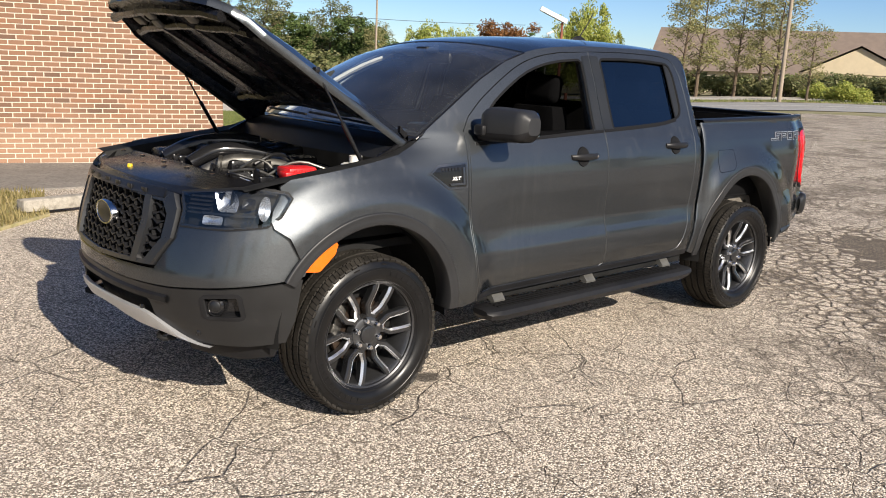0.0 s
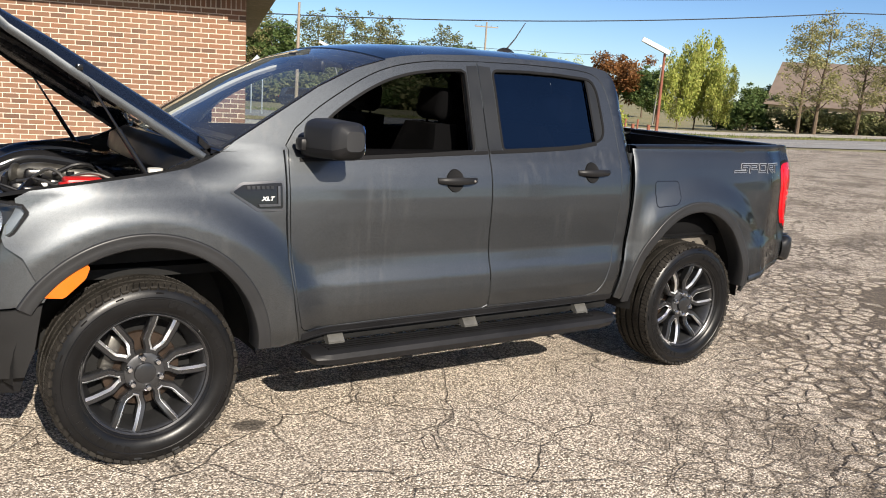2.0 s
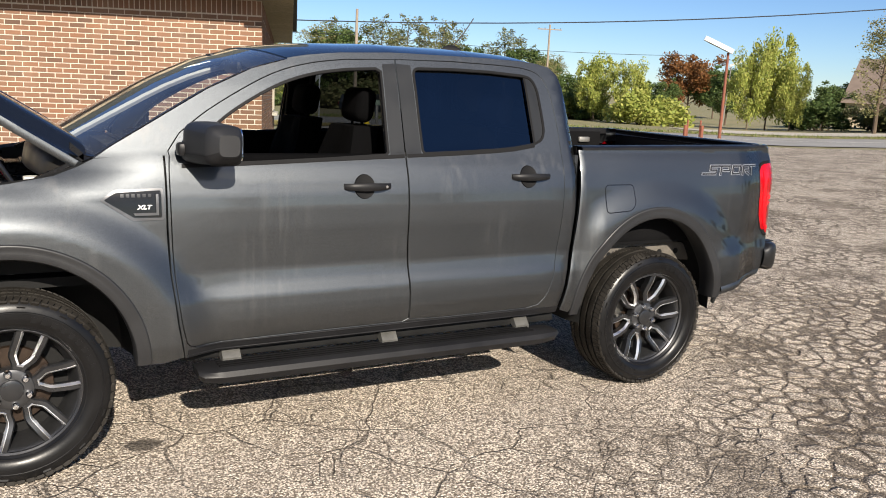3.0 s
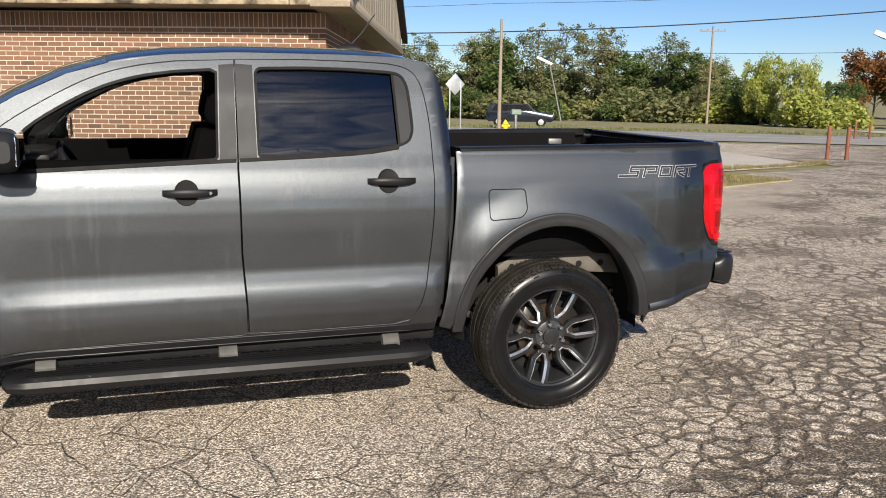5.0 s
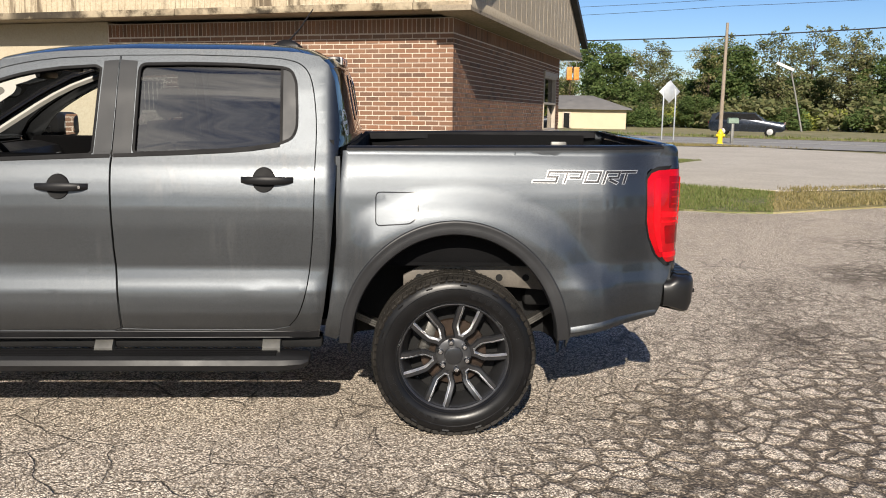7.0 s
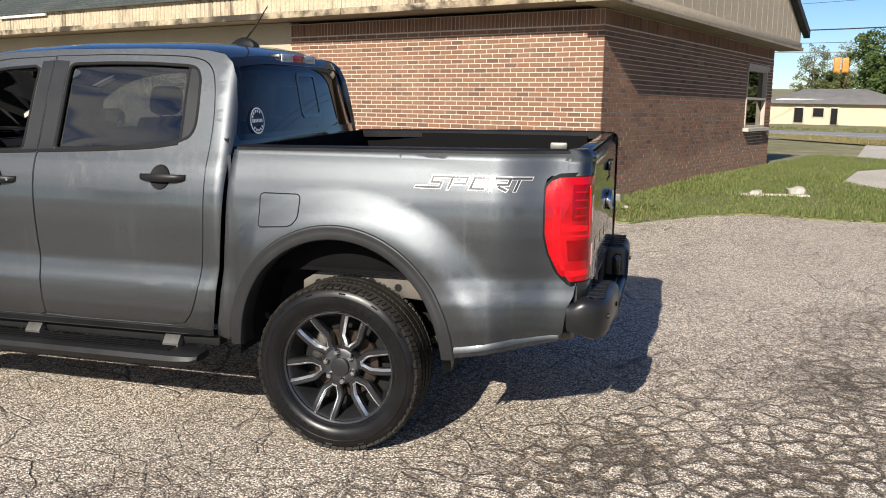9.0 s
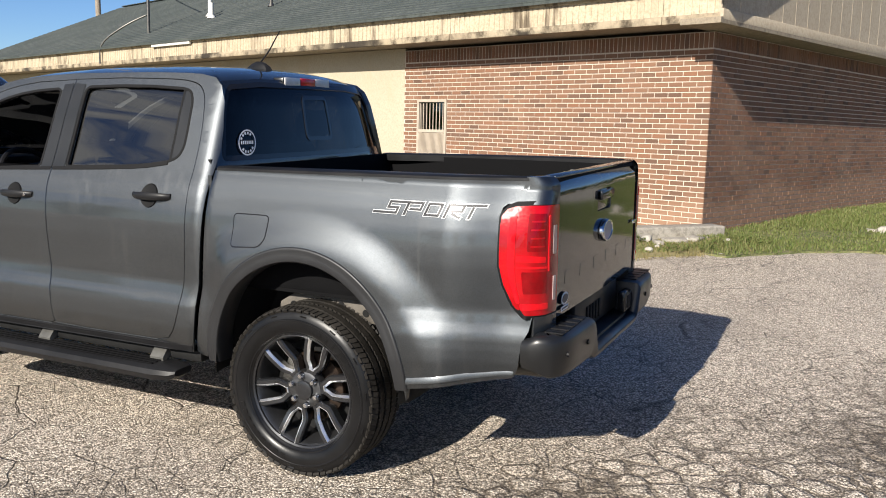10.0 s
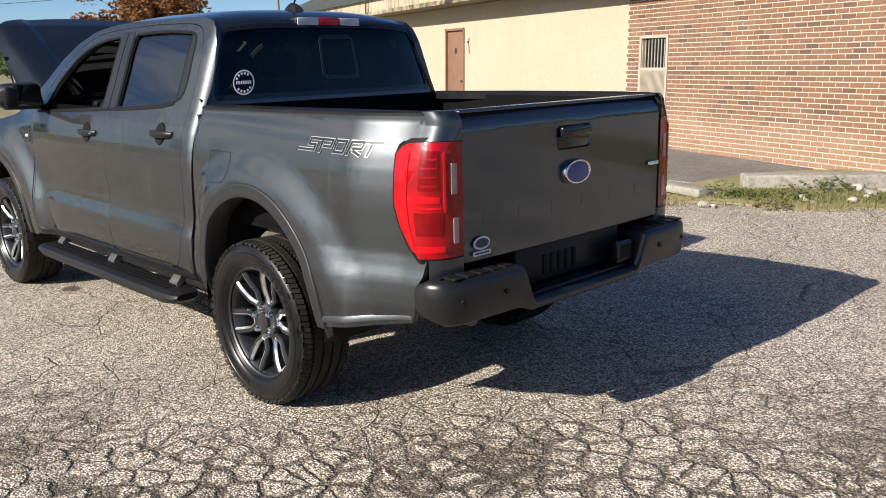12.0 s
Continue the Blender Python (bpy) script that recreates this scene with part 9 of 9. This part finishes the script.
far_house(98.5, 40.0, 12.0, 11.0, 2.6, 3.0, TAN_WALL, BROWN_ROOF, 24, "beige gabled wing with a brown roof", (), True)


# vehicles beyond the road
def far_car(x, y, turn, length, width, height, paint, kind_, label):
    z = fall(x, y) + 0.02
    ob = thing(kind_, label, "vehicle", Matrix.Translation((x, y, z)) @ Matrix.Rotation(radians(turn), 4, "Z"))
    van = kind_ == "van"
    prof = ((-0.5, 0.35), (-0.5, 0.60), (-0.485, 0.66), (-0.46, 0.92), (-0.38, 1.0), (0.10, 1.0), (0.25, 0.66), (0.46, 0.60), (0.50, 0.50), (0.50, 0.30), (0.45, 0.22), (-0.46, 0.22))
    if van:
        prof = ((-0.5, 0.25), (-0.5, 0.9), (-0.48, 0.98), (-0.40, 1.0), (0.22, 1.0), (0.36, 0.66), (0.48, 0.52), (0.5, 0.30), (0.45, 0.18), (-0.46, 0.18))
    bm = bmesh.new()
    rings = []
    for v, k, top in ((-0.5, 0.97, 0.97), (-0.485, 1.0, 0.985), (0.485, 1.0, 0.985), (0.5, 0.97, 0.97)):
        rings.append([Vector((px * length * k, v * width * (1.0 if pz < 0.66 else 0.86), pz * height * (top if pz > 0.5 else 1))) for px, pz in prof])
    loft(bm, rings)
    part("body", bm, paint, ob)
    bm = bmesh.new()
    for s in (-1, 1):
        loft(bm, [[Vector((px * length, s * width * w_, pz * height)) for px, pz in (((0.20, 0.69), (0.10, 0.95), (-0.36, 0.95), (-0.42, 0.69)) if not van else ((0.32, 0.68), (0.22, 0.94), (0.08, 0.94), (0.06, 0.68)))] for w_ in (0.40, 0.455)])
    part("side_glass", bm, GLOSS, ob)
    for px in (-0.31, 0.31):
        for s in (-1, 1):
            bm = bmesh.new()
            lathe(bm, [(0.001, -0.10), (0.20, -0.11), (0.30, -0.10), (0.34, -0.06), (0.34, 0.08), (0.2, 0.1)], 24, Matrix.Translation((px * length, s * (width / 2 - 0.10), 0.34)) @ Matrix.Rotation(0 if s < 0 else math.pi, 4, "Z"))
            wh = part("wheel", bm, RUBBER, ob)
            bm = bmesh.new()
            lathe(bm, [(0.001, -0.122), (0.12, -0.120), (0.19, -0.112)], 20, Matrix.Translation((px * length, s * (width / 2 - 0.10), 0.34)) @ Matrix.Rotation(0 if s < 0 else math.pi, 4, "Z"))
            part("rim", bm, SILVER, wh)
    for px, m in ((-0.5, RED_LENS), (0.492, WHITE_LENS)):
        for s in (-1, 1):
            bm = bmesh.new()
            box(bm, (px * length, s * width * 0.40, height * 0.56), (0.05, 0.22, 0.14), 0.01)
            part("lamp", bm, m, ob)


far_car(24.6, 50.3, -24, 4.6, 1.8, 1.55, plain("dark_blue_paint", (0.012, 0.018, 0.03), 0.25, metal=0.4, coat=0.8), "car", "dark blue car on the road")
far_car(15.2, 74.5, -10, 5.2, 2.0, 2.1, plain("white_van_paint", (0.70, 0.70, 0.69), 0.35, coat=0.6), "van", "white van parked by the small house")


# ---- trees and shrubs ----
GREEN_LEAF = leaf_material("green_leaves", ((0.036, 0.066, 0.020), (0.070, 0.115, 0.034), (0.12, 0.165, 0.052), (0.19, 0.21, 0.08)))
YELLOW_LEAF = leaf_material("yellow_green_leaves", ((0.17, 0.22, 0.045), (0.27, 0.32, 0.070), (0.38, 0.39, 0.10), (0.48, 0.43, 0.15)))
RED_LEAF = leaf_material("autumn_leaves", ((0.06, 0.065, 0.022), (0.20, 0.085, 0.032), (0.27, 0.125, 0.045), (0.15, 0.125, 0.045)))
PALE_LEAF = leaf_material("pale_olive_leaves", ((0.13, 0.145, 0.055), (0.22, 0.22, 0.090), (0.31, 0.285, 0.135), (0.40, 0.33, 0.18)))
OLIVE_LEAF = leaf_material("olive_leaves", ((0.075, 0.098, 0.040), (0.125, 0.145, 0.058), (0.19, 0.19, 0.085), (0.28, 0.24, 0.13)))


def crown_mesh(rnd, clumps, leaves, size, spread):
    """Leaves as small folded quads, scattered in uneven clumps."""
    verts, faces = [], []
    for c, r in clumps:
        for _ in range(int(leaves * (r / spread) ** 1.3)):
            d = Vector((rnd.gauss(0, 1), rnd.gauss(0, 1), rnd.gauss(0, 0.8)))
            d = d.normalized() * r * (0.2 + 1.15 * rnd.random() ** 0.7)
            p = c + d
            s = size * rnd.uniform(0.5, 1.3)
            a = Vector((rnd.gauss(0, 1), rnd.gauss(0, 1), rnd.gauss(0, 1))).normalized()
            b = a.cross(Vector((rnd.gauss(0, 1), rnd.gauss(0, 1), rnd.gauss(0, 1)))).normalized()
            k = len(verts)
            verts += [p - a * s, p - b * s * 0.55 + a * 0.1 * s, p + a * s, p + b * s * 0.55]
            faces.append((k, k + 1, k + 2, k + 3))
    return verts, faces


def tree(kind_, h, w, mat_, seed, label, leaves=420, size=0.20, trunk_share=0.28, open_=0.0):
    rnd = random.Random(seed)
    ob = thing("tree", label, "tree")
    bm = bmesh.new()
    top = Vector((rnd.uniform(-0.3, 0.3), rnd.uniform(-0.3, 0.3), h * 0.9))
    r0 = h * 0.010 + 0.05
    tube(bm, [(0, 0, -0.4), (rnd.uniform(-.1, .1), rnd.uniform(-.1, .1), h * 0.3), (rnd.uniform(-.25, .25), rnd.uniform(-.25, .25), h * 0.6), top], [r0, r0 * 0.75, r0 * 0.4, 0.02], 8)
    clumps = []
    n = 24
    for i in range(n):
        t = trunk_share + (0.95 - trunk_share) * (i + 0.5) / n
        a = i * 2.4 + rnd.uniform(-0.5, 0.5)
        if kind_ == "tall":
            reach = w * 0.5 * (0.55 + 0.45 * math.sin(math.pi * min(1, (t - trunk_share) / (1 - trunk_share) * 0.9 + 0.1))) * rnd.uniform(0.35, 1.15)
        else:
            reach = w * 0.5 * math.sqrt(max(0.05, 1 - ((t - 0.55) / 0.5) ** 2)) * rnd.uniform(0.45, 1.2)
        z0 = h * t * 0.86
        e = Vector((math.cos(a) * reach, math.sin(a) * reach, z0 + reach * rnd.uniform(0.15, 0.65)))
        tube(bm, [(0, 0, z0 - reach * 0.25), e * 0.5 + Vector((0, 0, z0 * 0.5 - reach * 0.05)), e], [r0 * 0.45 * (1.1 - t), r0 * 0.25 * (1.1 - t) + 0.008, 0.008], 4)
        clumps.append((e, w * rnd.uniform(0.06, 0.16)))
        for _ in range(2):
            if rnd.random() > open_:
                clumps.append((e * rnd.uniform(0.45, 0.95) + Vector((rnd.uniform(-.10, .10) * w, rnd.uniform(-.10, .10) * w, z0 * 0.3 + rnd.uniform(-.05, .05) * h)), w * rnd.uniform(0.05, 0.13)))
    clumps.append((top, w * 0.15))
    part("trunk", bm, BARK, ob, "brown bark trunk and limbs")
    v, f = crown_mesh(rnd, clumps, leaves, size, w * 0.14)
    me = bpy.data.meshes.new("crown")
    me.from_pydata([tuple(p) for p in v], [], f)
    hang("crown", me, mat_, ob)
    return ob


def shrub(w, h, mat_, seed, label, leaves=500, size=0.14):
    rnd = random.Random(seed)
    ob = thing("shrub", label, "shrub")
    clumps = []
    bm = bmesh.new()
    for i in range(14):
        a = rnd.uniform(0, 6.28)
        r = w * 0.42 * math.sqrt(rnd.random())
        e = Vector((math.cos(a) * r, math.sin(a) * r, h * rnd.uniform(0.2, 0.82) * (1 - 0.45 * r / (w * 0.5))))
        tube(bm, [(e.x * 0.15, e.y * 0.15, -0.2), e * 0.6, e], [0.05, 0.03, 0.008], 5)
        clumps.append((e, h * rnd.uniform(0.14, 0.26)))
    part("stems", bm, BARK, ob)
    v, f = crown_mesh(rnd, clumps, leaves, size, h * 0.2)
    me = bpy.data.meshes.new("crown")
    me.from_pydata([tuple(p) for p in v], [], f)
    hang("crown", me, mat_, ob)
    return ob


KINDS = {
    "green": tree("round", 9, 7, GREEN_LEAF, 1, "broad green tree beyond the road", 240, 0.19),
    "green2": tree("tall", 11, 6, GREEN_LEAF, 2, "tall dark green tree beyond the road", 240, 0.19),
    "olive": tree("tall", 11, 5, OLIVE_LEAF, 3, "tall thin-leaved olive tree beyond the road", 130, 0.13, 0.22, 0.35),
    "sparse": tree("tall", 12, 4.5, PALE_LEAF, 4, "tall sparse tree with bare upper limbs", 105, 0.105, 0.20, 0.35),
    "yellow": tree("round", 8, 7, YELLOW_LEAF, 5, "yellow-green tree turning to autumn", 240, 0.17, 0.15),
    "red": tree("round", 9, 8, RED_LEAF, 6, "rust-red autumn tree far beyond the lot", 260, 0.20),
    "bush": shrub(5, 3.2, GREEN_LEAF, 7, "dense green roadside shrub", 420, 0.15),
    "bush2": shrub(5, 3.4, YELLOW_LEAF, 8, "dense shrub with yellow-green leaves", 420, 0.15),
    "bush3": shrub(6, 2.6, OLIVE_LEAF, 9, "dry olive thicket beside the road", 380, 0.13),
}
SIZE = {"green": 9, "green2": 11, "olive": 11, "sparse": 12, "yellow": 8, "red": 9, "bush": 3.2, "bush2": 3.4, "bush3": 2.6}
USED = set()


def plant(kind_, az, r, h, seed=0, wide=1.0):
    """Plants a tree r metres off in the direction az (degrees from the y axis), h metres high."""
    x, y = 2.5 + r * math.sin(radians(az)), -4.0 + r * math.cos(radians(az))
    k = h / SIZE[kind_]
    m = Matrix.Translation((x, y, fall(x, y))) @ Matrix.Rotation(seed * 1.7 + az, 4, "Z") @ Matrix.Diagonal((k * wide, k * wide, k, 1))
    if kind_ not in USED:
        USED.add(kind_)
        KINDS[kind_].matrix_basis = m
        return KINDS[kind_]
    return copy_thing(KINDS[kind_], m)


tr = random.Random(77)
# wood behind the road, seen beside the building
for i, az in enumerate(np.arange(9.0, 36.0, 1.0)):
    r = 100 + tr.uniform(-4, 14) + (10 if az < 13 else 0)
    k = ("olive", "green", "sparse", "olive", "green2", "sparse", "green", "olive")[i % 8]
    hh = r * (0.112 if k in ("olive", "sparse", "green2") else 0.080) * tr.uniform(0.82, 1.14) * (0.75 if az < 14 else 1.0)
    plant(k, az + tr.uniform(-0.5, 0.5), r, hh, i, 1.15)
for i, az in enumerate(np.arange(11.5, 38.0, 1.2)):
    plant(("bush", "green", "bush3", "bush", "olive", "bush2", "green")[i % 7], az + tr.uniform(-0.6, 0.6), 95 + tr.uniform(-2, 4), tr.uniform(2.4, 5.0), i, 1.25)
# open stretch to the right: yellow trees, a red one far off
for k, az, r, h in (("yellow", 37.6, 92, 6.4), ("yellow", 39.8, 88, 7.4), ("bush2", 41.0, 86, 4.6), ("green", 35.8, 105, 7.6), ("green2", 33.2, 100, 9.4), ("sparse", 34.4, 96, 8.5),
                    ("red", 44.0, 165, 10.8), ("green", 45.6, 165, 12.5), ("green", 42.2, 150, 8.8), ("green2", 46.2, 120, 9.0),
                    ("yellow", 48.4, 92, 11.2), ("yellow", 49.8, 90, 7.8), ("yellow", 47.3, 90, 9.0), ("green", 52.2, 120, 7.8), ("green", 53.4, 125, 8.4), ("bush", 51.6, 100, 5.0),
                    ("sparse", 54.6, 84, 13.6), ("sparse", 55.6, 86, 14.6), ("bush3", 55.0, 98, 2.6), ("sparse", 58.0, 88, 13.0), ("sparse", 59.6, 92, 14.2), ("bush3", 57.4, 92, 2.0), ("sparse", 60.4, 86, 14.0),
                    ("bush3", 58.8, 94, 2.0), ("bush2", 63.0, 86, 2.2), ("sparse", 62.2, 76, 8.4), ("bush2", 64.4, 80, 2.4), ("bush3", 64.6, 92, 2.4), ("bush3", 66.0, 90, 2.2), ("green", 65.4, 130, 9.4), ("green", 67.4, 128, 9.8), ("bush3", 68.2, 88, 2.0), ("bush3", 61.4, 92, 2.2), ("green", 70.5, 100, 8.0), ("olive", 73.5, 95, 9.0)):
    plant(k, az, r, h, int(az * 10), 0.78 if k == "yellow" else 1.1)
# behind the building, far left
for k, az, r, h in (("green", -52, 70, 7.0), ("green", -55, 75, 6.4), ("yellow", -57.5, 72, 6.2), ("green", -60, 78, 6.6), ("red", -61.2, 60, 5.4), ("green", -63.5, 80, 6.0), ("green2", -66, 84, 6.6), ("green", -69, 78, 6.0), ("yellow", -72, 80, 6.0), ("green", -76, 80, 6.6)):
    plant(k, az, r, h, int(-az * 10), 1.2)
# behind the camera: a row of trees for the reflections
for i, az in enumerate(range(100, 262, 13)):
    plant(("green", "green2", "yellow", "olive")[i % 4], az, 62 + (i * 7) % 17, 8.5 + (i * 3) % 5, i, 1.3)


# ---- bricks of the two walls ----
COURSE, MODULE, BR_H, BR_L = 0.0677, 0.2032, 0.0545, 0.1905


def brick_box(c, s):
    x, y, z = c
    a, b, d = s[0] / 2, s[1] / 2, s[2] / 2
    v = [(x - a, y - b, z - d), (x + a, y - b, z - d), (x + a, y + b, z - d), (x - a, y + b, z - d), (x - a, y - b, z + d), (x + a, y - b, z + d), (x + a, y + b, z + d), (x - a, y + b, z + d)]
    f = [(0, 3, 2, 1), (4, 5, 6, 7), (0, 1, 5, 4), (1, 2, 6, 5), (2, 3, 7, 6), (3, 0, 4, 7)]
    return v, f


def shared_brick(sx, sy, sz):
    v, f = brick_box((0, 0, 0), (sx, sy, sz))
    me = bpy.data.meshes.new("brick")
    me.from_pydata(v, [], f)
    me.materials.append(BRICK)
    return me


def lay(axis, length, hole, near, limit, parent):
    """Running bond; the stretch near=(u0, u1, z0, z1) is laid brick by brick, the rest in one mesh."""
    rnd = random.Random(31 if axis == "x" else 32)
    verts, faces = [], []
    full = shared_brick(BR_L, 0.03, BR_H) if axis == "x" else shared_brick(0.03, BR_L, BR_H)
    count = 0
    rows = int((BRICK_TOP - 0.19 - 0.16 + 0.45) / COURSE) + 1
    for r in range(rows):
        z = BRICK_TOP - 0.215 - COURSE * (r + 0.5)
        if z < -0.25:
            break
        shift = MODULE / 2 if r % 2 else 0.0
        u = -shift
        while u < length:
            u0, u1 = max(0.0, u), min(length, u + BR_L)
            u += MODULE
            if u1 - u0 < 0.03:
                continue
            h = [hh for hh in hole if hh[2] < z < hh[3]]
            pieces = [(u0, u1)]
            for hh in h:
                nxt = []
                for a, b in pieces:
                    if b <= hh[0] or a >= hh[1]:
                        nxt.append((a, b))
                    else:
                        if a < hh[0] - 0.02:
                            nxt.append((a, hh[0] - 0.004))
                        if b > hh[1] + 0.02:
                            nxt.append((hh[1] + 0.004, b))
                pieces = nxt
            for a, b in pieces:
                d = 0.0085 + rnd.uniform(-0.0015, 0.0015)
                c = ((a + b) / 2)
                pos = (-c, d, z) if axis == "x" else (-d, c, z)
                if count < limit and near[0] < c < near[1] and near[2] < z < near[3] and b - a > BR_L - 0.001:
                    o = new("brick", full)
                    o.parent = parent
                    o.location = pos
                    count += 1
                    continue
                v, f = brick_box(pos, (b - a, 0.03, BR_H) if axis == "x" else (0.03, b - a, BR_H))
                k = len(verts)
                verts += v
                faces += [tuple(i + k for i in q) for q in f]
    # soldier course along the top
    n = int(length / COURSE)
    for i in range(n):
        c = COURSE * (i + 0.5)
        d = 0.0085 + rnd.uniform(-0.002, 0.002)
        pos = (-c, d, BRICK_TOP - 0.105) if axis == "x" else (-d, c, BRICK_TOP - 0.105)
        v, f = brick_box(pos, (BR_H, 0.03, 0.19) if axis == "x" else (0.03, BR_H, 0.19))
        k = len(verts)
        verts += v
        faces += [tuple(j + k for j in q) for q in f]
    me = bpy.data.meshes.new("brickwork")
    me.from_pydata(verts, [], faces)
    tagged(hang("brickwork", me, BRICK, parent), kind="stuff")


lay("x", FRONT_W, [(4.67, 5.37, WIN1[2], WIN1[3])], (0.1, 4.4, 1.05, 2.30), 300, front)
lay("y", SIDE_W, [(WIN2[0], WIN2[1], WIN2[2], WIN2[3])], (0.1, 6.0, 0.9, 2.2), 300, side)


# ---- loose blocks of the broken asphalt, near the rear wheel and behind ----
def broken_up(x, y):
    """How far the surface has come apart at a place, 0 to 1."""
    w = 0.30 * math.sin(1.7 * x + 0.6) + 0.22 * math.sin(4.1 * x - 3.3 * y)
    return smooth(4.1, 5.9, x - 0.90 * y + w) * smooth(0.75, -0.15, y + w) * smooth(9.6, 8.6, x + w) * smooth(-4.2, -3.3, y + w)


def cell_of(p, others):
    """The part of the plane that lies nearer to p than to the others."""
    poly = [(p[0] + 0.24 * math.cos(a), p[1] + 0.24 * math.sin(a)) for a in (2 * math.pi * i / 12 for i in range(12))]
    for q in others:
        mx, my, nx, ny = (p[0] + q[0]) / 2, (p[1] + q[1]) / 2, q[0] - p[0], q[1] - p[1]
        out = []
        for a, b in zip(poly, poly[1:] + poly[:1]):
            da, db = (a[0] - mx) * nx + (a[1] - my) * ny, (b[0] - mx) * nx + (b[1] - my) * ny
            if da <= 0:
                out.append(a)
            if (da < 0 < db) or (db < 0 < da):
                t = da / (da - db)
                out.append((a[0] + (b[0] - a[0]) * t, a[1] + (b[1] - a[1]) * t))
        poly = out
        if len(poly) < 3:
            return []
    return poly


def block_mesh(poly, gap, high, rnd):
    """A worn block: ragged outline, low crumbling edge, nearly level top; also how dirty each corner is."""
    cx, cy = sum(p[0] for p in poly) / len(poly), sum(p[1] for p in poly) / len(poly)
    line = []
    for a, b in zip(poly, poly[1:] + poly[:1]):
        n = max(1, int(math.dist(a, b) / 0.022))
        line += [(a[0] + (b[0] - a[0]) * i / n, a[1] + (b[1] - a[1]) * i / n) for i in range(n)]
    line = [((a[0] + 2 * b[0] + c[0]) / 4, (a[1] + 2 * b[1] + c[1]) / 4) for a, b, c in zip(line[-1:] + line[:-1], line, line[1:] + line[:1])]
    n = len(line)
    tilt = (rnd.uniform(-0.02, 0.02), rnd.uniform(-0.02, 0.02))
    verts, faces, dirty = [], [], []
    wob = [noise.noise(Vector((x * 24, y * 24, 3.0))) for x, y in line]
    for inset, z, soil in ((gap * 0.3, -0.0015, 1.0), (gap + 0.004, high * 0.7, 0.85), (gap + 0.015, high, 0.50), (gap + 0.036, high * 1.1, 0.10)):
        for (x, y), w in zip(line, wob):
            d = math.hypot(x - cx, y - cy) or 1e-6
            k = max(0.10, 1 - (inset + 0.013 * w * (z > 0)) / d)
            dx, dy = (x - cx) * k, (y - cy) * k
            verts.append((dx, dy, z + (dx * tilt[0] + dy * tilt[1]) * (z > 0)))
            dirty.append(soil)
    for r in range(3):
        faces += [(r * n + i, r * n + (i + 1) % n, (r + 1) * n + (i + 1) % n, (r + 1) * n + i) for i in range(n)]
    faces.append(tuple(3 * n + i for i in range(n)))
    return (cx, cy), verts, faces, dirty


def soiled(me, dirty):
    me.attributes.new("worn_edge", "FLOAT", "POINT").data.foreach_set("value", dirty)
    return finish(me, 50)


def lay_blocks():
    rnd = random.Random(8)
    pitch = 0.138
    grid = {}
    for i in range(-4, 60):
        for j in range(-35, 14):
            x, y = 1.4 + pitch * (i + 0.5 * (j % 2)), pitch * 0.88 * j
            grid[i, j] = (x + rnd.uniform(-0.072, 0.072), y + rnd.uniform(-0.072, 0.072))
    loose, lv, lf, rim = [], [], [], []
    for (i, j), p in grid.items():
        b = broken_up(*p)
        worn = noise.noise(Vector((p[0] * 0.75, p[1] * 1.1, 7.0)))
        if b < 0.12 or worn > 0.06 + 0.30 * rnd.random() or rnd.random() < 0.07:
            continue
        near = sorted((q for a in range(-2, 3) for c in range(-2, 3) if (a or c) and (q := grid.get((i + a, j + c)))), key=lambda q: math.dist(p, q))
        poly = cell_of(p, near[:14])
        if len(poly) < 3:
            continue
        gap = 0.0005 + 0.004 * b * rnd.uniform(0.2, 1.8) + 0.026 * max(0.0, worn + 0.10)
        loose.append((p, block_mesh(poly, gap, (0.0012 + 0.0018 * b) * rnd.uniform(0.6, 1.3), rnd)))
    # those beside the rear wheel and the tail are single pieces
    loose.sort(key=lambda e: math.dist(e[0], (4.6, -1.7)))
    for n, (p, ((cx, cy), verts, faces, dirty)) in enumerate(loose):
        if n < 300:
            me = bpy.data.meshes.new("asphalt_block")
            me.from_pydata(verts, [], faces)
            hang("asphalt_block", soiled(me, dirty), ASPHALT_BLOCK, lot).location = (cx, cy, 0.0)
        else:
            k = len(lv)
            lv += [(x + cx, y + cy, z) for x, y, z in verts]
            lf += [tuple(q + k for q in f) for f in faces]
            rim += dirty
    me = bpy.data.meshes.new("broken_asphalt")
    me.from_pydata(lv, [], lf)
    tagged(hang("broken_asphalt", soiled(me, rim), ASPHALT_BLOCK, None), "small worn pieces of broken asphalt in dark grit", "broken asphalt", kind="stuff")


lay_blocks()
